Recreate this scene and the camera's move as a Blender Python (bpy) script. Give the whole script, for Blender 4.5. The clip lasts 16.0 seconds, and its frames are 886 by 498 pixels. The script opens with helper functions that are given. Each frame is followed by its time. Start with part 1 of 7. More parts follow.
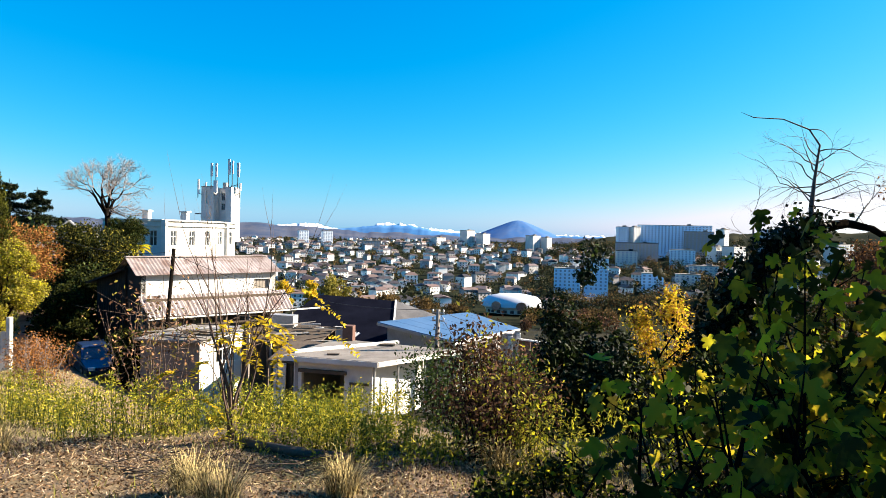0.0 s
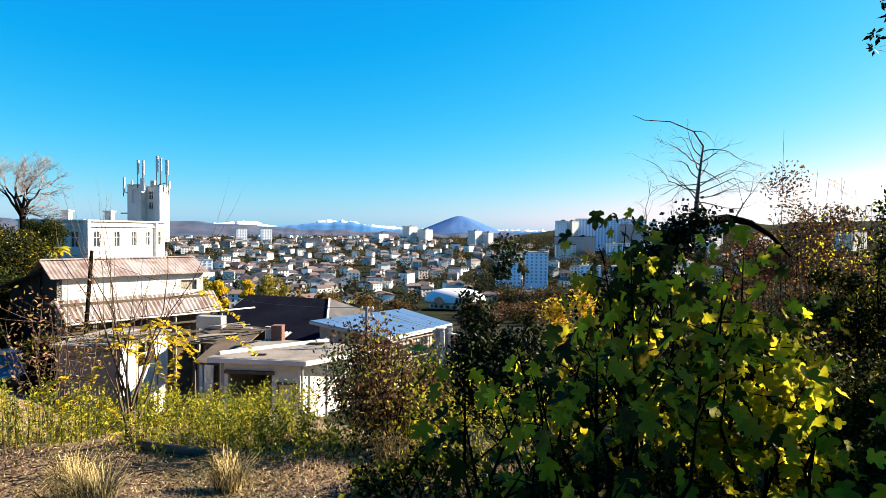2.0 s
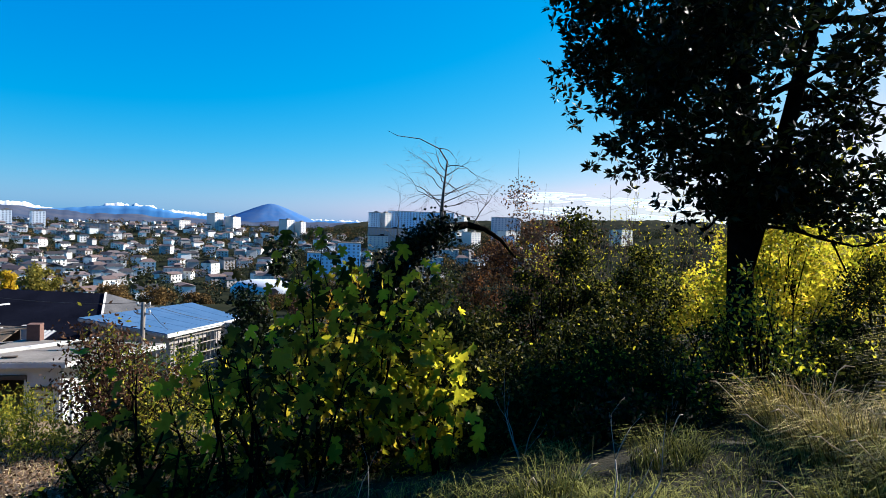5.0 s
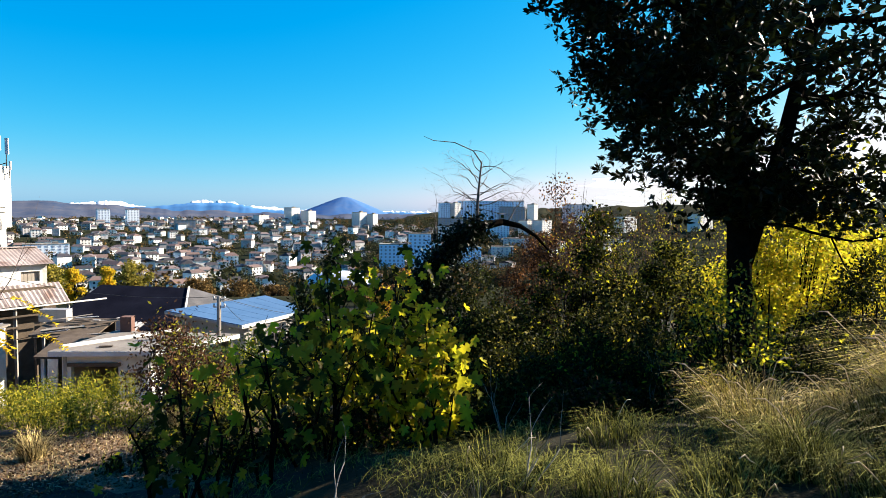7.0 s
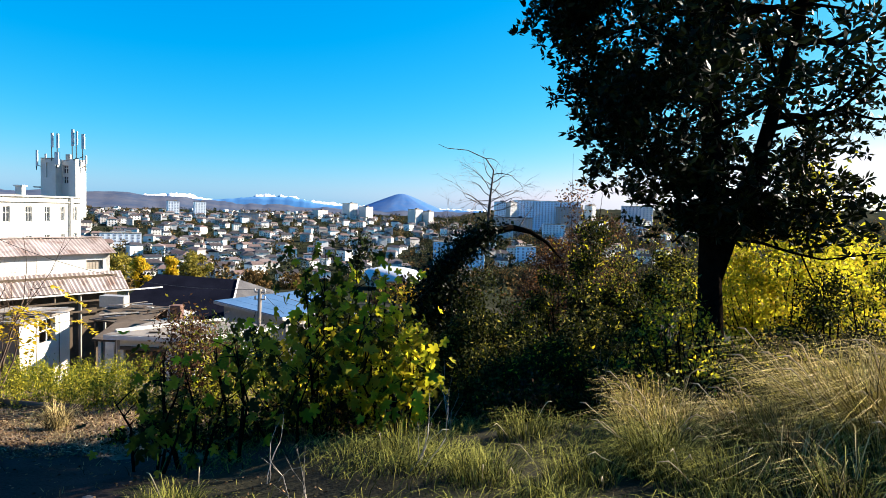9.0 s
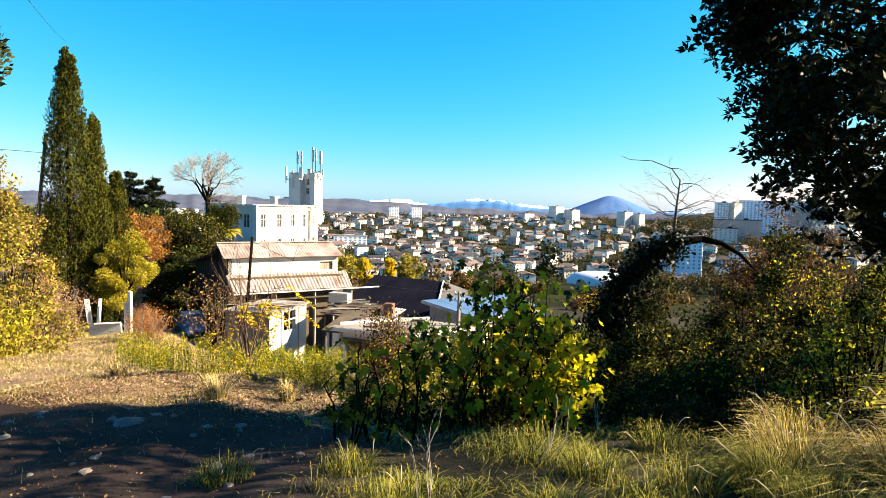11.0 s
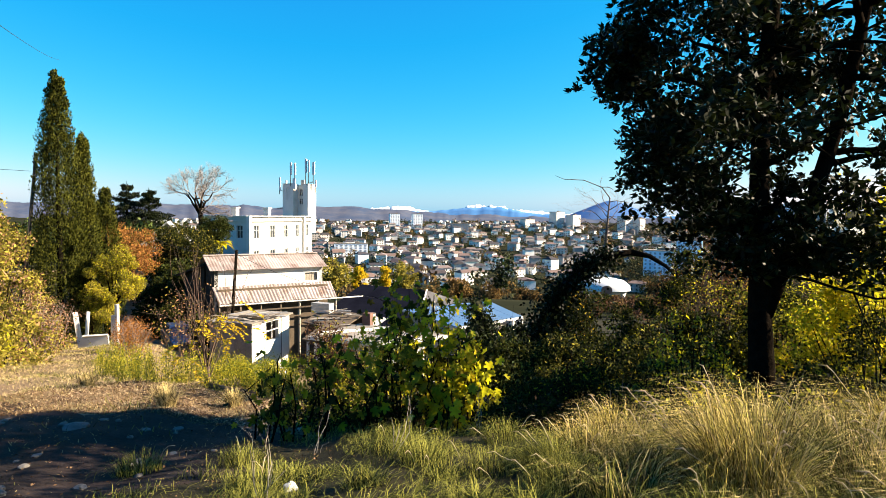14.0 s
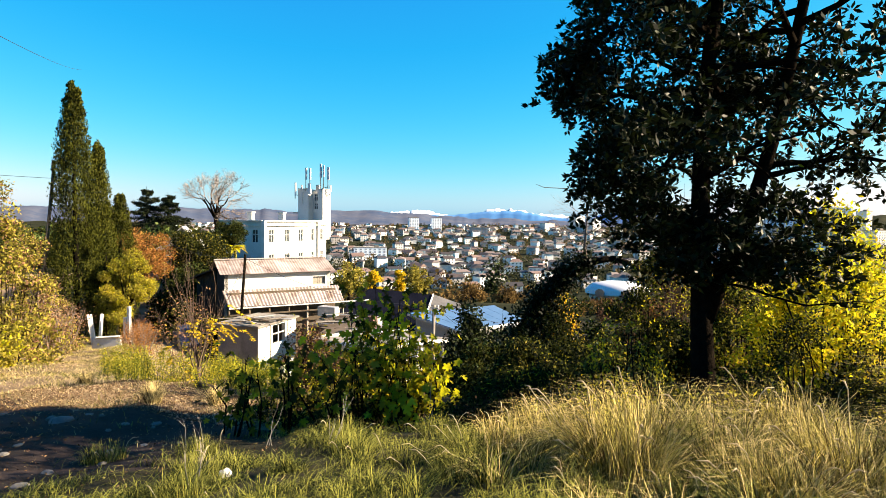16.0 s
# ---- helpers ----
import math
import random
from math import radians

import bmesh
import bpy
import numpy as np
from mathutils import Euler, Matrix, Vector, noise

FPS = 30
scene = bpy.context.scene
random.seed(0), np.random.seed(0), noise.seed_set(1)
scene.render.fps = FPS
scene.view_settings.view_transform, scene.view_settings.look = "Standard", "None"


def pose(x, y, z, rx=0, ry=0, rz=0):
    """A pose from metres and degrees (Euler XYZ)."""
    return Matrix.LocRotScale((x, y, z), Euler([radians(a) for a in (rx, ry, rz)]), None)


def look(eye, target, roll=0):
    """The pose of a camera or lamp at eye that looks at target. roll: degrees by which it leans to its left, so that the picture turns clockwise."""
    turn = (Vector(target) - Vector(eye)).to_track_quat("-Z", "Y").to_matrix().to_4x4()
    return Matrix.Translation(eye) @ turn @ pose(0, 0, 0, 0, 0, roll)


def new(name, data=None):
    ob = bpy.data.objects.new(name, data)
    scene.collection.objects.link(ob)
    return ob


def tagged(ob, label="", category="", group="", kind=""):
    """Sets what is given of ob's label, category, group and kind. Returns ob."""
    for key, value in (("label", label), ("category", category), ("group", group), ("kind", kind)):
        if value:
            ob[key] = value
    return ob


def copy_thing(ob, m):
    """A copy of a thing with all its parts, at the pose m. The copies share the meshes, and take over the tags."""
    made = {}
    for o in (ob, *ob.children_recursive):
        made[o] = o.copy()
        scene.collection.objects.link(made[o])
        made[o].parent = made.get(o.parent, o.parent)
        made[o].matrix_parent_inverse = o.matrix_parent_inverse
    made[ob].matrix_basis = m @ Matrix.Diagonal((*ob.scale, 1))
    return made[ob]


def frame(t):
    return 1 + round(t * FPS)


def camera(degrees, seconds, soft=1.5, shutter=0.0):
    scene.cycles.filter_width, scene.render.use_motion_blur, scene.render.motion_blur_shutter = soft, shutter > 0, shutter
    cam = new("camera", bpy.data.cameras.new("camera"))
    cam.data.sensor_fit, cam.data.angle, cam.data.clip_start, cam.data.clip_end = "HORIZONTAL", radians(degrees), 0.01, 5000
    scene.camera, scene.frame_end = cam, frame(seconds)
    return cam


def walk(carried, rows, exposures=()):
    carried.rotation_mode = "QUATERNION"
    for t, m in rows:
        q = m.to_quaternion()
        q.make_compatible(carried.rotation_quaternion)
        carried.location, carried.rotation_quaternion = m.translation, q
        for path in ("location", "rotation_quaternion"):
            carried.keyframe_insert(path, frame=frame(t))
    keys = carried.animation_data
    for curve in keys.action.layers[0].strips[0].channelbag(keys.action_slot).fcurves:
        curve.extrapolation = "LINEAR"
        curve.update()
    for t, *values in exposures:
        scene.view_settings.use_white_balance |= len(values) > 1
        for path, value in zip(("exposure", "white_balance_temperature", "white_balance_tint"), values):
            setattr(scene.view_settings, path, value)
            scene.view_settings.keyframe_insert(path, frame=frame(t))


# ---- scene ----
cam = camera(72.8, 16.0, 0.6)
PATH = [
    (0, (0.765, 1.196, -0.195), (0.508, 3.179, -0.244), 1.4),
    (0.5, (0.845, 1.189, -0.158), (0.574, 3.17, -0.213), 1.1),
    (1, (0.99, 1.089, -0.125), (0.716, 3.069, -0.181), 0.9),
    (1.5, (1.209, 1.014, -0.132), (0.962, 2.998, -0.189), 0.7),
    (2, (1.481, 0.912, -0.132), (1.413, 2.91, -0.191), 0.6),
    (2.5, (1.678, 0.748, -0.098), (1.821, 2.742, -0.167), 0.6),
    (3, (1.803, 0.532, -0.048), (2.064, 2.513, -0.12), 1.0),
    (3.5, (2.037, 0.408, 0.0), (2.5, 2.352, -0.067), 1.6),
    (4, (2.254, 0.237, 0.041), (2.859, 2.143, -0.023), 2.1),
    (6.5, (2.934, -1.211, 0.368), (3.28, 0.756, 0.258), 1.1),
    (7, (3.171, -1.407, 0.417), (3.481, 0.565, 0.3), 0.7),
    (7.5, (3.48, -1.58, 0.455), (3.769, 0.396, 0.346), 1.3),
    (8, (3.719, -1.749, 0.496), (3.951, 0.234, 0.377), 1.7),
    (8.5, (3.968, -2.005, 0.582), (4.161, -0.018, 0.461), 1.9),
    (9, (4.246, -2.186, 0.615), (4.374, -0.195, 0.488), 2.0),
    (9.5, (4.463, -2.292, 0.714), (4.402, -0.298, 0.573), 1.7),
    (10, (4.63, -2.555, 0.785), (4.355, -0.579, 0.645), 1.7),
    (12.5, (5.707, -3.313, 1.021), (5.059, -1.426, 0.883), 0.7),
    (13, (6.081, -3.411, 1.09), (5.465, -1.513, 0.951), 0.5),
    (13.5, (6.467, -3.611, 1.168), (5.895, -1.699, 1.031), 0.6),
    (14, (6.765, -3.714, 1.228), (6.214, -1.795, 1.113), 0.7),
    (14.5, (7.038, -3.7, 1.221), (6.506, -1.775, 1.114), 0.5),
    (15, (7.388, -3.789, 1.276), (6.875, -1.858, 1.174), 0.5),
    (15.5, (7.674, -3.935, 1.357), (7.139, -2.011, 1.257), 0.5),
    (16, (7.959, -3.964, 1.34), (7.345, -2.063, 1.237), 0.7),
]
walk(cam, [(t, look(eye, target, roll)) for t, eye, target, roll in PATH], [(0, 2.09, 6400, 10), (2, 2.11, 6700, 10), (2.5, 2.21, 6900, 10), (3, 2.17, 6700, 10), (3.5, 1.82, 5750, 10), (4, 1.62, 5500, 10), (5.5, 1.67, 5700, 10), (6.5, 1.97, 6400, 10), (9, 2.05, 6250, 10), (9.5, 2.09, 6350, 10), (10, 2.35, 7150, 10), (12.5, 2.47, 7900, 10), (14, 2.27, 7150, 10), (15, 2.19, 7050, 10), (16, 2.31, 7400, 10)])

# ---- world, sun ----
SUN_AZ, SUN_EL = 71.5, 28.0          # degrees clockwise from +y, and above the horizon
world = bpy.data.worlds.new("world")
scene.world = world
world.use_nodes = True
wn = world.node_tree.nodes
wl = world.node_tree.links
sky = wn.new("ShaderNodeTexSky")
sky.sky_type = "NISHITA"
sky.sun_disc = False
sky.sun_elevation, sky.sun_rotation = radians(SUN_EL), radians(SUN_AZ)
sky.altitude, sky.air_density, sky.dust_density, sky.ozone_density = 100, 1.0, 0.5, 1.2
# deep azure overhead, pale towards the horizon: a power and a gain for each channel of the sky
split, join = wn.new("ShaderNodeSeparateColor"), wn.new("ShaderNodeCombineColor")
wl.new(sky.outputs["Color"], split.inputs["Color"])


def sky_channel(channel, power, gain):
    p, g = wn.new("ShaderNodeMath"), wn.new("ShaderNodeMath")
    p.operation, g.operation = "POWER", "MULTIPLY"
    wl.new(split.outputs[channel], p.inputs[0])
    p.inputs[1].default_value = power
    wl.new(p.outputs[0], g.inputs[0])
    g.inputs[1].default_value = gain
    return g.outputs[0]


red, green, blue = sky_channel("Red", 2.8, 0.0205), sky_channel("Green", 0.87, 0.95), sky_channel("Blue", 0.32, 3.4)
fade = wn.new("ShaderNodeMath")
fade.operation, fade.use_clamp = "MULTIPLY_ADD", False
wl.new(red, fade.inputs[0])
fade.inputs[1].default_value, fade.inputs[2].default_value = 1.1, -0.115
floor_red = wn.new("ShaderNodeMath")
floor_red.operation = "MAXIMUM"
wl.new(fade.outputs[0], floor_red.inputs[0])
floor_red.inputs[1].default_value = 0.0
low = wn.new("ShaderNodeMath")
low.operation = "MINIMUM"
wl.new(floor_red.outputs[0], low.inputs[0])
wl.new(green, low.inputs[1])
wl.new(low.outputs[0], join.inputs["Red"])
wl.new(green, join.inputs["Green"])
wl.new(blue, join.inputs["Blue"])
wl.new(join.outputs["Color"], wn["Background"].inputs["Color"])
wn["Background"].inputs["Strength"].default_value = 0.041

sun_data = bpy.data.lights.new("sun", "SUN")
sun_data.energy, sun_data.angle, sun_data.color = 5.0, radians(0.55), (1.0, 0.87, 0.69)
sun = new("sun", sun_data)
sun.matrix_world = look((0, 0, 0), (-math.sin(radians(SUN_AZ)) * math.cos(radians(SUN_EL)), -math.cos(radians(SUN_AZ)) * math.cos(radians(SUN_EL)), -math.sin(radians(SUN_EL))))
tagged(sun, "low autumn sun", "sun", kind="structure")

# ---- materials ----


def material(name, c1, c2, scale=2.0, fine=40.0, rough=0.8, bump=0.0, bump_scale=60.0, metallic=0.0, translucent=0.0, island=0.0, per_object=0.0, spec=0.3, stain=None, stain_scale=0.6, stain_amount=0.5):
    """A two-scale noise material; island and per_object add brightness variation piece by piece."""
    m = bpy.data.materials.new(name)
    m.use_nodes = True
    n, l = m.node_tree.nodes, m.node_tree.links
    b = n["Principled BSDF"]
    b.inputs["Roughness"].default_value = rough
    b.inputs["Metallic"].default_value = metallic
    b.inputs["Specular IOR Level"].default_value = spec
    geo = n.new("ShaderNodeNewGeometry")

    def noise_node(sc, detail=4.0):
        t = n.new("ShaderNodeTexNoise")
        t.inputs["Scale"].default_value, t.inputs["Detail"].default_value = sc, detail
        l.new(geo.outputs["Position"], t.inputs["Vector"])
        return t

    def math_node(op, a, v):
        q = n.new("ShaderNodeMath")
        q.operation = op
        l.new(a, q.inputs[0])
        if isinstance(v, float):
            q.inputs[1].default_value = v
        else:
            l.new(v, q.inputs[1])
        return q.outputs[0]

    big, small = noise_node(scale), noise_node(fine)
    f = math_node("ADD", math_node("MULTIPLY", big.outputs["Fac"], 0.6), math_node("MULTIPLY", small.outputs["Fac"], 0.4))
    if island:
        f = math_node("ADD", f, math_node("MULTIPLY", math_node("SUBTRACT", geo.outputs["Random Per Island"], 0.5), float(island)))
    if per_object:
        info = n.new("ShaderNodeObjectInfo")
        f = math_node("ADD", f, math_node("MULTIPLY", math_node("SUBTRACT", info.outputs["Random"], 0.5), float(per_object)))
    ramp = n.new("ShaderNodeValToRGB")
    ramp.color_ramp.elements[0].position, ramp.color_ramp.elements[0].color = 0.32, (*c1, 1)
    ramp.color_ramp.elements[1].position, ramp.color_ramp.elements[1].color = 0.68, (*c2, 1)
    l.new(f, ramp.inputs["Fac"])
    colour = ramp.outputs["Color"]
    if stain:
        s = noise_node(stain_scale, 6.0)
        r2 = n.new("ShaderNodeValToRGB")
        r2.color_ramp.elements[0].position, r2.color_ramp.elements[0].color = 0.5, (0, 0, 0, 1)
        r2.color_ramp.elements[1].position, r2.color_ramp.elements[1].color = 0.68, (stain_amount, stain_amount, stain_amount, 1)
        l.new(s.outputs["Fac"], r2.inputs["Fac"])
        mix = n.new("ShaderNodeMix")
        mix.data_type = "RGBA"
        mix.inputs["B"].default_value = (*stain, 1)
        l.new(r2.outputs["Color"], mix.inputs["Factor"])
        l.new(colour, mix.inputs["A"])
        colour = mix.outputs["Result"]
    l.new(colour, b.inputs["Base Color"])
    if bump:
        bn, tex = n.new("ShaderNodeBump"), noise_node(bump_scale)
        bn.inputs["Strength"].default_value, bn.inputs["Distance"].default_value = bump, 0.02
        l.new(tex.outputs["Fac"], bn.inputs["Height"])
        l.new(bn.outputs["Normal"], b.inputs["Normal"])
    if translucent:
        tr, mx = n.new("ShaderNodeBsdfTranslucent"), n.new("ShaderNodeMixShader")
        l.new(colour, tr.inputs["Color"])
        mx.inputs["Fac"].default_value = translucent
        l.new(b.outputs["BSDF"], mx.inputs[1])
        l.new(tr.outputs["BSDF"], mx.inputs[2])
        l.new(mx.outputs["Shader"], n["Material Output"].inputs["Surface"])
    return m


soil = material("soil_and_litter", (0.045, 0.031, 0.02), (0.21, 0.145, 0.092), 1.2, 14, 0.95, 0.8, 30, stain=(0.12, 0.11, 0.035), stain_scale=0.35, stain_amount=0.75, spec=0.12)
# path earth with the evergreen's cast shade put into its colour
shaded_earth = material("path_earth_with_shade", (0.006, 0.0045, 0.004), (0.028, 0.019, 0.017), 1.6, 16, 0.95, 0.8, 30, stain=(0.045, 0.032, 0.028), stain_scale=0.9, stain_amount=0.5, spec=0.1)
# humus taken near black: shadow between the tufts is put into it
shade_humus = material("humus_with_tuft_shade", (0.006, 0.006, 0.003), (0.03, 0.026, 0.012), 2.0, 14, 0.95, 0.8, 30, spec=0.1)
hillside = material("wooded_hillside", (0.007, 0.011, 0.008), (0.03, 0.03, 0.018), 0.02, 0.12, 1.0, spec=0.0)
# blue air haze is mixed into the far_hill, cone_mat and snow_mat colours
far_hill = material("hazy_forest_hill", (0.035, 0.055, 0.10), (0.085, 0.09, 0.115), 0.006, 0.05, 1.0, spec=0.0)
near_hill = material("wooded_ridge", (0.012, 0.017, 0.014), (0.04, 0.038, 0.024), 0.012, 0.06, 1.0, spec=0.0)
cone_mat = material("forested_mountain_haze", (0.035, 0.12, 0.30), (0.085, 0.145, 0.27), 0.006, 0.03, 1.0, spec=0.0)
snow_mat = material("far_range_haze", (0.035, 0.13, 0.30), (0.08, 0.19, 0.37), 0.004, 0.02, 1.0, spec=0.0)
snow_cap = material("snow", (0.58, 0.59, 0.62), (0.65, 0.66, 0.67), 0.01, 0.05, 0.9)
cloud_mat = material("glowing_cloud_white", (0.85, 0.85, 0.86), (0.95, 0.95, 0.95), 0.002, 0.01, 1.0)
# emission stands in for sunlight passing through the cloud
cloud_mat.node_tree.nodes["Principled BSDF"].inputs["Emission Color"].default_value = (1.0, 0.97, 0.92, 1)
cloud_mat.node_tree.nodes["Principled BSDF"].inputs["Emission Strength"].default_value = 0.29
white_wall = material("white_render", (0.5, 0.48, 0.44), (0.62, 0.61, 0.58), 0.5, 9, 0.9, 0.15, 30, stain=(0.32, 0.29, 0.25), stain_scale=0.5, stain_amount=0.45)
grey_wall = material("grey_render", (0.25, 0.23, 0.21), (0.36, 0.33, 0.31), 0.6, 9, 0.9, 0.2, 30, stain=(0.14, 0.13, 0.11), stain_scale=0.6, stain_amount=0.5)
concrete = material("weathered_concrete", (0.13, 0.11, 0.096), (0.23, 0.21, 0.18), 0.9, 14, 0.92, 0.3, 40, stain=(0.077, 0.07, 0.058), stain_scale=1.2, stain_amount=0.6)
slate = material("old_asbestos_sheet", (0.17, 0.135, 0.125), (0.34, 0.285, 0.265), 0.8, 14, 0.9, 0.2, 30, per_object=0.3, stain=(0.11, 0.06, 0.042), stain_scale=1.1, stain_amount=0.75)
blue_roof = material("blue_metal_roof", (0.045, 0.105, 0.20), (0.08, 0.15, 0.26), 0.7, 9, 0.55, metallic=0.1, spec=0.4)
dark_roof = material("dark_bitumen_roof", (0.003, 0.0035, 0.007), (0.008, 0.009, 0.016), 0.8, 12, 1.0, 0.2, 20, spec=0.01)
weathered_lead = material("weathered_lead_sheet", (0.03, 0.03, 0.033), (0.10, 0.095, 0.095), 0.8, 9, 0.7, metallic=0.2)
tin = material("galvanised_sheet", (0.27, 0.26, 0.26), (0.38, 0.37, 0.35), 0.8, 9, 0.55, metallic=0.4)
# near-black stand-in for shade on the gable, annex and shelter
shade_black = material("shade_black_boards", (0.012, 0.01, 0.009), (0.03, 0.024, 0.02), 1.0, 12, 0.9)
dark_wood = material("weathered_wood", (0.045, 0.032, 0.022), (0.11, 0.083, 0.058), 2.0, 30, 0.9, 0.3, 40)
pale_wood = material("grey_timber", (0.18, 0.16, 0.13), (0.31, 0.27, 0.23), 2.0, 30, 0.9, 0.3, 40)
metal = material("galvanised_metal", (0.23, 0.24, 0.24), (0.35, 0.35, 0.36), 2.0, 30, 0.5, metallic=0.7)
antenna_mat = material("pale_antenna_plastic", (0.47, 0.48, 0.49), (0.57, 0.57, 0.58), 2.0, 30, 0.5)
cable_mat = material("black_cable", (0.015, 0.015, 0.016), (0.03, 0.03, 0.03), 2.0, 30, 0.6)
far_pane = material("far_window_glass", (0.16, 0.19, 0.25), (0.30, 0.34, 0.40), 0.02, 0.2, 0.4)
pane_mat = material("dark_window_glass", (0.02, 0.025, 0.03), (0.05, 0.055, 0.065), 0.5, 4, 0.12, spec=0.6)
frame_mat = material("white_window_frame", (0.47, 0.47, 0.45), (0.57, 0.57, 0.55), 1, 20, 0.6)
# bark taken near black: the trunks' shade is put into its colour
bark = material("shade_dark_bark", (0.0025, 0.002, 0.0018), (0.012, 0.0095, 0.007), 9, 40, 1.0, 1.0, 26, spec=0.0)
pale_bark = material("pale_grey_bark", (0.13, 0.1, 0.083), (0.23, 0.19, 0.17), 4, 40, 0.95, 0.5, 50)
twig_bark = material("grey_pink_twigs", (0.07, 0.056, 0.05), (0.17, 0.135, 0.12), 4, 40, 0.95)
brown_twig = material("brown_sapling_bark", (0.04, 0.028, 0.022), (0.12, 0.085, 0.065), 4, 40, 0.95, spec=0.1)
stone_mat = material("pale_limestone", (0.07, 0.064, 0.06), (0.13, 0.12, 0.11), 3, 30, 0.9, 0.5, 40)
rubble_mat = material("white_rubble", (0.34, 0.33, 0.32), (0.45, 0.44, 0.41), 3, 30, 0.9, 0.4, 40)
blue_paint = material("dark_blue_car_paint", (0.007, 0.018, 0.05), (0.012, 0.028, 0.075), 1, 20, 0.3, metallic=0.1, spec=0.5)
red_lamp = material("red_lamp_plastic", (0.4, 0.02, 0.02), (0.5, 0.04, 0.03), 1, 20, 0.3, spec=0.5)
# skylight and haze on the shaded facades are put into these two blues
pale_blue_wall = material("skylit_pale_blue_facade", (0.64, 0.70, 0.76), (0.76, 0.80, 0.84), 0.05, 0.5, 0.9)
azure_wall = material("skylit_azure_facade", (0.52, 0.68, 0.84), (0.64, 0.78, 0.90), 0.05, 0.5, 0.9)
pink_wall = material("faded_pink_facade", (0.56, 0.48, 0.50), (0.68, 0.60, 0.60), 0.05, 0.5, 0.9)
rust_fence = material("red_brown_sheet", (0.1, 0.051, 0.038), (0.15, 0.083, 0.064), 0.7, 9, 0.8)
house_white = material("house_plaster", (0.32, 0.30, 0.29), (0.80, 0.78, 0.74), 0.05, 0.6, 0.9, per_object=1.1)
house_roof = material("house_roof_tiles", (0.022, 0.02, 0.024), (0.12, 0.08, 0.07), 0.05, 0.6, 0.85, per_object=1.2)

house_white_far = material("far_house_plaster", (0.30, 0.29, 0.28), (0.80, 0.78, 0.74), 0.05, 0.6, 0.9, island=1.0)
house_roof_far = material("far_house_roof", (0.035, 0.032, 0.038), (0.13, 0.1, 0.095), 0.05, 0.6, 0.85, island=1.2)

# backlit shade of the crown is put into this near-black leaf
leaf_evergreen = material("shade_dark_evergreen_leaf", (0.003, 0.005, 0.002), (0.014, 0.020, 0.005), 1.5, 20, 0.5, translucent=0.12, island=0.8, spec=0.08)
leaf_fig = material("fig_leaf", (0.028, 0.030, 0.005), (0.35, 0.275, 0.018), 0.8, 12, 0.55, translucent=0.6, island=0.9, spec=0.1)
leaf_yellow = material("yellow_leaf", (0.342, 0.252, 0.0135), (0.675, 0.468, 0.027), 0.8, 12, 0.6, translucent=0.55, island=0.9, spec=0.12)
leaf_orange = material("orange_brown_leaf", (0.144, 0.0585, 0.018), (0.324, 0.144, 0.036), 0.3, 6, 0.8, translucent=0.3, island=0.9, spec=0.12)
leaf_rust = material("red_brown_leaf", (0.03, 0.015, 0.009), (0.10, 0.05, 0.024), 0.8, 12, 0.8, translucent=0.25, island=0.9, spec=0.12)
leaf_brown = material("withered_brown_leaf", (0.09, 0.045, 0.025), (0.30, 0.17, 0.09), 0.8, 12, 0.8, translucent=0.25, island=0.9, spec=0.1)
leaf_lime = material("yellow_green_leaf", (0.16, 0.18, 0.01), (0.60, 0.52, 0.022), 0.7, 10, 0.6, translucent=0.6, island=0.36, spec=0.12)
leaf_olive = material("olive_gold_leaf", (0.07, 0.065, 0.01), (0.34, 0.28, 0.045), 0.7, 6, 0.7, translucent=0.4, island=0.42, spec=0.12)
leaf_green = material("mid_green_leaf", (0.022, 0.042, 0.0096), (0.07, 0.096, 0.022), 0.6, 10, 0.6, translucent=0.3, island=0.9, spec=0.12)
# shade inside thickets and hedges is put into this near-black leaf
leaf_dark = material("shade_dark_shrub_leaf", (0.005, 0.008, 0.002), (0.034, 0.038, 0.006), 0.6, 10, 0.75, translucent=0.3, island=1.1, spec=0.06)
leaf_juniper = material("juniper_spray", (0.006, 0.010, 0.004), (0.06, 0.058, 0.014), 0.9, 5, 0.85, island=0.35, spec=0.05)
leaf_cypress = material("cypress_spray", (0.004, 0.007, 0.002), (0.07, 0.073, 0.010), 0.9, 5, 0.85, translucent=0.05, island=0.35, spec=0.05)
# darkened laurel: the shade of its backlit side is put into the colour
leaf_laurel_backlit = material("laurel_leaf_backlit", (0.003, 0.006, 0.002), (0.018, 0.026, 0.006), 0.6, 10, 0.6, translucent=0.12, island=1.0, spec=0.1)
leaf_weed = material("weed_leaf", (0.09, 0.11, 0.01), (0.38, 0.33, 0.03), 1.2, 12, 0.7, translucent=0.4, island=0.9, spec=0.12)
grass_green = material("green_grass", (0.012, 0.018, 0.003), (0.20, 0.195, 0.042), 0.7, 9, 0.85, translucent=0.10, island=1.5, spec=0.05)
grass_dry = material("dry_straw_grass", (0.05, 0.036, 0.012), (0.50, 0.39, 0.17), 0.9, 9, 0.8, translucent=0.04, island=1.5, spec=0.05)
seed_mat = material("feathery_seed_head", (0.34, 0.27, 0.17), (0.55, 0.46, 0.32), 2, 20, 0.9, translucent=0.4, island=0.5)
grass_tall = material("tall_yellowing_grass", (0.02, 0.022, 0.004), (0.44, 0.37, 0.09), 1.4, 9, 0.8, translucent=0.04, island=1.6, spec=0.05)
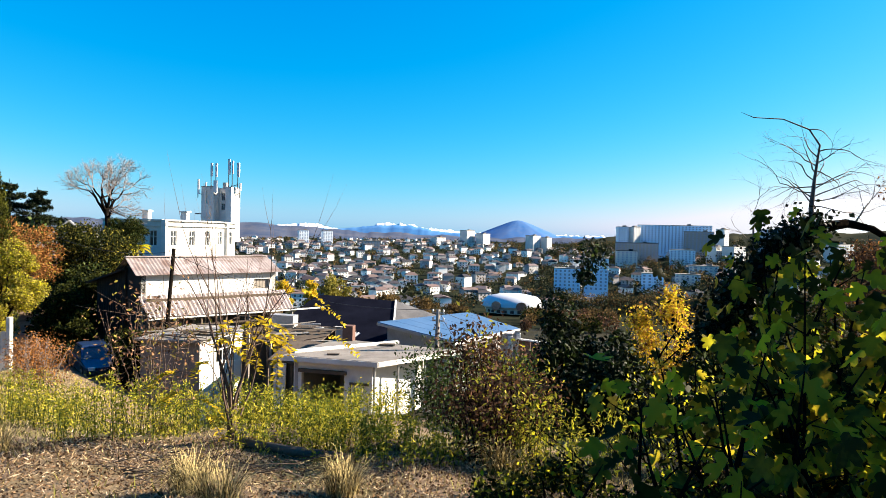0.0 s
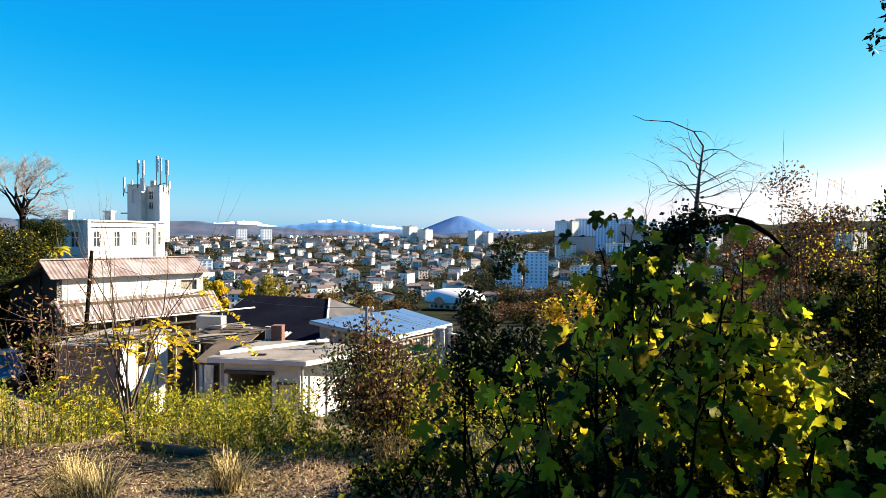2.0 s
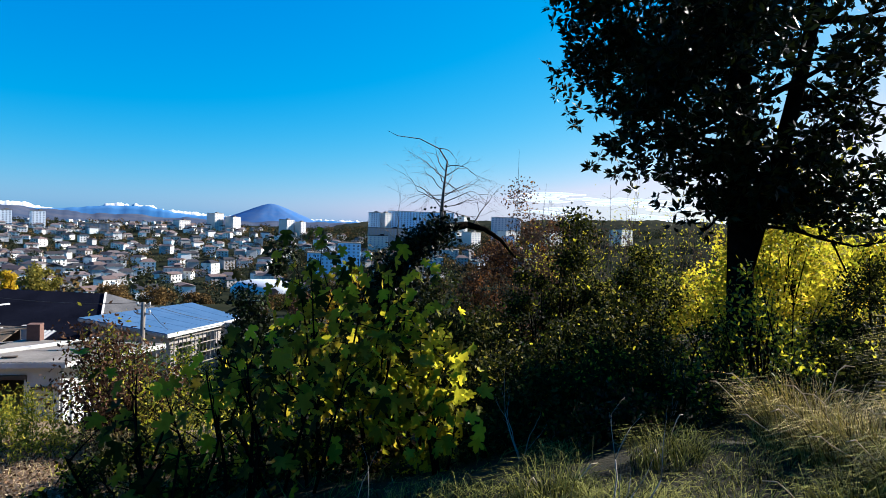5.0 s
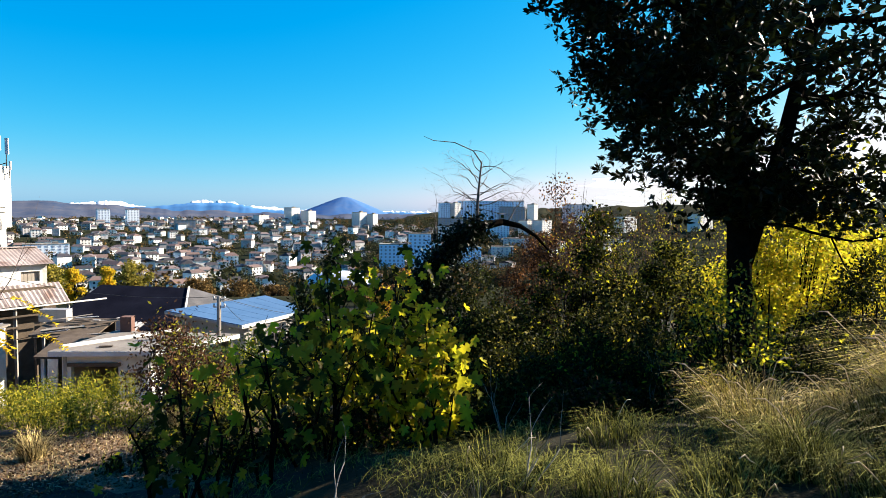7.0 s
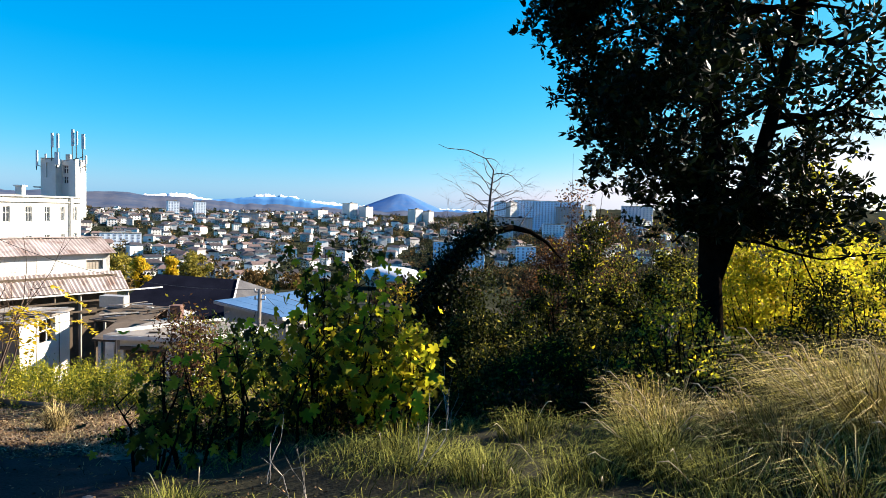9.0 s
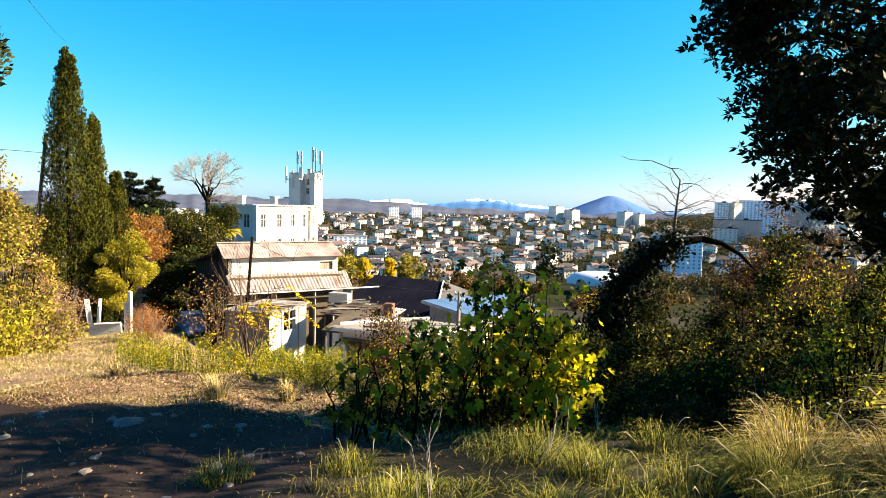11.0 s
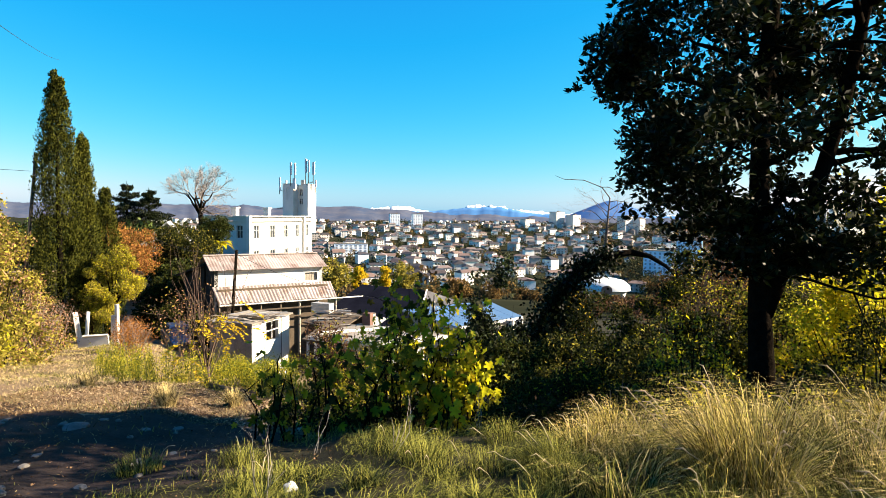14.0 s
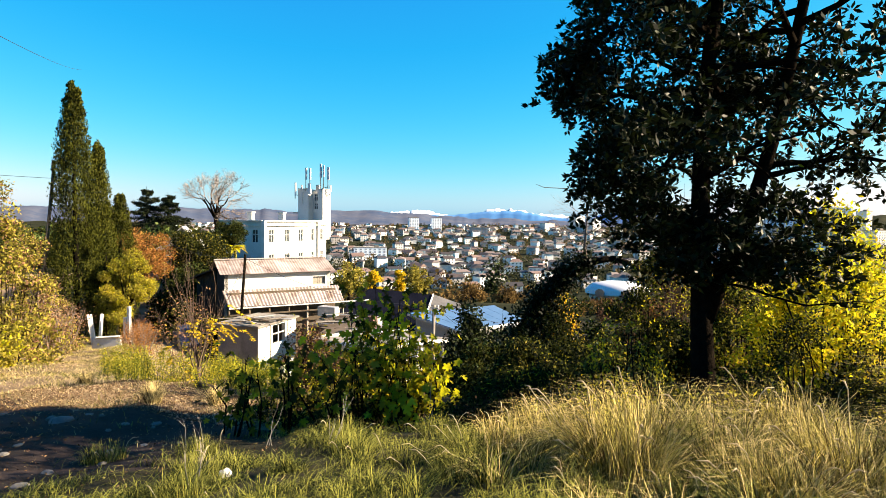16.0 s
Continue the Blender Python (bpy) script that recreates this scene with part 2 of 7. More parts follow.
turf_mat = material("short_yellow_turf", (0.13, 0.11, 0.03), (0.60, 0.48, 0.22), 0.6, 7, 0.8, translucent=0.3, island=0.9, spec=0.12)
pale_straw = material("pale_straw", (0.16, 0.11, 0.06), (0.55, 0.42, 0.27), 2, 20, 0.9, translucent=0.1, island=1.2, spec=0.1)
litter_mat = material("dead_leaf", (0.059, 0.034, 0.017), (0.18, 0.11, 0.059), 2, 20, 0.9, translucent=0.1, island=1.0, spec=0.12)
wood_far = material("far_tree_foliage", (0.008, 0.014, 0.009), (0.05, 0.052, 0.022), 0.05, 0.3, 0.9, translucent=0.15, island=0.45, spec=0.05)
wood_autumn = material("far_autumn_foliage", (0.045, 0.028, 0.012), (0.16, 0.10, 0.034), 0.05, 0.3, 0.9, translucent=0.2, island=0.5, spec=0.05)

# ---- mesh helpers ----


def raw(name, verts, faces, mat, smooth=False):
    me = bpy.data.meshes.new(name)
    me.from_pydata([tuple(v) for v in verts], [], faces)
    me.materials.append(mat)
    if smooth:
        me.polygons.foreach_set("use_smooth", [True] * len(me.polygons))
    me.update()
    return me


def raw_np(name, verts, faces, mat, smooth=False):
    """A mesh from arrays; faces all have the same number of corners."""
    me = bpy.data.meshes.new(name)
    nv, (nf, k) = len(verts), faces.shape
    me.vertices.add(nv)
    me.vertices.foreach_set("co", np.asarray(verts, np.float32).ravel())
    me.loops.add(nf * k)
    me.loops.foreach_set("vertex_index", faces.astype(np.int32).ravel())
    me.polygons.add(nf)
    me.polygons.foreach_set("loop_start", np.arange(0, nf * k, k, dtype=np.int32))
    me.update(calc_edges=True)
    me.materials.append(mat)
    if smooth:
        me.polygons.foreach_set("use_smooth", np.ones(nf, bool))
    return me


def part(name, mesh, parent, label=""):
    ob = new(name, mesh)
    ob.parent = parent
    return tagged(ob, label)


def thing(name, label, category, at=(0, 0, 0), group="", turn=0.0):
    ob = new(name)
    ob.matrix_basis = pose(*at, 0, 0, turn)
    return tagged(ob, label, category, group)


class Shape:
    """Collects boxes, prisms, beams and tubes into one mesh."""

    def __init__(self):
        self.v, self.f, self.weld = [], [], False

    def add(self, verts, faces):
        b = len(self.v)
        self.v += [tuple(v) for v in verts]
        self.f += [tuple(i + b for i in f) for f in faces]
        return self

    def prism(self, poly, z0, z1):
        """poly runs anticlockwise; z0 and z1 are numbers or one height a corner."""
        n = len(poly)
        lo = z0 if isinstance(z0, (list, tuple)) else [z0] * n
        hi = z1 if isinstance(z1, (list, tuple)) else [z1] * n
        vs = [(x, y, z) for (x, y), z in zip(poly, lo)] + [(x, y, z) for (x, y), z in zip(poly, hi)]
        fs = [tuple(range(n - 1, -1, -1)), tuple(range(n, 2 * n))]
        fs += [(i, (i + 1) % n, n + (i + 1) % n, n + i) for i in range(n)]
        return self.add(vs, fs)

    def box(self, c, s, turn=0.0):
        ca, sa = math.cos(radians(turn)), math.sin(radians(turn))
        poly = [(c[0] + ca * u * s[0] / 2 - sa * w * s[1] / 2, c[1] + sa * u * s[0] / 2 + ca * w * s[1] / 2) for u, w in ((-1, -1), (1, -1), (1, 1), (-1, 1))]
        return self.prism(poly, c[2] - s[2] / 2, c[2] + s[2] / 2)

    def beam(self, p, q, w, h):
        p, q = Vector(p), Vector(q)
        d = (q - p).normalized()
        side = d.cross(Vector((0, 0, 1)))
        side = side.normalized() if side.length > 1e-4 else Vector((1, 0, 0))
        up = side.cross(d)
        vs = [e + side * a * w / 2 + up * b * h / 2 for e in (p, q) for a, b in ((-1, -1), (1, -1), (1, 1), (-1, 1))]
        return self.add(vs, [(3, 2, 1, 0), (4, 5, 6, 7), (0, 1, 5, 4), (1, 2, 6, 5), (2, 3, 7, 6), (3, 0, 4, 7)])

    def tube(self, pts, radii, sides=6):
        vs, fs = [], []
        for i, p in enumerate(pts):
            a, b = Vector(pts[max(i - 1, 0)]), Vector(pts[min(i + 1, len(pts) - 1)])
            d = (b - a).normalized()
            u = d.cross(Vector((0.31, 0.87, 0.38)))
            u = u.normalized() if u.length > 1e-3 else Vector((1, 0, 0))
            w = d.cross(u)
            for k in range(sides):
                t = 2 * math.pi * k / sides
                vs.append(Vector(p) + (u * math.cos(t) + w * math.sin(t)) * radii[i])
        for i in range(len(pts) - 1):
            for k in range(sides):
                k2 = (k + 1) % sides
                fs.append((i * sides + k, i * sides + k2, (i + 1) * sides + k2, (i + 1) * sides + k))
        fs.append(tuple(range(sides - 1, -1, -1)))
        fs.append(tuple((len(pts) - 1) * sides + k for k in range(sides)))
        return self.add(vs, fs)

    def slab(self, a, b, c, d, thick):
        """A sheet with four corners, thickened downwards."""
        vs = [Vector(p) for p in (a, b, c, d)]
        nrm = (vs[1] - vs[0]).cross(vs[3] - vs[0]).normalized() * thick
        lo = [v - nrm for v in vs]
        return self.add(vs + lo, [(0, 1, 2, 3), (7, 6, 5, 4), (0, 4, 5, 1), (1, 5, 6, 2), (2, 6, 7, 3), (3, 7, 4, 0)])

    def mesh(self, name, mat, smooth=False):
        me = raw(name, self.v, self.f, mat, smooth)
        if self.weld:
            bm = bmesh.new()
            bm.from_mesh(me)
            bmesh.ops.remove_doubles(bm, verts=bm.verts, dist=1e-4)
            bm.verts.index_update()
            seen = {}
            for f in bm.faces:
                seen.setdefault(tuple(sorted(v.index for v in f.verts)), []).append(f)
            bmesh.ops.delete(bm, geom=[f for fs in seen.values() if len(fs) > 1 for f in fs], context="FACES_ONLY")
            bm.to_mesh(me)
            bm.free()
        return me


def wall_cells(p, q, z0, z1, thick, openings):
    """A wall from p to q (outside to the right of that way) with real openings (u0, u1, v0, v1) in metres along and up."""
    s = Shape()
    s.weld = True
    p, q = Vector((*p, 0)), Vector((*q, 0))
    length = (q - p).length
    d = (q - p) / length
    p, length = p + d * 0.004, length - 0.008
    back = Vector((-d.y, d.x, 0)) * thick
    us = sorted({0, length, *(u for o in openings for u in o[:2])})
    vs = sorted({z0, z1, *(v for o in openings for v in o[2:])})
    for ua, ub in zip(us, us[1:]):
        for va, vb in zip(vs, vs[1:]):
            um, vm = (ua + ub) / 2, (va + vb) / 2
            if any(o[0] < um < o[1] and o[2] < vm < o[3] for o in openings):
                continue
            a, b = p + d * ua, p + d * ub
            s.prism([(a.x, a.y), (b.x, b.y), (b.x + back.x, b.y + back.y), (a.x + back.x, a.y + back.y)], va, vb)
    return s


rng = np.random.default_rng(7)


def unit(v):
    return v / np.maximum(np.linalg.norm(v, axis=-1, keepdims=True), 1e-9)


def leaf_mesh(name, at, size, mat, aspect=0.45, droop=0.3, ways=None, r=rng):
    """Folded diamond leaves at the given points; size is one length or one for each leaf."""
    at = np.asarray(at, float)
    n = len(at)
    size = np.broadcast_to(np.asarray(size, float) * r.uniform(0.6, 1.25, n), (n,))[:, None]
    way = r.normal(size=(n, 3)) if ways is None else np.asarray(ways) + 0.6 * r.normal(size=(n, 3))
    way[:, 2] -= droop
    way = unit(way)
    side = unit(np.cross(way, r.normal(size=(n, 3))))
    up = np.cross(side, way)
    base, tip = at, at + way * size
    mid = at + way * size * 0.45 + up * size * 0.10
    a, b = mid + side * size * aspect / 2 - up * size * 0.12, mid - side * size * aspect / 2 - up * size * 0.12
    verts = np.stack([base, a, tip, b], 1).reshape(-1, 3)
    return raw_np(name, verts, np.arange(4 * n).reshape(n, 4), mat)


def lobed_mesh(name, at, size, mat, r=rng):
    """Broad five-lobed leaves, hanging a little, with rounded lobes and a cupped blade."""
    at = np.asarray(at, float)
    n = len(at)
    size = (size * r.uniform(0.6, 1.25, n))[:, None]
    way = r.normal(size=(n, 3))
    way[:, 2] = way[:, 2] * 0.3 - 1.15
    way = unit(way)
    side = unit(np.cross(way, r.normal(size=(n, 3))))
    up = np.cross(side, way)
    half = [(-0.02, 0.17), (0.06, 0.34), (0.20, 0.37), (0.31, 0.19), (0.46, 0.40), (0.62, 0.43), (0.68, 0.30), (0.60, 0.14), (0.82, 0.15)]
    rim = [(0.06, 0.0)] + half + [(1.0, 0.0)] + [(u, -w) for u, w in half[::-1]]
    cup = r.uniform(0.1, 0.6, n)[:, None]
    curl = r.uniform(0.05, 0.4, n)[:, None]
    pts = [(0.38, 0.0)] + rim
    verts = np.stack([at + way * size * u + side * size * w - up * size * (cup * abs(w) + curl * u * u) for u, w in pts], 1).reshape(-1, 3)
    m = len(rim)
    tris = np.array([(0, 1 + k, 1 + (k + 1) % m) for k in range(m)])
    faces = (tris[None] + (m + 1) * np.arange(n)[:, None, None]).reshape(-1, 3)
    return raw_np(name, verts, faces, mat)


def blade_mesh(name, root, height, mat, width=0.012, lean=0.5, r=rng, a=None):
    """Curved grass blades: two quads and a tip."""
    root = np.asarray(root, float)
    n = len(root)
    h = np.broadcast_to(np.asarray(height, float), (n,)) * r.uniform(0.55, 1.2, n)
    a = r.uniform(0, 2 * np.pi, n) if a is None else a
    out = np.stack([np.cos(a), np.sin(a), 0 * a], 1)
    side = np.stack([-np.sin(a + 0.6), np.cos(a + 0.6), 0 * a], 1)
    k = (r.uniform(0.15, 1.0, n) * lean)[:, None]
    up = np.array([0, 0, 1.0])
    hh = h[:, None]
    w = np.broadcast_to(np.asarray(width, float), (n,))[:, None]
    p1 = root + up * hh * 0.45 + out * hh * k * 0.25
    p2 = root + up * hh * (0.85 - 0.15 * k) + out * hh * k * 0.7
    p3 = root + up * hh * (1.0 - 0.45 * k) + out * hh * k * 1.15
    verts = np.stack([root - side * w / 2, root + side * w / 2, p1 - side * w / 2, p1 + side * w / 2, p2 - side * w / 3, p2 + side * w / 3, p3 - side * w / 14, p3 + side * w / 14], 1).reshape(-1, 3)
    quads = np.array([(0, 1, 3, 2), (2, 3, 5, 4), (4, 5, 7, 6)])
    return raw_np(name, verts, (quads[None] + 8 * np.arange(n)[:, None, None]).reshape(-1, 4), mat), p3


def short_blades(name, root, height, mat, width=0.012, lean=0.8, r=rng):
    """Short bent blades of one tapered face each, for turf seen from afar."""
    n = len(root)
    h = (height * r.uniform(0.5, 1.3, n))[:, None]
    a = r.uniform(0, 2 * np.pi, n)
    out = np.stack([np.cos(a), np.sin(a), 0 * a], 1) * (r.uniform(0.1, 1.2, n) * lean)[:, None] + np.array([0, 0, 1.0])
    b = r.uniform(0, 2 * np.pi, n)
    side = np.stack([np.cos(b), np.sin(b), 0 * b], 1) * width / 2
    verts = np.stack([root - side, root + side, root + out * h + side * 0.25, root + out * h - side * 0.25], 1).reshape(-1, 3)
    return raw_np(name, verts, np.arange(4 * n).reshape(n, 4), mat)


# ---- ground ----


def smooth(a, b, v):
    t = np.clip((v - a) / (b - a), 0, 1)
    return t * t * (3 - 2 * t)


def ground_height(x, y):
    x, y = np.asarray(x, float), np.asarray(y, float)
    near = -1.93 + 0.085 * np.minimum(np.clip(x, -45, 25) - 0.3, 0) + 0.10 * np.maximum(np.clip(x, -45, 25) - 0.3, 0) - 0.125 * (np.clip(y, -60, 34) - 1.2)
    near = near - 0.42 * smooth(3.4, 6.8, y) * smooth(-2, 2, x) * (1 - smooth(4.5, 9, x))
    near = near + 0.32 * np.exp(-((x - 5.3) ** 2 + (y - 0.5) ** 2) / 4.5) + 0.27 * smooth(4, 8.5, x) * smooth(1.5, -2.5, y)
    bank = smooth(9.5, 22, y) * smooth(-15.5, -8, x + 0.62 * np.maximum(y - 18, 0))
    near = near - 2.6 * bank
    near = near + 0.10 * np.sin(0.9 * x + 0.4) * np.cos(0.8 * y) + 0.04 * np.sin(2.7 * x + 1.1 * y)
    d = np.hypot(x, y)
    bearing = np.degrees(np.arctan2(x, np.maximum(y, 1e-3)))
    valley = -9.0 - 46.0 * smooth(45, 330, d)
    left_shelf = smooth(-25, -34, bearing) * (1 - smooth(110, 260, d))
    valley = valley * (1 - left_shelf) + left_shelf * np.minimum(-4.5 - 0.02 * np.maximum(d - 60, 0), -4.5)
    rise = 29.0 * smooth(430, 1400, d) - 6 * smooth(1500, 2300, d)
    right = smooth(6, 24, bearing) * smooth(420, 950, d) * 24.0
    roll = 5.0 * np.sin(x * 0.011 + 1.0) * np.cos(y * 0.007) * smooth(300, 700, d)
    terrace = 4.0 * smooth(835, 905, d) * smooth(7.5, 9.5, bearing) * (1 - smooth(17, 21, bearing)) * (1 - smooth(1000, 1300, d))
    far = valley + rise + right + roll + terrace
    t = smooth(36, 60, d)
    # unseen rise behind the viewpoint, steepened to block some skylight
    near = near + 0.30 * np.maximum(-7.0 - y, 0) * (1 - smooth(20, 60, -y))
    behind = y < -2
    h = near * (1 - t) + np.where(behind, near, far) * t
    return h


def gz(x, y):
    return float(ground_height(x, y))


def polar_ground():
    radii = np.concatenate([np.arange(0, 14, 0.28), 14 * np.power(4800 / 14, np.linspace(0, 1, 150))])
    angles = np.radians(np.arange(0, 360, 1.5))
    rr, aa = np.meshgrid(radii, angles, indexing="ij")
    x, y = 3.5 + rr * np.sin(aa), 2.0 + rr * np.cos(aa)
    z = ground_height(x, y)
    n = len(angles)
    verts = np.stack([x, y, z], -1).reshape(-1, 3)
    i, j = np.meshgrid(np.arange(len(radii) - 1), np.arange(n), indexing="ij")
    faces = np.stack([i * n + j, i * n + (j + 1) % n, (i + 1) * n + (j + 1) % n, (i + 1) * n + j], -1).reshape(-1, 4)[:, ::-1]
    far = np.hypot(x, y)[:-1].reshape(-1) > 60
    me = raw_np("ground", verts, faces, soil, smooth=True)
    me.materials.append(hillside)
    me.materials.append(shade_humus)
    me.materials.append(shaded_earth)
    mx, my = x[:-1].reshape(-1), y[:-1].reshape(-1)
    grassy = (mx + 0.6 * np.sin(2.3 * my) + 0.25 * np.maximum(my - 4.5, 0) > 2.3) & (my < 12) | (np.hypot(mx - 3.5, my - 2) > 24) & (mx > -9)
    # belt of ground coloured dark where the tree's shade falls
    shade_belt = (my + 0.45 * np.sin(1.3 * mx) + 0.2 * np.sin(3.7 * mx + my) < 5.7) & (np.hypot(mx - 3.5, my - 2) < 24)
    me.polygons.foreach_set("material_index", np.where(far, 1, np.where(grassy, 2, np.where(shade_belt, 3, 0))).astype(np.int32))
    return me


tagged(new("ground", polar_ground()), "sloping hillside of dry soil, litter and grass", "ground", kind="structure")

# ---- mountains ----


def ridge_mesh(name, mat, dist, b0, b1, height, base=-60, steps=160, depth=300, rough=1.0, seed=0):
    """A range seen from afar: a crest line over bearings with slopes to both sides."""
    rows = []
    for k in range(steps + 1):
        b = b0 + (b1 - b0) * k / steps
        h = height(b)
        for m, (f, dd) in enumerate(((0, -depth), (0.45, -depth * 0.5), (0.8, -depth * 0.2), (1, 0), (0.5, depth * 0.4), (0, depth * 0.8))):
            wob = rough * noise.noise((b * 0.9, m * 1.7, seed)) * (0.12 * (h - base)) * (1 if 0 < f < 1 else 0.0)
            d = dist + dd
            rows.append((d * math.sin(radians(b)), d * math.cos(radians(b)), base + (h - base) * f + wob))
    fs = [(k * 6 + m, (k + 1) * 6 + m, (k + 1) * 6 + m + 1, k * 6 + m + 1) for k in range(steps) for m in range(5)]
    return raw(name, rows, fs, mat, True)


def bump_h(b, c, w, h):
    return h * math.exp(-((b - c) / w) ** 2)


def cone_mountain():
    """A gullied cone with slightly hollow flanks that run out into low foothills."""
    n, m = 96, 26
    verts = [(0, 0, 0)]
    for i in range(1, m + 1):
        q = i / m
        for k in range(n):
            a = 2 * math.pi * k / n
            gully = noise.noise((math.cos(a) * 2.2, math.sin(a) * 2.2, q * 1.5)) + 0.5 * noise.noise((math.cos(a) * 6, math.sin(a) * 6, q * 4))
            rad = 430 * q * (1 + 0.05 * gully * min(1, 2 * q))
            drop = 205 * (math.sqrt(q * q + 0.012) - 0.1095) - 20 * q * q
            verts.append((rad * math.cos(a), rad * math.sin(a), -drop + 2 * gully * q))
    faces = [(0, 1 + k, 1 + (k + 1) % n) for k in range(n)]
    faces += [(1 + (i - 1) * n + k, 1 + i * n + k, 1 + i * n + (k + 1) % n, 1 + (i - 1) * n + (k + 1) % n) for i in range(1, m) for k in range(n)]
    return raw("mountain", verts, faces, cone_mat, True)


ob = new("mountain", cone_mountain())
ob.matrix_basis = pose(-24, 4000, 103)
tagged(ob, "isolated cone-shaped forested mountain, haze-blue in colour", "mountain", kind="structure")
def range_crest(b):
    return 6 + bump_h(b, -13.4, 3.0, 40) + bump_h(b, -10.2, 2.6, 34) + bump_h(b, -21, 5, 18) + bump_h(b, -29.5, 1.6, 40) + 9 * noise.noise((b * 0.9, 3, 0)) + 5 * noise.noise((b * 3.1, 3, 0))


def snow_crest(b):
    return 14 + bump_h(b, -13.2, 1.2, 58) + bump_h(b, -11.0, 1.5, 50) + bump_h(b, -8, 2.4, 24) + bump_h(b, -19.8, 1.9, 40) + bump_h(b, -23, 3, 22) + 20 * noise.noise((b * 1.7, 1, 0)) + 13 * noise.noise((b * 4.5, 1, 0)) + 5 * noise.noise((b * 11, 1, 0))


def far_crest(b):
    return -6 + 40 * float(smooth(-9, -26, b)) + 24 * noise.noise((b * 0.3, 9, 0)) + 10 * noise.noise((b * 0.9, 4, 0)) + 3 * noise.noise((b * 4, 4, 0))


def near_crest(b):
    return -42 + 48 * float(smooth(0.5, 9, b)) + 20 * float(smooth(9, 15, b)) + 20 * float(smooth(18, 34, b)) + 9 * noise.noise((b * 0.5, 2, 0)) + 4 * noise.noise((b * 2.2, 2, 0))


tagged(new("backdrop", ridge_mesh("backdrop", snow_mat, 4500, -50, 12, range_crest, -60, 320, 150, 0.9, 5)), "distant mountain range, haze-blue in colour", "mountain", kind="structure")
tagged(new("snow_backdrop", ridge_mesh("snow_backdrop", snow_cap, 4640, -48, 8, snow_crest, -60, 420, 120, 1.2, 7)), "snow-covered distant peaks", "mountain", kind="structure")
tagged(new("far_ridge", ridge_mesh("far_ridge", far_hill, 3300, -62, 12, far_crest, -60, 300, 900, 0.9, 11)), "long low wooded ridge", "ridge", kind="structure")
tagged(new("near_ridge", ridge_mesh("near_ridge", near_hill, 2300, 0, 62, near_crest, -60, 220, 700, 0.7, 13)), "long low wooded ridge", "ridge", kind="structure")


def cloud_bank():
    """Thin bright streaks of cloud low in the sky towards the sun."""
    rc = random.Random(12)
    s = Shape()
    for k in range(26):
        b, e, w = rc.uniform(24, 44), rc.uniform(1.0, 3.4), rc.uniform(160, 520)
        c = Vector((4700 * math.sin(radians(b)), 4700 * math.cos(radians(b)), 4700 * math.tan(radians(e))))
        side = Vector((math.cos(radians(b)), -math.sin(radians(b)), 0.0))
        pts = [c + side * w * (u - 0.5) + Vector((0, 0, 10 * noise.noise((u * 4, k, 0)))) for u in np.linspace(0, 1, 9)]
        s.tube(pts, [(3 + 14 * math.sin(math.pi * u)) * (0.8 + 0.5 * noise.noise((u * 6, k, 3))) for u in np.linspace(0, 1, 9)], 8)
    return s.mesh("cloud", cloud_mat, True)


tagged(new("cloud", cloud_bank()), "thin white streaks of low cloud, made to glow", "cloud", kind="structure")

# ---- white building with the tower ----


def add_window(parent, p, d, w, z0, z1, inset=0.12):
    """A framed window in an opening; p is the left lower corner in plan, d the way along the wall."""
    d = Vector((*d, 0)).normalized()
    back = Vector((-d.y, d.x, 0))
    p = Vector((*p, 0)) + back * inset
    s, g = Shape(), Shape()
    t = 0.07
    c = p + d * w / 2
    ang = math.degrees(math.atan2(d.y, d.x))
    for u in (t / 2, w / 2, w - t / 2):
        e = p + d * u
        s.box((e.x, e.y, (z0 + z1) / 2), (t, 0.08, z1 - z0), ang)
    for zz in (z0 + t / 2, z0 + (z1 - z0) * 0.62, z1 - t / 2):
        s.box((c.x, c.y, zz), (w - 2 * t, 0.06, t), ang)
    e = c + back * 0.05
    g.box((e.x, e.y, (z0 + z1) / 2), (w, 0.02, z1 - z0), ang)
    win = part("window", s.mesh("window", frame_mat), parent)
    part("pane", g.mesh("pane", pane_mat), win)
    return win


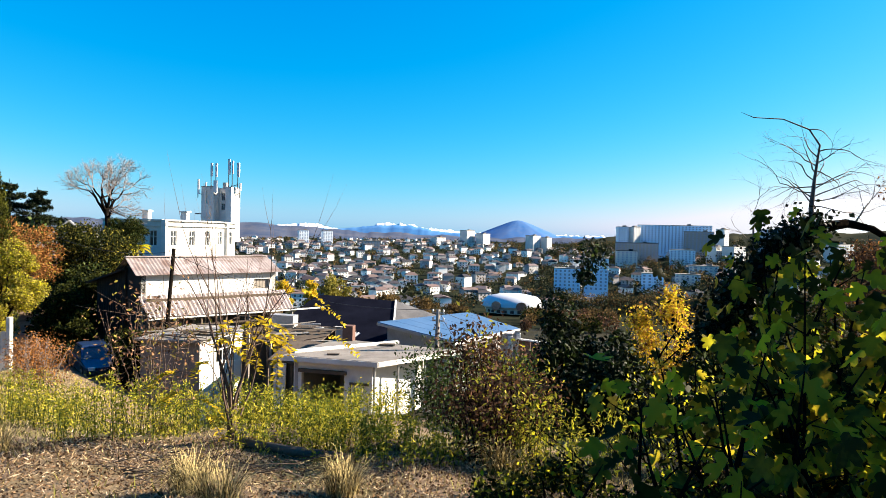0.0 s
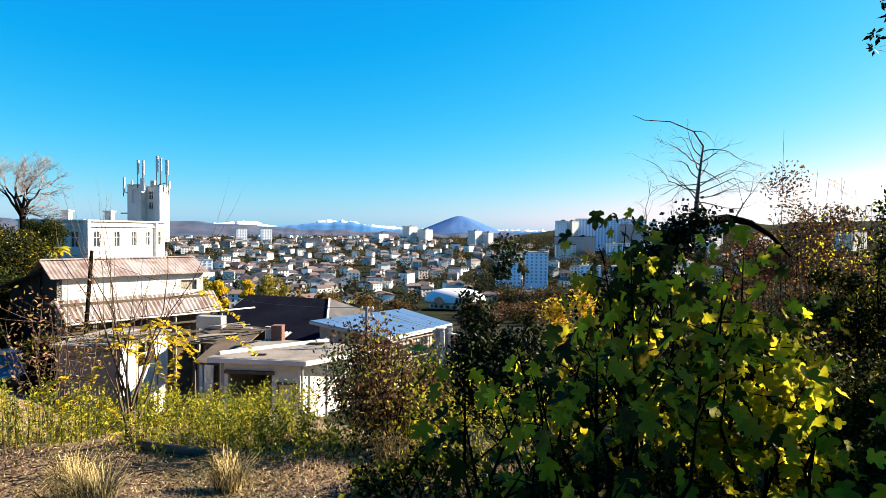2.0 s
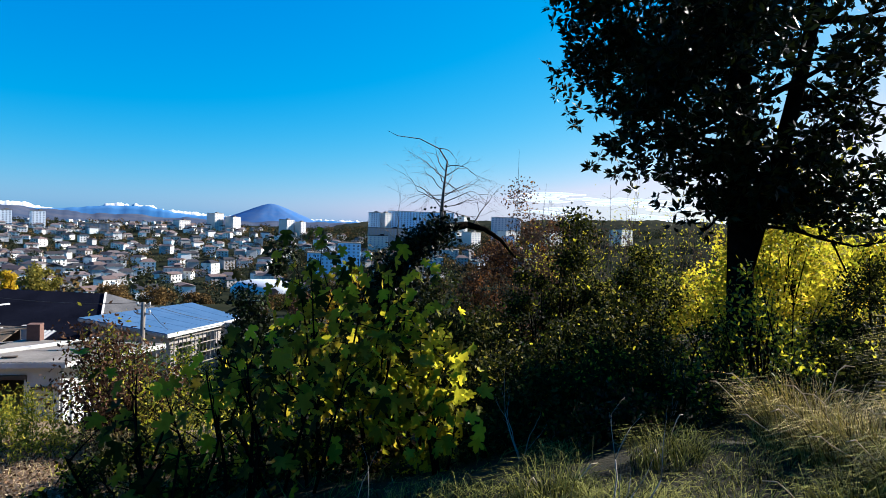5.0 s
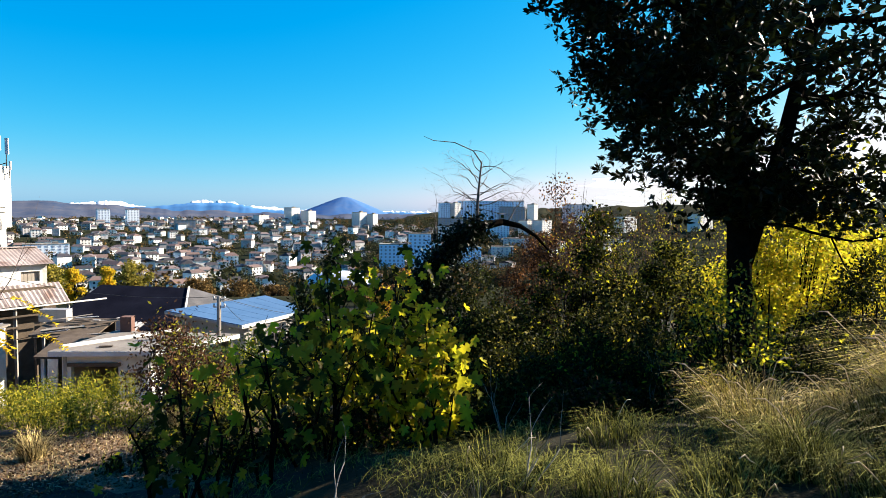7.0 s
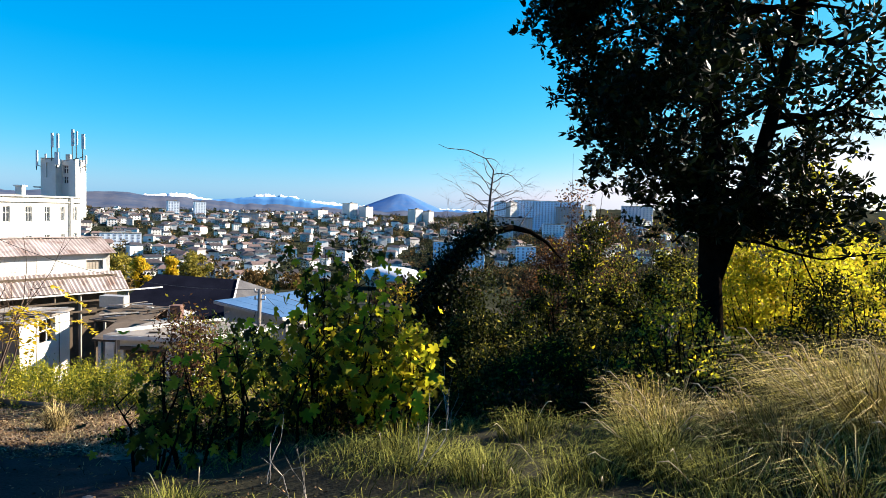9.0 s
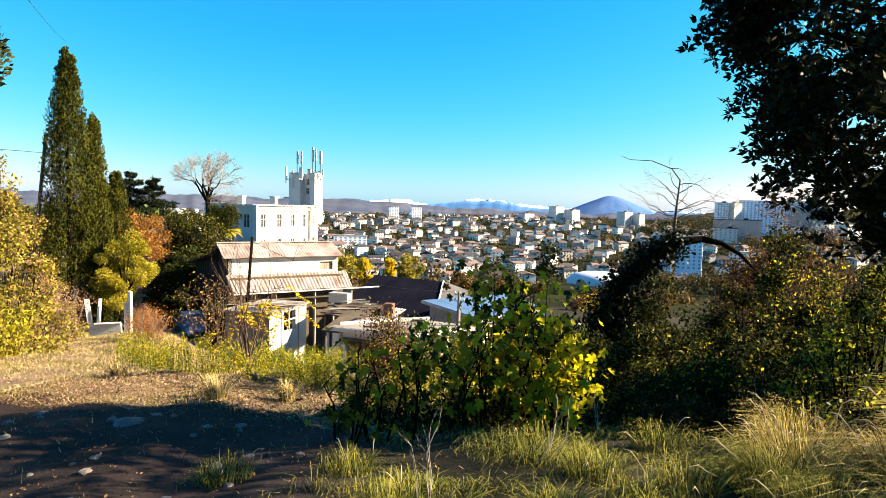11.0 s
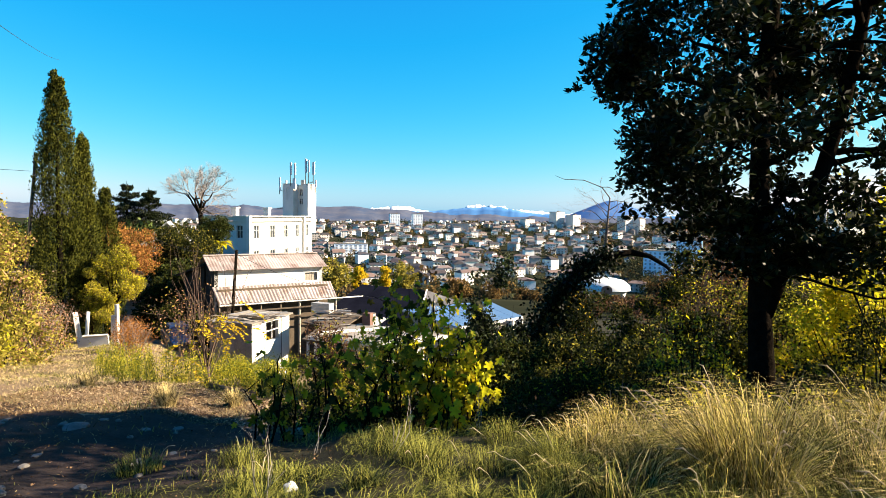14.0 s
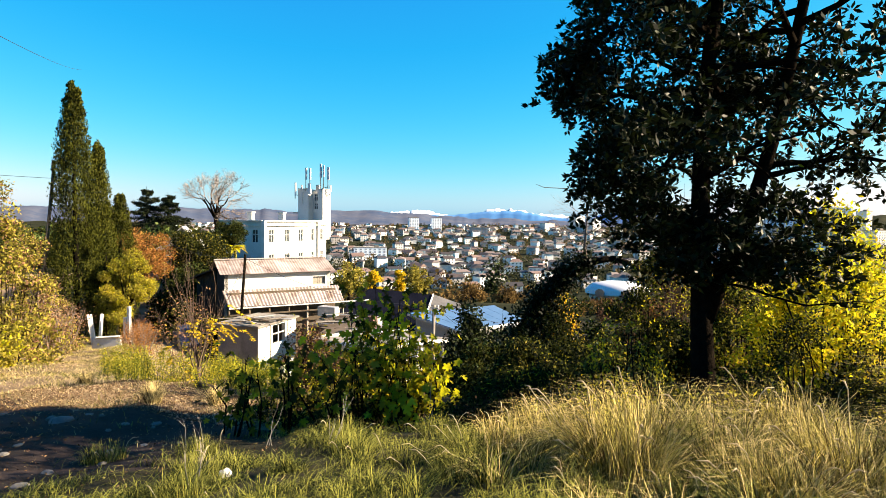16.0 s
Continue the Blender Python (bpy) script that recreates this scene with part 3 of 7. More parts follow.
def white_building():
    root = thing("office_building", "white rendered two-storey building with flat parapet roof, in full sun", "building", (-41, 74, -9.5))
    inv = Matrix.Translation((41, -74, 9.5))

    def put(name, shape, mat, parent=root, label=""):
        me = shape.mesh(name, mat)
        if parent is root:
            me.transform(inv)
        return part(name, me, parent, label)

    c1, c2 = Vector((-40.24, 65.97)), Vector((-38.99, 80.96))
    d = (c2 - c1).normalized()
    nrm = Vector((d.y, -d.x))
    # the sunny facade bows outwards in five straight pieces
    n = 5
    pts = [c1 + d * (c2 - c1).length * k / n + nrm * 0.7 * math.sin(math.pi * k / n) for k in range(n + 1)]
    top = 0.57
    for k in range(n):
        a, b = pts[k], pts[k + 1]
        length = (b - a).length
        w = 0.95
        ops = []
        u0 = length / 2 - w / 2
        ops = [(u0, u0 + w, -2.35, -0.55), (u0, u0 + w, -5.7, -3.95)]
        wall = wall_cells(a, b, -9.5, top, 0.4, ops)
        put("wall", wall, white_wall)
        dd = (b - a).normalized()
        for o in ops:
            p = a + dd * o[0]
            w_ob = add_window(root, p, dd, w, o[2], o[3])
            for ob in (w_ob, *w_ob.children):
                ob.data.transform(inv)
    # wing that runs back from the near corner, in shade
    back = Vector((-0.985, 0.17))
    w2 = c1 + back * 9.0
    ops = [(8.0 - 1.1, 8.0, -2.35, -0.55), (8.0 - 4.6, 8.0 - 3.5, -2.35, -0.55)]
    put("wall", wall_cells(w2, c1, -9.5, top, 0.4, ops), white_wall)
    for o in ops:
        w_ob = add_window(root, w2 - back * o[0], -back, 1.1, o[2], o[3])
        for ob in (w_ob, *w_ob.children):
            ob.data.transform(inv)
    inner = [tuple(w2 + Vector((0.2, 0.2))), tuple(c1 + Vector((-0.2, 0.3))), *[tuple(p - nrm * 0.25) for p in pts[1:-1]], tuple(c2 - nrm * 0.25), tuple(c2 + back * 9)]
    put("roof", Shape().prism(inner, top - 0.75, top - 0.5), concrete, label="flat concrete roof")
    ring = [w2] + pts
    for a, b in zip(ring, ring[1:]):
        put("cornice", Shape().beam((a.x, a.y, top + 0.09), (b.x, b.y, top + 0.09), 0.62, 0.16), white_wall)
        put("string_course", Shape().beam((a.x, a.y, top - 0.55), (b.x, b.y, top - 0.55), 0.52, 0.10), white_wall)
    for p in (pts[0], pts[4]):
        put("pilaster", Shape().box((p.x + nrm.x * 0.1, p.y + nrm.y * 0.1, -4.4), (0.55, 0.5, 10.2)), white_wall)
    for p in (c1 + back * 5.0 + d * 3, c1 + back * 1.2 + d * 5.5):
        put("chimney", Shape().box((p.x, p.y, 1.1), (0.75, 0.75, 1.3)).box((p.x, p.y, 1.83), (1.0, 1.0, 0.16)), white_wall, label="square rendered chimney with a cap")
    # tower: a left block that stands forward, a shaded recess with windows, and a pier on the sunny side
    ta, tc = Vector((-44.82, 82.23)), Vector((-40.17, 81.70))
    tu = (tc - ta).normalized()
    tv = Vector((-tu.y, tu.x))
    ang = math.degrees(math.atan2(tu.y, tu.x))
    wide = (tc - ta).length

    def tp(u, w):
        return ta + tu * u + tv * w

    def block_at(name, u0, u1, w0, w1, z0, z1, mat, label=""):
        put(name, Shape().prism([tuple(tp(u0, w0)), tuple(tp(u1, w0)), tuple(tp(u1, w1)), tuple(tp(u0, w1))], z0, z1), mat, label=label)

    tz = 5.75
    put("tower_wall", wall_cells(tp(0, 0), tp(2.05, 0), -2, tz, 0.35, [(0.75, 1.35, 3.3, 5.2)]), white_wall)
    block_at("blind_panel", 0.72, 1.38, 0.2, 0.3, 3.2, 5.3, white_wall)
    put("tower_wall", wall_cells(tp(2.05, 0), tp(2.05, 1.3), -2, tz, 0.3, []), white_wall, label="sunlit return of the tower wall")
    put("tower_wall", wall_cells(tp(1.8, 1.3), tp(wide - 0.85, 1.3), -2, tz - 0.15, 0.35, [(0.45, 1.15, 2.5, 3.5), (0.45, 1.15, 3.85, 5.0)]), white_wall, label="shaded recessed wall with two windows")
    for z0, z1 in ((2.5, 3.5), (3.85, 5.0)):
        w_ob = add_window(root, tp(2.25, 1.3), tu, 0.7, z0, z1)
        for ob in (w_ob, *w_ob.children):
            ob.data.transform(inv)
    block_at("tower_pier", wide - 0.85, wide, 0.25, 2.45, -2, tz + 0.05, white_wall, "square pier in full sun")
    put("tower_wall", wall_cells(tp(wide - 0.86, 2.4), tp(0, 2.4), -2, tz, 0.3, []), white_wall)
    put("tower_wall", wall_cells(tp(0, 2.4), tp(0, 0), -2, tz, 0.3, []), white_wall)
    block_at("tower_roof", 0.3, wide - 0.86, 1.7, 2.1, tz - 0.6, tz - 0.4, concrete)
    put("parapet_cap", Shape().beam((*tp(0, 0.15), tz + 0.05), (*tp(2.1, 0.15), tz + 0.05), 0.42, 0.1), concrete)
    block_at("cabinet", 2.5, 3.1, 1.4, 1.9, tz - 0.15, tz + 0.75, metal, "grey equipment cabinet")
    put("spout", Shape().beam((*tp(0, 0.05), 1.9), (*tp(-0.9, -0.1), 1.9), 0.16, 0.16), concrete)
    # antennas: pole, brackets and slim panels
    # each: along the front, out from it, foot, head, panel width and length
    spots = ((-0.35, -0.3, 4.7, 6.7, 0.22, 2.1), (1.55, 0.0, 5.9, 9.05, 0.28, 1.9), (2.25, 0.1, 5.9, 9.0, 0.28, 1.9), (2.3, -0.15, 5.0, 6.55, 0.55, 1.7), (4.05, 0.5, 5.9, 9.65, 0.32, 2.2), (4.55, 0.6, 5.9, 9.4, 0.2, 1.8), (5.7, 0.2, 5.9, 9.05, 0.4, 2.0), (5.2, 1.5, 4.8, 6.3, 0.22, 1.1), (0.2, 0.6, 5.4, 6.3, 0.2, 0.7))
    for u, w, za, zb, pw, pl in spots:
        p = tp(u, w)
        q = tp(u + 0.18, w - 0.14)
        stay = tp(min(max(u, 0.3), wide - 0.3), max(w, 0.2))
        ant = put("antenna", Shape().tube([(p.x, p.y, za - 0.5), (p.x, p.y, zb)], [0.06, 0.05], 6).beam((p.x, p.y, za + 0.2), (stay.x, stay.y, za - 0.2), 0.08, 0.08), cable_mat, label="mobile-phone antenna on a dark bracket")
        for zz in (zb - 0.35, zb - pl + 0.45):
            me = Shape().beam((p.x, p.y, zz), (q.x, q.y, zz), 0.1, 0.1).mesh("bracket", cable_mat)
            me.transform(inv)
            part("bracket", me, ant)
        me = Shape().box((q.x, q.y, zb + 0.1 - pl / 2), (pw, 0.18, pl), ang).mesh("panel", antenna_mat)
        me.transform(inv)
        part("panel", me, ant)
    return root


white_building()

# ---- long shed with two tiers of corrugated roof ----


def corrugated(name, a, b, c, d, mat, pitch=0.17, amp=0.028, rows=3):
    """A corrugated sheet: eave a to b, ridge d to c; waves run up the slope."""
    a, b, c, d = (Vector(p) for p in (a, b, c, d))
    n = max(4, int((b - a).length / pitch * 4))
    nrm = (b - a).cross(d - a).normalized()
    vs, fs = [], []
    for j in range(rows + 1):
        for i in range(n + 1):
            u, v = i / n, j / rows
            p = (a * (1 - u) + b * u) * (1 - v) + (d * (1 - u) + c * u) * v
            vs.append(p + nrm * amp * math.sin(i * math.pi / 2))
    m = len(vs)
    vs += [v - nrm * 0.012 for v in vs]
    for j in range(rows):
        for i in range(n):
            k = j * (n + 1) + i
            fs.append((k, k + 1, k + n + 2, k + n + 1))
            fs.append((m + k + n + 1, m + k + n + 2, m + k + 1, m + k))
    for i in range(n):
        fs.append((m + i, m + i + 1, i + 1, i))
        k = rows * (n + 1) + i
        fs.append((k, k + 1, m + k + 1, m + k))
    return raw(name, vs, fs, mat, False)


def long_shed():
    root = thing("long_shed", "long white shed under two tiers of weathered corrugated sheets", "shed", (-18, 36, gz(-18, 36)))
    inv = root.matrix_basis.inverted()

    def put(name, me, label=""):
        me.transform(inv)
        return part(name, me, root, label)

    e1, e2 = Vector((-19.79, 31.16)), Vector((-14.23, 37.58))
    d = (e2 - e1).normalized()
    out = Vector((d.y, -d.x))
    length = (e2 - e1).length
    zb = gz(-18, 36) - 1.5
    f0, f1 = e1 - out * 0.35 + d * 0.35, e2 - out * 0.35 - d * 0.25
    put("wall", wall_cells(f0, f1, zb, -2.70, 0.3, [(length - 2.0, length - 1.0, -3.85, -3.25)]).mesh("wall", white_wall), "white limewashed wall with peeling patches")
    hatch = Shape()
    hp = f0 + d * (length - 1.5) - out * 0.15
    for k in range(5):
        q = hp + d * (k - 2) * 0.19
        hatch.box((q.x, q.y, -3.55), (0.17, 0.05, 0.6), math.degrees(math.atan2(d.y, d.x)))
    put("hatch", hatch.mesh("hatch", pale_wood), "small slatted hatch with rust stains")
    g0, g1 = f0 - out * 3.7, f1 - out * 3.7
    mid0, mid1 = (f0 + g0) / 2, (f1 + g1) / 2
    for (a, b, m) in ((g0, f0, mid0), (f1, g1, mid1)):
        s = Shape()
        t = -d if a == g0 else d
        s.add([(p.x + q.x, p.y + q.y, z) for q in (Vector((0, 0)), -t * 0.25) for p, z in ((a, zb), (b, zb), (b, -2.70), (m, -1.98), (a, -2.70))],
              [(0, 1, 2, 3, 4), (9, 8, 7, 6, 5), (0, 5, 6, 1), (1, 6, 7, 2), (2, 7, 8, 3), (3, 8, 9, 4), (4, 9, 5, 0)])
        # left gable is black for its shade, the sunlit one white
        put("gable_wall", s.mesh("gable_wall", shade_black if a == g0 else white_wall), "gable end blackened for its shade" if a == g0 else "")
    put("wall", wall_cells(g1, g0, zb, -2.70, 0.3, []).mesh("wall", white_wall))
    sheets = 8
    ridge = -out * 2.2
    for side in (0, 1):
        for k in range(sheets):
            a, b = e1 + d * length * k / sheets, e1 + d * length * (k + 1) / sheets + d * 0.04
            lift = 0.012 * (k % 2)
            if side == 0:
                me = corrugated("roof_sheet", (a.x, a.y, -2.83 + lift), (b.x, b.y, -2.83 + lift), (b.x + ridge.x, b.y + ridge.y, -1.95 + lift), (a.x + ridge.x, a.y + ridge.y, -1.95 + lift), slate, 0.2, 0.010, 3)
            else:
                a2, b2 = a + ridge * 2, b + ridge * 2
                me = corrugated("roof_sheet", (b2.x, b2.y, -2.83 + lift), (a2.x, a2.y, -2.83 + lift), (a.x + ridge.x, a.y + ridge.y, -1.94 + lift), (b.x + ridge.x, b.y + ridge.y, -1.94 + lift), slate, 0.2, 0.022, 2)
            put("roof_sheet", me)
    r0, r1 = e1 + ridge, e2 + ridge
    put("ridge_cap", Shape().beam((r0.x, r0.y, -1.9), (r1.x, r1.y, -1.9), 0.34, 0.06).mesh("ridge_cap", slate))
    # lower lean-to roof in front
    top0, top1 = e1 - out * 0.3 + d * 0.2, e2 - out * 0.3 + d * 0.35
    low0, low1 = e1 + out * 1.05 + d * 0.38, e2 + out * 1.05 + d * 0.3
    n = 8
    for k in range(n):
        u, v = k / n, (k + 1) / n + 0.004
        a, b = low0.lerp(low1, u), low0.lerp(low1, v)
        t0, t1 = top0.lerp(top1, u), top0.lerp(top1, v)
        lift = 0.012 * (k % 2)
        put("lean_to_sheet", corrugated("lean_to_sheet", (a.x, a.y, -5.04 + lift), (b.x, b.y, -5.04 + lift), (t1.x, t1.y, -4.0 + lift), (t0.x, t0.y, -4.0 + lift), slate, 0.24, 0.026, 2))
    put("eave_board", Shape().beam((low0.x, low0.y, -5.12), (low1.x + d.x * 2.2, low1.y + d.y * 2.2, -5.12), 0.08, 0.08).mesh("eave_board", white_wall), "pale eave board")
    # open storey beneath: posts, dark back wall, rails
    back0, back1 = e1 + out * 0.1 + d * 0.5, e2 + out * 0.1
    put("back_wall", wall_cells(back0, back1, zb, -4.15, 0.12, []).mesh("back_wall", dark_wood), "dark boarding under the lean-to roof")
    for k in range(7):
        p = low0.lerp(low1, k / 6) - out * 0.15
        put("post", Shape().box((p.x, p.y, (zb - 4.95) / 2), (0.13, 0.13, -5.14 - zb)).mesh("post", pale_wood if k > 3 else dark_wood))
    for zz in (-5.6, -6.2):
        put("rail", Shape().beam((low0.x, low0.y, zz), (low1.x, low1.y, zz), 0.06, 0.1).mesh("rail", dark_wood))
    return root


long_shed()


# added black annex that stands in for the shadow beside the shed
def tarred_annex():
    root = thing("tarred_annex", "added black timber annex standing in for shadow at the shed end", "shed", (-22.8, 34.6, gz(-22.8, 34.6)))
    inv = root.matrix_basis.inverted()
    zb = gz(-22.8, 34.6) - 1.2
    p, q = Vector((-24.6, 34.5)), Vector((-21.9, 33.3))
    for k in range(12):
        a, b = p.lerp(q, k / 12), p.lerp(q, (k + 0.95) / 12)
        me = wall_cells(a, b, zb, -3.5 + 1.0 * k / 12, 0.08, []).mesh("board", shade_black)
        me.transform(inv)
        part("board", me, root)
    me = Shape().slab((-25.3, 34.4, -3.6), (-22.0, 33.0, -2.65), (-20.9, 35.6, -2.6), (-24.0, 37.6, -3.5), 0.1).mesh("roof", shade_black)
    me.transform(inv)
    part("roof", me, root)


tarred_annex()

# ---- low white outbuilding ----


def outbuilding():
    root = thing("outbuilding", "low flat-roofed white outbuilding with rubbish on its roof", "shed", (-15.0, 29.0, gz(-15.0, 29.0)))
    inv = root.matrix_basis.inverted() @ Matrix.Translation((2.45, -3.6, 0.36))
    zb, zt = gz(-15.0, 29.0) - 1.5, -5.75

    def put(name, shape, mat, label="", smooth_it=False):
        me = shape.mesh(name, mat, smooth_it)
        me.transform(inv)
        return part(name, me, root, label)

    a, b, c, d = (-18.9, 30.3), (-16.0, 30.3), (-16.0, 34.5), (-18.9, 34.5)
    # concrete tone stands for shade on the sunless walls; the sunlit one is white
    put("wall", wall_cells(a, b, zb, zt, 0.25, []), concrete, "grey-brown wall with its shade put into the colour")
    put("wall", wall_cells(b, c, zb, zt, 0.25, [(1.5, 2.9, -7.05, zt - 0.12)]), white_wall, "whitewashed wall with an empty window")
    put("wall", wall_cells(c, d, zb, zt, 0.25, []), concrete)
    put("wall", wall_cells(d, a, zb, zt, 0.25, []), concrete)
    put("floor", Shape().prism([a, b, c, d], zb, zb + 0.15), concrete)
    put("window_mullion", Shape().beam((-16.06, 31.85, -6.42), (-16.06, 33.15, -6.42), 0.05, 0.06).beam((-16.06, 32.5, -7.0), (-16.06, 32.5, zt - 0.15), 0.05, 0.05), frame_mat)
    for y in (31.55, 33.5):
        put("panel_seam", Shape().box((-15.985, y, (zb + zt) / 2), (0.03, 0.05, zt - zb - 0.02)), concrete, "grey seam between wall panels")
    put("roof", Shape().prism([(-19.1, 30.1), (-15.85, 30.1), (-15.85, 34.7), (-19.1, 34.7)], zt, zt + 0.10), concrete, "grey flat roof slab")
    r = random.Random(3)
    for k in range(26):
        x, y = r.uniform(-18.9, -16.2), r.uniform(30.2, 32.6)
        t = r.uniform(-25, 60)
        l = r.uniform(0.8, 2.2)
        z0 = zt + 0.13 + 0.012 * k
        put("plank", Shape().beam((x, y, z0), (x + l * math.cos(radians(t)), y + l * math.sin(radians(t)), z0 + r.uniform(-0.03, 0.12)), r.uniform(0.06, 0.18), 0.035), (pale_wood, dark_wood, tin)[k % 3])
    # rough shelter of old boards against the shed
    deck = ((-14.5, 33.5, -6.0), (-11.5, 32.8, -6.15), (-11.4, 36.0, -5.7), (-14.5, 36.4, -5.6))
    put("shelter_roof", Shape().slab(*deck, 0.08), dark_wood, "sagging roof of dark boards")
    # black sheet stands in for the shade inside the open shelter
    put("shelter_back", wall_cells((-14.4, 36.2), (-11.4, 35.8), zb, -5.85, 0.08, []), shade_black, "black wall standing in for a dark opening")
    for x, y in ((-14.2, 33.6), (-12.8, 33.3), (-11.7, 33.0)):
        put("shelter_post", Shape().box((x, y, (zb - 6.2) / 2), (0.12, 0.12, -6.2 - zb)), dark_wood)
    for k in range(16):
        u, v = r.random(), r.random()
        x, y = -14.3 + 2.7 * u, 33.4 - 0.5 * u + 2.4 * v
        t, l = r.uniform(-30, 40), r.uniform(0.7, 1.7)
        z0 = -5.95 - 0.15 * u + 0.4 * v + 0.01 * k
        put("plank", Shape().beam((x, y, z0), (x + l * math.cos(radians(t)), y + l * math.sin(radians(t)), z0 + r.uniform(0, 0.12)), r.uniform(0.08, 0.2), 0.035), (pale_wood, tin, dark_wood)[k % 3])
    for x, w in ((-13.6, 0.5), (-12.3, 0.7)):
        put("leaning_board", Shape().slab((x, 33.15, zb + 1.0), (x + w, 33.05, zb + 1.0), (x + w, 33.35, -6.5), (x, 33.45, -6.45), 0.05), white_wall, "white board leaning under the shelter")
    put("tank", Shape().prism([(-15.0, 35.6), (-13.6, 35.4), (-13.55, 36.0), (-14.9, 36.2)], -5.75, -5.1), tin, "pale sheet-metal tank on the shelter")
    # open lean-to between this and the garage
    for x in (-12.6, -10.9):
        put("post", Shape().box((x, 30.8, (zb - 6.4) / 2), (0.14, 0.14, -6.4 - zb)), frame_mat)
    put("lean_to_roof", Shape().slab((-12.9, 30.6, -6.40), (-9.9, 30.3, -6.45), (-9.7, 33.2, -6.0), (-12.9, 33.4, -5.95), 0.1), dark_wood, "sagging pale sheet roof")
    put("lean_to_back", wall_cells((-13.6, 33.6), (-9.6, 32.9), zb, -6.1, 0.1, []), dark_wood)
    return root


outbuilding()

# ---- garage with the flat concrete roof ----


def garage():
    gx, gy = -6.5, 27.0
    root = thing("garage", "flat-roofed white garage with a concrete roof and an open dark doorway", "garage", (gx, gy, gz(gx, gy)))
    inv = root.matrix_basis.inverted()
    zb, zt = -8.6, -5.62

    def put(name, shape, mat, label=""):
        me = shape.mesh(name, mat)
        me.transform(inv)
        return part(name, me, root, label)

    inv = inv @ Matrix.Translation((0.4, 0.15, 0.0))
    fl, fr, br, bl = (-8.95, 25.15), (-5.5, 24.85), (-3.9, 28.3), (-8.2, 29.1)
    put("wall", wall_cells(fl, fr, zb, zt, 0.2, [(0.35, 2.25, zb + 0.1, -6.05)]), white_wall, "white front wall with a wide doorway")
    put("wall", wall_cells(fr, br, zb, zt, 0.2, []), white_wall, "sunlit white side wall")
    put("wall", wall_cells(br, bl, zb, zt, 0.2, []), grey_wall)
    put("wall", wall_cells(bl, fl, zb, zt, 0.2, []), grey_wall)
    put("floor", Shape().prism([fl, fr, br, bl], zb - 0.1, zb + 0.05), concrete)
    put("roof", Shape().prism([(-9.35, 24.9), (-5.2, 24.5), (-2.4, 28.1), (-8.4, 29.5)], [-5.60, -5.60, -5.66, -5.66], [-5.38, -5.38, -5.44, -5.44]), concrete, "weathered concrete roof slab")
    put("roof_edge", Shape().beam((-9.35, 24.88, -5.5), (-5.2, 24.48, -5.5), 0.05, 0.2).beam((-5.18, 24.5, -5.5), (-2.38, 28.1, -5.56), 0.05, 0.2), white_wall)
    put("roof_kerb", Shape().beam((-9.1, 25.5, -5.33), (-5.3, 29.0, -5.36), 0.22, 0.12), white_wall, "pale raised kerb across the roof")
    put("brick_vent", Shape().box((-7.8, 29.3, -5.1), (0.5, 0.5, 0.75)), rust_fence)
    put("roof_plank", Shape().beam((-7.6, 25.4, -5.34), (-7.1, 25.5, -5.34), 0.2, 0.04), dark_wood)
    put("roof_plank", Shape().beam((-6.0, 28.2, -5.36), (-5.3, 28.3, -5.36), 0.3, 0.05), dark_wood)
    put("lintel", Shape().beam((-8.7, 25.05, -6.0), (-6.6, 24.86, -6.0), 0.12, 0.14), dark_wood)
    put("wall_panel", Shape().beam((-6.45, 24.84, -6.4), (-5.6, 24.77, -6.4), 0.04, 0.1).beam((-6.4, 24.84, -8.3), (-6.4, 24.84, -6.4), 0.04, 0.06), dark_wood)
    for k, u in enumerate((0.0, 0.28, 0.62, 0.95)):
        x, y = -5.35 + 2.75 * u, 24.6 + 3.5 * u
        put("post", Shape().tube([(x, y, zb - 0.3), (x, y, -5.62)], [0.05, 0.05], 8), metal, "thin dark steel post")
    for zz in (-7.4, -8.0):
        put("rail", Shape().beam((-5.35 + 1.7, 24.6 + 2.17, zz), (-2.6, 28.1, zz), 0.04, 0.04), metal)
    put("terrace", Shape().prism([(-5.6, 24.4), (-2.0, 27.8), (-1.2, 29.6), (-4.0, 28.9)], -8.9, -8.35), concrete)
    return root


garage()

# ---- dark hip-roofed house and blue-roofed house ----


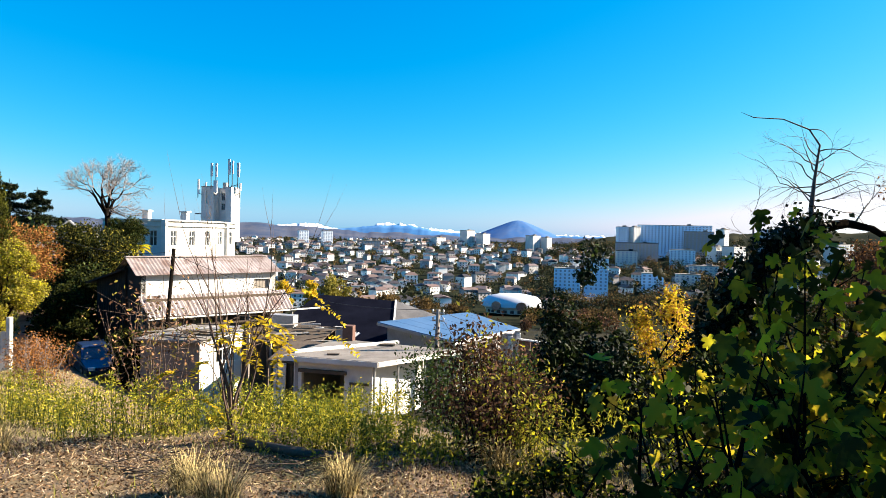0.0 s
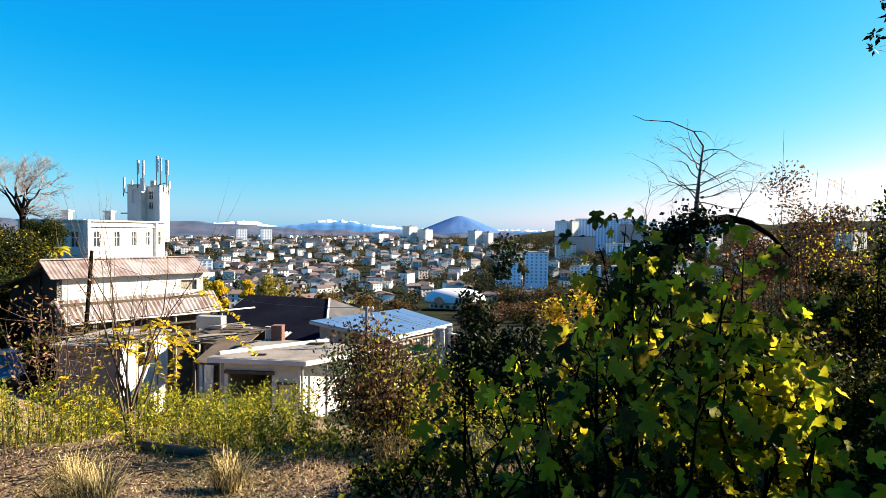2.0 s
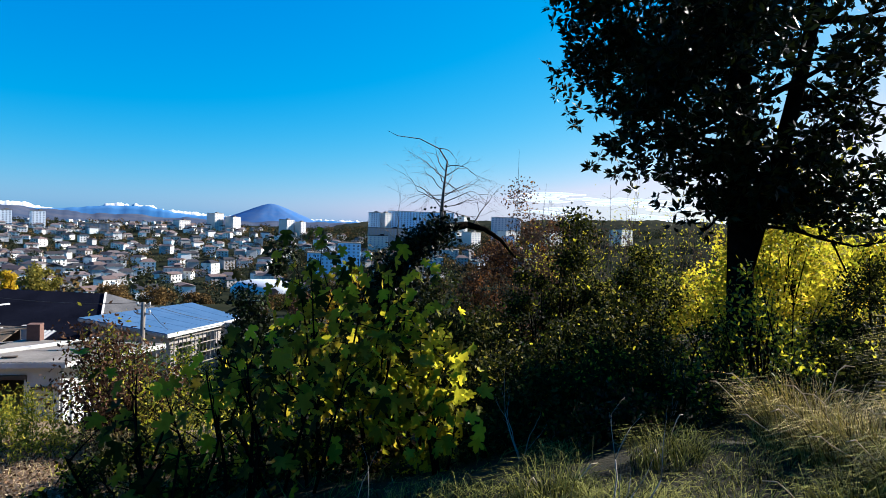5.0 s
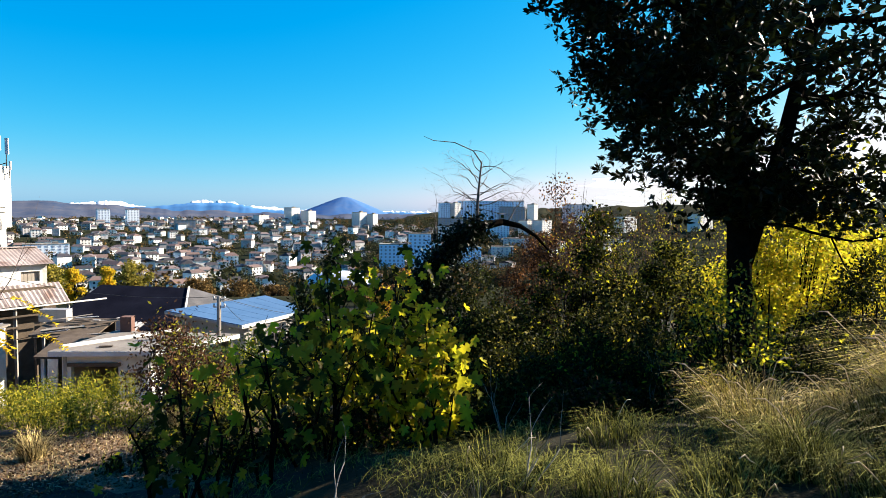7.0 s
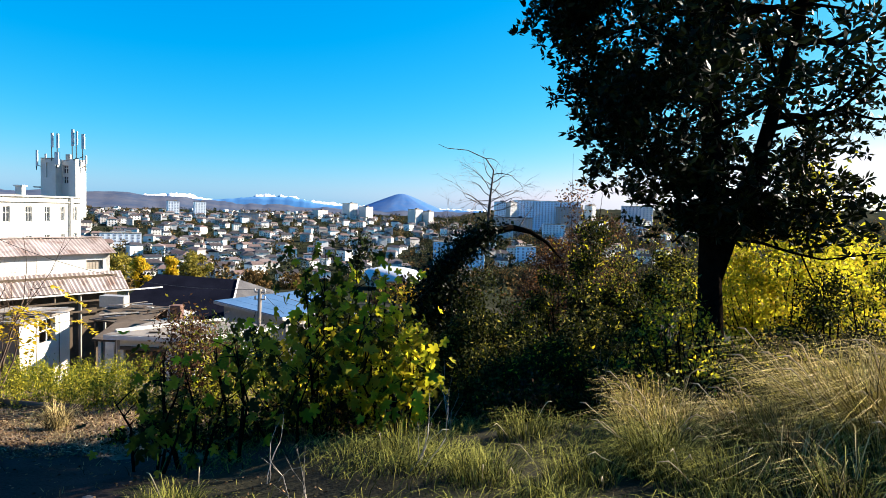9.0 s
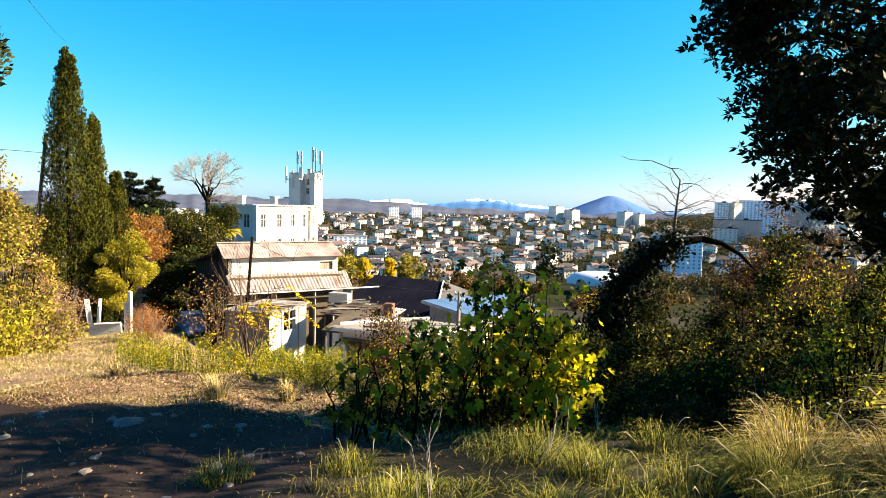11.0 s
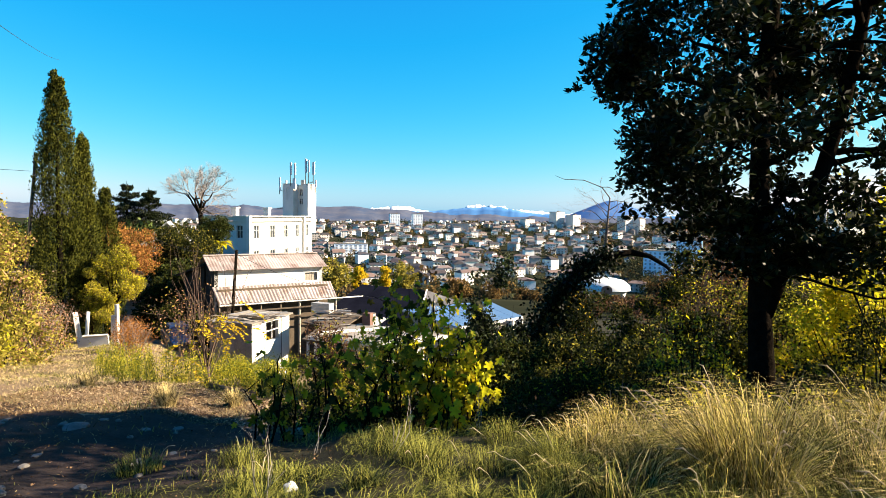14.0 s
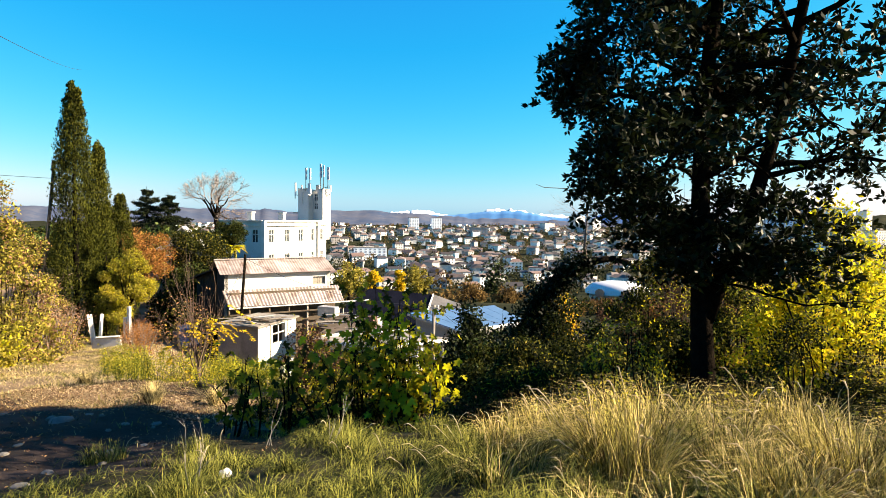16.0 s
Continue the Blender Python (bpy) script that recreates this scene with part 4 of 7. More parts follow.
def dark_house():
    root = thing("hip_roof_house", "low house under a broad dark hipped roof", "house", (-10, 42, -10.5))
    inv = root.matrix_basis.inverted() @ Matrix.Translation((0.35, -2.0, 0.18))

    def put(name, shape, mat, label=""):
        me = shape.mesh(name, mat)
        me.transform(inv)
        return part(name, me, root, label)

    r0, r1 = (-13.8, 44.3, -4.85), (-8.2, 44.6, -5.15)
    a, b, c, d = (-15.6, 38.6, -7.2), (-7.0, 38.0, -7.25), (-4.6, 46.5, -6.6), (-16.5, 49.0, -6.9)
    roof = Shape()
    lo = [(p[0], p[1], p[2] - 0.12) for p in (a, b, c, d)]
    roof.add([a, b, c, d, r0, r1, *lo], [(0, 1, 5, 4), (2, 3, 4, 5), (3, 0, 4), (9, 8, 7, 6), (0, 6, 7, 1), (2, 8, 9, 3), (3, 9, 6, 0)])
    put("roof", roof, dark_roof, "dark bitumen roof")
    e = 0.02
    put("hip_sheet", Shape().slab((b[0], b[1], b[2] + e), (c[0], c[1], c[2] + e), (r1[0] + 0.05, r1[1], r1[2] + e), (r1[0] - 0.05, r1[1] - 0.1, r1[2] + e), 0.05), weathered_lead, "weathered dark sheet-metal hip end")
    put("fascia", Shape().beam(b, c, 0.06, 0.18).beam(a, b, 0.06, 0.14), white_wall)
    put("hip_strip", Shape().beam((b[0], b[1], b[2] + 0.08), (r1[0], r1[1], r1[2] + 0.08), 0.12, 0.04), white_wall, "white flashing strip")
    put("wall", wall_cells((-15.0, 39.2), (-7.4, 38.7), -10.5, -7.15, 0.3, [(2, 3.2, -9.2, -7.9), (5, 6.2, -9.2, -7.9)]), grey_wall)
    put("wall", wall_cells((-7.4, 38.7), (-5.2, 46.1), -10.5, -6.9, 0.3, []), white_wall)
    put("wall", wall_cells((-16, 48.4), (-15.0, 39.2), -10.5, -7.0, 0.3, []), grey_wall)
    put("wall", wall_cells((-5.2, 46.1), (-16, 48.4), -10.5, -6.9, 0.3, []), grey_wall)
    put("chimney", Shape().box((-9.8, 36.6, -6.4), (0.6, 0.6, 1.1)), grey_wall)
    put("lean_to_sheet", corr_shape((-12.2, 35.0, -7.0), (-9.6, 34.6, -7.1), (-8.8, 37.6, -6.3), (-11.6, 38.1, -6.2)), tin, "small corrugated lean-to roof")
    return root


def corr_shape(a, b, c, d):
    me = corrugated("tmp", a, b, c, d, tin, 0.2, 0.03, 2)
    s = Shape()
    s.v = [tuple(v.co) for v in me.vertices]
    s.f = [tuple(p.vertices) for p in me.polygons]
    bpy.data.meshes.remove(me)
    return s


def blue_house():
    root = thing("blue_roof_house", "house with a shallow blue metal roof on white brick piers", "house", (-3.5, 37, -10.2))
    inv = root.matrix_basis.inverted() @ Matrix.Translation((0.4, -0.1, 0.08))

    def put(name, shape, mat, label=""):
        me = shape.mesh(name, mat)
        me.transform(inv)
        return part(name, me, root, label)

    a, b, c, d = Vector((-2.9, 31.9, -5.75)), Vector((0.42, 37.0, -5.72)), Vector((-3.0, 42.2, -5.55)), Vector((-8.0, 36.3, -5.6))
    n = 7
    for k in range(n):
        u, v = k / n, (k + 1) / n
        me = Shape().slab(a.lerp(b, u), a.lerp(b, v - 0.004), d.lerp(c, v - 0.004), d.lerp(c, u), 0.04)
        put("roof_sheet", me, blue_roof, "standing-seam blue sheet")
    put("fascia", Shape().beam(a + Vector((0.02, -0.02, -0.12)), b + Vector((0.02, -0.02, -0.12)), 0.05, 0.2), white_wall)
    put("gutter", Shape().beam(a + Vector((-0.02, -0.03, -0.12)), d + Vector((-0.02, -0.03, -0.12)), 0.06, 0.14), tin)
    put("wall", wall_cells((-2.9, 32.6), (-0.1, 37.0), -10.2, -5.95, 0.3, [(0.6, 1.6, -7.6, -6.5), (2.2, 3.2, -7.6, -6.5)]), grey_wall)
    put("wall", wall_cells((-7.4, 36.3), (-2.9, 32.6), -10.2, -5.85, 0.3, [(1.2, 2.4, -8.2, -6.9), (3.4, 4.6, -8.2, -6.9)]), grey_wall)
    put("wall", wall_cells((-0.1, 37.0), (-3.1, 41.6), -10.2, -5.9, 0.3, []), grey_wall)
    put("wall", wall_cells((-3.1, 41.6), (-7.4, 36.3), -10.2, -5.8, 0.3, []), grey_wall)
    bricks = raw("brick", *brick_geo((0.26, 0.26, 0.085)), white_wall)
    for px, py in ((-0.2, 35.6), (0.25, 36.7)):
        pier = put("pier", Shape().box((px, py, -8.0), (0.42, 0.42, 4.4)), grey_wall, "white brick pier")
        for k in range(30):
            for s in (-1, 1):
                q = part("brick", bricks, pier)
                q.location = inv @ Vector((px + s * 0.12, py - 0.12 * s, -6.0 - 0.1 * k))
    put("lattice", lattice_shape((-2.6, 32.2), (-0.6, 35.0), -7.6, -6.05), pale_wood, "pale trellis screen")
    return root


def lattice_shape(p, q, z0, z1):
    s = Shape()
    p, q = Vector(p), Vector(q)
    for k in range(13):
        a = p.lerp(q, k / 12)
        s.beam((a.x, a.y, z0), (a.x, a.y, z1), 0.05, 0.05)
    for k in range(4):
        z = z0 + (z1 - z0) * k / 3
        s.beam((p.x, p.y, z), (q.x, q.y, z), 0.05, 0.05)
    return s


def brick_geo(s):
    x, y, z = (v / 2 for v in s)
    vs = [(a * x, b * y, c * z) for c in (-1, 1) for a, b in ((-1, -1), (1, -1), (1, 1), (-1, 1))]
    return vs, [(3, 2, 1, 0), (4, 5, 6, 7), (0, 1, 5, 4), (1, 2, 6, 5), (2, 3, 7, 6), (3, 0, 4, 7)]


dark_house()
blue_house()


def sheet_fence():
    root = thing("sheet_fence", "red-brown sheet wall with a pale coping", "fence", (2.0, 35.5, -9.5))
    inv = root.matrix_basis.inverted()
    p, q = Vector((0.6, 36.5)), Vector((4.5, 33.6))
    for k in range(9):
        a, b = p.lerp(q, k / 9), p.lerp(q, (k + 0.96) / 9)
        me = wall_cells(a, b, -9.6, -6.25 + 0.15 * k / 9, 0.05, []).mesh("sheet", rust_fence)
        me.transform(inv)
        part("sheet", me, root)
    me = Shape().beam((p.x, p.y, -6.2), (q.x, q.y, -6.05), 0.2, 0.08).mesh("coping", white_wall)
    me.transform(inv)
    part("coping", me, root)


sheet_fence()

# ---- poles and wires ----


def utility_pole(name, label, base, top, r0, r1, mat, arms=True):
    root = thing(name, label, "pole", base)
    inv = root.matrix_basis.inverted()
    me = Shape().tube([base, top], [r0, r1], 10).mesh("shaft", mat, True)
    me.transform(inv)
    part("shaft", me, root)
    if arms:
        t = Vector(top)
        for k, dz in enumerate((-0.15, -0.5)):
            me = Shape().beam(t + Vector((-0.28, 0.05, dz)), t + Vector((0.28, -0.05, dz)), 0.05, 0.05).mesh("crossarm", metal)
            me.transform(inv)
            arm = part("crossarm", me, root)
            for s in (-0.24, 0.24):
                me = Shape().tube([t + Vector((s, 0, dz + 0.03)), t + Vector((s, 0, dz + 0.10)), t + Vector((s, 0, dz + 0.17))], [0.03, 0.05, 0.025], 8).mesh("insulator", frame_mat)
                me.transform(inv)
                part("insulator", me, arm)
    return root


def wire(a, b, sag, r=0.012, label="slack black overhead cable"):
    a, b = Vector(a), Vector(b)
    pts = [a.lerp(b, k / 16) - Vector((0, 0, sag * 4 * (k / 16) * (1 - k / 16))) for k in range(17)]
    ob = new("overhead_cable", Shape().tube(pts, [r] * 17, 5).mesh("overhead_cable", cable_mat, True))
    return tagged(ob, label, "cable", "overhead cables")


pole_top = (-2.85, 28.0, -3.6)
utility_pole("utility_pole", "slender grey concrete utility pole beside the garage", (-2.95, 28.0, -9.0), pole_top, 0.13, 0.09, concrete)
shed_pole_top = (-17.2, 30.5, -1.28)
utility_pole("leaning_pole", "dark leaning wooden pole in front of the shed", (-17.75, 30.3, gz(-17.75, 30.3) - 0.3), shed_pole_top, 0.12, 0.09, bark, False)
wire(pole_top, (-17.2, 30.5, -1.55), 0.8)
wire(pole_top, (0.5, 36.6, -6.0), 0.15)
wire(pole_top, (-2.6, 33.0, -5.7), 0.1)
wire((-17.2, 30.5, -1.45), (-29.0, 36.0, -0.8), 0.5)
utility_pole("leaning_pole", "thin weathered pole leaning beside the cypresses", (-29.3, 25.0, gz(-29.3, 25.0) - 0.2), (-28.2, 25.6, 4.6), 0.13, 0.09, dark_wood)
wire((-28.2, 25.6, 3.6), (-40.0, 10.5, 4.6), 0.15, 0.012)
wire((-7.6, 6.6, 6.0), (-46.2, 43.5, 15.9), 0.25, 0.010)

# ---- parked cars ----


def parked_car(x, y, turn, paint, label, z=None):
    """A small saloon: body with wheel arches, glazed cabin, lamps and four wheels."""
    root = thing("car", label, "car", (x, y, gz(x, y) if z is None else z), "parked cars", turn)

    def loft(name, rows, mat, tag=""):
        verts = [(u, s * w, h) for u, w, h in rows for s in (-1, 1)]
        n = len(rows)
        faces = [(2 * k, 2 * ((k + 1) % n), 2 * ((k + 1) % n) + 1, 2 * k + 1) for k in range(n)]
        faces += [tuple(2 * k for k in range(n))[::-1], tuple(2 * k + 1 for k in range(n))]
        return part(name, raw(name, verts, faces, mat), root, tag)

    arch = [(-1.25 + 0.36 * math.cos(a), 0.82, 0.3 + 0.36 * math.sin(a)) for a in np.linspace(math.pi, 0, 7)]
    arch2 = [(1.3 + 0.36 * math.cos(a), 0.82, 0.3 + 0.36 * math.sin(a)) for a in np.linspace(math.pi, 0, 7)]
    loft("body", [(-2.1, 0.78, 0.28), *arch, *arch2, (2.1, 0.78, 0.28), (2.15, 0.78, 0.62), (1.1, 0.82, 0.86), (-1.5, 0.82, 0.9), (-2.12, 0.78, 0.82)], paint)
    loft("cabin_glass", [(-1.45, 0.76, 0.9), (1.02, 0.76, 0.87), (0.42, 0.62, 1.34), (-0.95, 0.62, 1.36)], pane_mat, "dark car windows")
    loft("car_roof", [(-1.0, 0.63, 1.35), (0.46, 0.63, 1.33), (0.36, 0.6, 1.42), (-0.85, 0.6, 1.44)], paint)
    for s in (-1, 1):
        part("pillar", Shape().beam((1.04, s * 0.765, 0.87), (0.43, s * 0.63, 1.35), 0.06, 0.05).mesh("pillar", paint), root)
        part("headlight", Shape().box((2.1, s * 0.58, 0.6), (0.12, 0.3, 0.14)).mesh("headlight", antenna_mat), root)
        part("tail_lamp", Shape().box((-2.1, s * 0.62, 0.72), (0.08, 0.24, 0.16)).mesh("tail_lamp", red_lamp), root, "red tail lamp")
        for u in (-1.25, 1.3):
            wheel = part("wheel", Shape().tube([(u, s * 0.66, 0.3), (u, s * 0.84, 0.3)], [0.3, 0.3], 16).mesh("wheel", cable_mat), root)
            part("rim", Shape().tube([(u, s * 0.84, 0.3), (u, s * 0.855, 0.3)], [0.18, 0.17], 12).mesh("rim", metal), wheel)
    part("bumper", Shape().box((2.14, 0, 0.4), (0.12, 1.5, 0.16)).mesh("bumper", cable_mat), root)


parked_car(-20.3, 28.7, -40, blue_paint, "dark blue car parked in deep shade")

# ---- gate posts ----


def gate_posts():
    for k, (x, y, h, w, lean) in enumerate(((-20.95, 24.35, 2.35, 0.17, 0.0), (-21.2, 24.3, 1.75, 0.16, 0.0), (-23.0, 23.75, 2.1, 0.24, -0.12), (-22.75, 23.85, 2.1, 0.16, 0.08))):
        z = gz(x, y)
        ob = new("concrete_post", Shape().prism([(-w / 2, -w / 2), (w / 2, -w / 2), (w / 2, w / 2), (-w / 2, w / 2)], -0.3, h).mesh("concrete_post", white_wall))
        ob.matrix_basis = pose(x, y, z, 0, math.degrees(lean), 20 * k)
        tagged(ob, "whitewashed square concrete post leaning in dry grass" if lean < 0 else "whitewashed square concrete post in dry grass", "post", "gate posts")
    def at(x, y, up):
        return (x, y, gz(x, y) + up)

    ob = new("broken_slab", Shape().slab(at(-22.6, 23.5, 0.75), at(-21.3, 24.0, 0.7), at(-21.4, 24.4, 0.45), at(-22.6, 23.95, 0.35), 0.1).slab(at(-22.85, 23.4, -0.1), at(-21.2, 24.0, -0.1), at(-21.3, 24.0, 0.62), at(-22.75, 23.45, 0.6), 0.08).mesh("broken_slab", white_wall))
    tagged(ob, "broken pale concrete slabs between the posts", "slab")


gate_posts()

# ---- plants ----


def grow(s, p, d, length, radius, depth, r, tips, spread=0.6, lift=0.12, kids=(2, 4), shrink=0.68, segs=4, wobble=0.12, sides=6):
    """Adds a branch and its children to the shape s; the ends go to tips."""
    pts, rad = [Vector(p)], [radius]
    d = Vector(d).normalized()
    for k in range(segs):
        d = (d + Vector((r.gauss(0, wobble), r.gauss(0, wobble), r.gauss(0, wobble) + lift * 0.4))).normalized()
        pts.append(pts[-1] + d * length / segs)
        rad.append(radius * (1 - 0.45 * (k + 1) / segs) if depth else radius * (1 - 0.85 * (k + 1) / segs))
    s.tube(pts, rad, max(3, sides))
    if depth == 0:
        tips += [pts[-1], pts[-2], pts[len(pts) // 2]]
        return
    n = r.randint(*kids)
    for k in range(n):
        at = pts[-1] if k == 0 else pts[r.randint(max(1, segs // 2), segs)]
        v = (d + Vector((r.gauss(0, spread), r.gauss(0, spread), r.gauss(0, spread) + lift))).normalized()
        grow(s, at, v, length * shrink * r.uniform(0.75, 1.2), rad[-1] * 0.85, depth - 1, r, tips, spread, lift, kids, shrink, max(2, segs - 1), wobble, sides - 1)


def around(points, n, spread, r):
    """n points scattered about the given ones."""
    pts = np.array([tuple(p) for p in points])
    return pts[r.integers(0, len(pts), n)] + r.normal(size=(n, 3)) * spread


def shrub(name, label, category, x, y, rad, height, stems, leaves, size, mat, seed, lobed=False, bare=0.15, spread=0.12, stem_mat=None, thick=0.025, z=None, aspect=0.45, group="", flop=0.35, extra=None):
    r, rn = random.Random(seed), np.random.default_rng(seed)
    base = gz(x, y) if z is None else z
    root = thing(name, label, category, (x, y, base), group)
    s, pts = Shape(), []
    for k in range(stems):
        if stems < 12:
            s = Shape()
        a, q = r.uniform(0, 2 * math.pi), math.sqrt(r.uniform(0.02, 1))
        h = height * r.uniform(0.65, 1.0) * (1.1 - 0.35 * q)
        foot = Vector((math.cos(a) * rad * q * 0.35, math.sin(a) * rad * q * 0.35, -0.15))
        head = Vector((math.cos(a) * rad * q, math.sin(a) * rad * q, h))
        mid = foot.lerp(head, 0.5) + Vector((r.gauss(0, flop * rad * 0.25), r.gauss(0, flop * rad * 0.25), h * 0.08))
        line = [foot, foot.lerp(mid, 0.55), mid, mid.lerp(head, 0.55), head]
        s.tube(line, [thick, thick * 0.85, thick * 0.65, thick * 0.45, thick * 0.2], 5)
        for t in np.linspace(bare, 1, 12):
            i = min(int(t * 4), 3)
            pts.append(line[i].lerp(line[i + 1], t * 4 - i))
        for j in range(4):
            t = r.uniform(max(bare, 0.2), 0.95)
            i = min(int(t * 4), 3)
            p = line[i].lerp(line[i + 1], t * 4 - i)
            b = p + Vector((r.gauss(0, 1), r.gauss(0, 1), r.uniform(0, 1))).normalized() * height * r.uniform(0.08, 0.2)
            s.tube([p, p.lerp(b, 0.5) + Vector((0, 0, 0.01)), b], [thick * 0.4, thick * 0.3, thick * 0.12], 4)
            pts += [p.lerp(b, 0.5), b, b]
        if stems < 12:
            part("stem", s.mesh("stem", stem_mat or bark, True), root)
    if stems >= 12:
        part("stem_tangle", s.mesh("stem_tangle", stem_mat or bark, True), root)
    at = around(pts, leaves, spread, rn)
    part("foliage", lobed_mesh("foliage", at, size, mat, rn) if lobed else leaf_mesh("foliage", at, size, mat, aspect, r=rn), root)
    # extra leaves carry autumn colour and sunlight put into the colour
    if extra:
        m2, n2 = extra
        at = around(pts[len(pts) // 3:], n2, spread * 1.1, rn)
        part("turning_foliage", lobed_mesh("turning_foliage", at, size, m2, rn) if lobed else leaf_mesh("turning_foliage", at, size, m2, aspect, r=rn), root)
    return root


def evergreen_tree():
    x, y = 9.05, 6.85
    z = gz(x, y)
    r, rn = random.Random(21), np.random.default_rng(21)
    root = thing("evergreen_tree", "tall dark broad-leaved evergreen with a forked trunk coloured black with shade", "tree", (x, y, z))
    trunk, tips = Shape(), []
    main = [(0, 0, -0.3), (0.02, 0.0, 0.5), (-0.03, 0.02, 1.3), (-0.05, 0.05, 2.0), (-0.10, 0.1, 3.2), (-0.1, 0.2, 5.0), (0.1, 0.3, 7.2), (0.1, 0.3, 9.5)]
    trunk.tube(main, [0.27, 0.20, 0.175, 0.165, 0.15, 0.13, 0.10, 0.04], 14)
    second = [(0.0, 0.02, 1.35), (0.22, 0.05, 2.0), (0.62, 0.1, 3.0), (1.0, 0.1, 4.6), (1.3, 0.0, 6.6), (1.4, 0, 8.6)]
    trunk.tube(second, [0.15, 0.14, 0.12, 0.10, 0.08, 0.03], 10)
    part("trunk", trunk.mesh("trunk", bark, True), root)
    for k in range(44):
        limbs = Shape()
        line = main if k % 3 else second
        t = r.uniform(0.40, 0.97)
        i = min(int(t * (len(line) - 1)), len(line) - 2)
        p = Vector(line[i]).lerp(Vector(line[i + 1]), t * (len(line) - 1) - i)
        a = k * 2.399 + r.uniform(-0.3, 0.3)
        hgt = p.z
        reach = float(np.interp(hgt, (1.5, 2.2, 3.2, 4.3, 5.5, 7.5, 9.5), (0.95, 1.15, 1.8, 2.9, 3.6, 3.7, 2.2))) / 1.75
        if math.cos(a) < 0 and hgt < 4.5:
            reach *= 0.8
        grow(limbs, p, (math.cos(a), math.sin(a), r.uniform(-0.15, 0.35)), reach * r.uniform(0.6, 0.9), 0.06, 2, r, tips, 0.55, 0.02, (2, 3), 0.6, 4, 0.16)
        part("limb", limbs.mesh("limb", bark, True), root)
    # low limb that sweeps out to the sunny side
    limbs = Shape()
    grow(limbs, (0.1, 0, 2.0), (0.8, -0.45, 0.05), 1.4, 0.03, 2, r, tips, 0.35, -0.02, (2, 3), 0.6, 5, 0.1)
    part("limb", limbs.mesh("limb", bark, True), root)
    hs = (1.4, 1.9, 2.5, 3.2, 4.2, 5.2, 6.5, 8.0, 9.5, 10.6)
    rs = (0.6, 0.9, 1.25, 1.75, 2.5, 3.0, 3.4, 3.2, 2.2, 0.6)
    tips = [t for t in tips if t.z > 2.1 and math.hypot(t.x, t.y) < 1.02 * np.interp(t.z, hs, rs)]
    clumps = []
    while len(clumps) < 500:
        h, a, q = r.uniform(2.25, 10.4), r.uniform(0, 2 * math.pi), math.sqrt(r.uniform(0.03, 1))
        rad = float(np.interp(h, hs, rs)) * q * (0.86 + 0.3 * noise.noise((math.cos(a) * 1.4, math.sin(a) * 1.4, h * 0.7)))
        p = Vector((rad * math.cos(a) + 0.15, rad * math.sin(a), h))
        if h < 2.9 and p.x < -0.35:
            continue
        if (h < 2.8 and p.x > 0.9) or (p.x > 0.9 and r.random() < 0.72) or (p.y < -0.4 and h < 7.0 and r.random() < (0.8 if p.x > -0.3 else 0.5)):
            continue
        if p.y > 0.4 and h < 4.4 and p.x > -0.7:
            continue
        if noise.noise(p * 1.15) > (0.06 if p.x > 0.6 else -0.06):
            clumps.append(p)
    # boughs that reach out over the slope to the sunless side
    for cx, cy, cz, n in ((-2.15, 0.55, 5.75, 34), (-2.25, 0.9, 5.3, 26), (-1.55, 1.4, 4.7, 26), (-1.55, -0.4, 3.75, 28), (-0.95, 1.1, 2.95, 14), (-0.7, 0.3, 2.7, 10)):
        for k in range(n):
            v = Vector((r.gauss(0, 1), r.gauss(0, 1), r.gauss(0, 0.7))).normalized() * r.random() ** 0.4 * 0.68
            clumps.append(Vector((cx, cy, cz)) + v)
    for k in range(20):
        v = Vector((r.gauss(0, 1), r.gauss(0, 1), r.gauss(0, 1))).normalized() * r.random() ** 0.4
        clumps.append(Vector((-1.15 + 1.0 * v.x, 2.2 + 1.1 * v.y, 4.5 + 1.0 * v.z)))
    # high boughs on the side of the path; unseen ones added to shade it
    for cx, cy, cz, rad, n in ((1.7, -3.0, 6.2, 1.4, 8), (0.3, -2.6, 5.0, 1.2, 6), (2.4, -2.6, 5.0, 1.2, 5), (2.9, -2.2, 7.4, 1.4, 16), (0.4, -3.0, 7.4, 1.4, 40), (1.8, -4.0, 7.2, 1.2, 16), (2.5, 1.3, 4.5, 0.9, 6), (1.9, 0.2, 3.3, 0.75, 8), (2.5, 0.5, 4.0, 0.7, 5), (0.2, -1.5, 3.4, 0.9, 2), (-0.6, -2.2, 4.2, 1.0, 5)):
        for k in range(n):
            v = Vector((r.gauss(0, 1), r.gauss(0, 1), r.gauss(0, 1))).normalized() * r.random() ** 0.4 * rad
            clumps.append(Vector((cx, cy, cz)) + v)
    # inner mass behind the trunks
    for k in range(95):
        v = Vector((r.gauss(0, 1), r.gauss(0, 1), r.gauss(0, 1))).normalized() * r.random() ** 0.4
        clumps.append(Vector((0.75 + 1.45 * v.x, 1.7 + 1.0 * v.y, 5.5 + 1.5 * v.z)))
    # dense head of the crown, unseen above, added to deepen the shade below
    for k in range(330):
        v = Vector((r.gauss(0, 1), r.gauss(0, 1), r.gauss(0, 1))).normalized() * r.random() ** 0.4
        clumps.append(Vector((0.1 + 2.7 * v.x, 0.2 + 2.7 * v.y, 8.5 + 1.7 * v.z)))
    # spray at the end of the low limb
    clumps += [Vector((0.9 + 1.1 * r.random(), -0.1 - 0.7 * r.random(), 2.0 + 0.8 * r.random())) for k in range(24)]
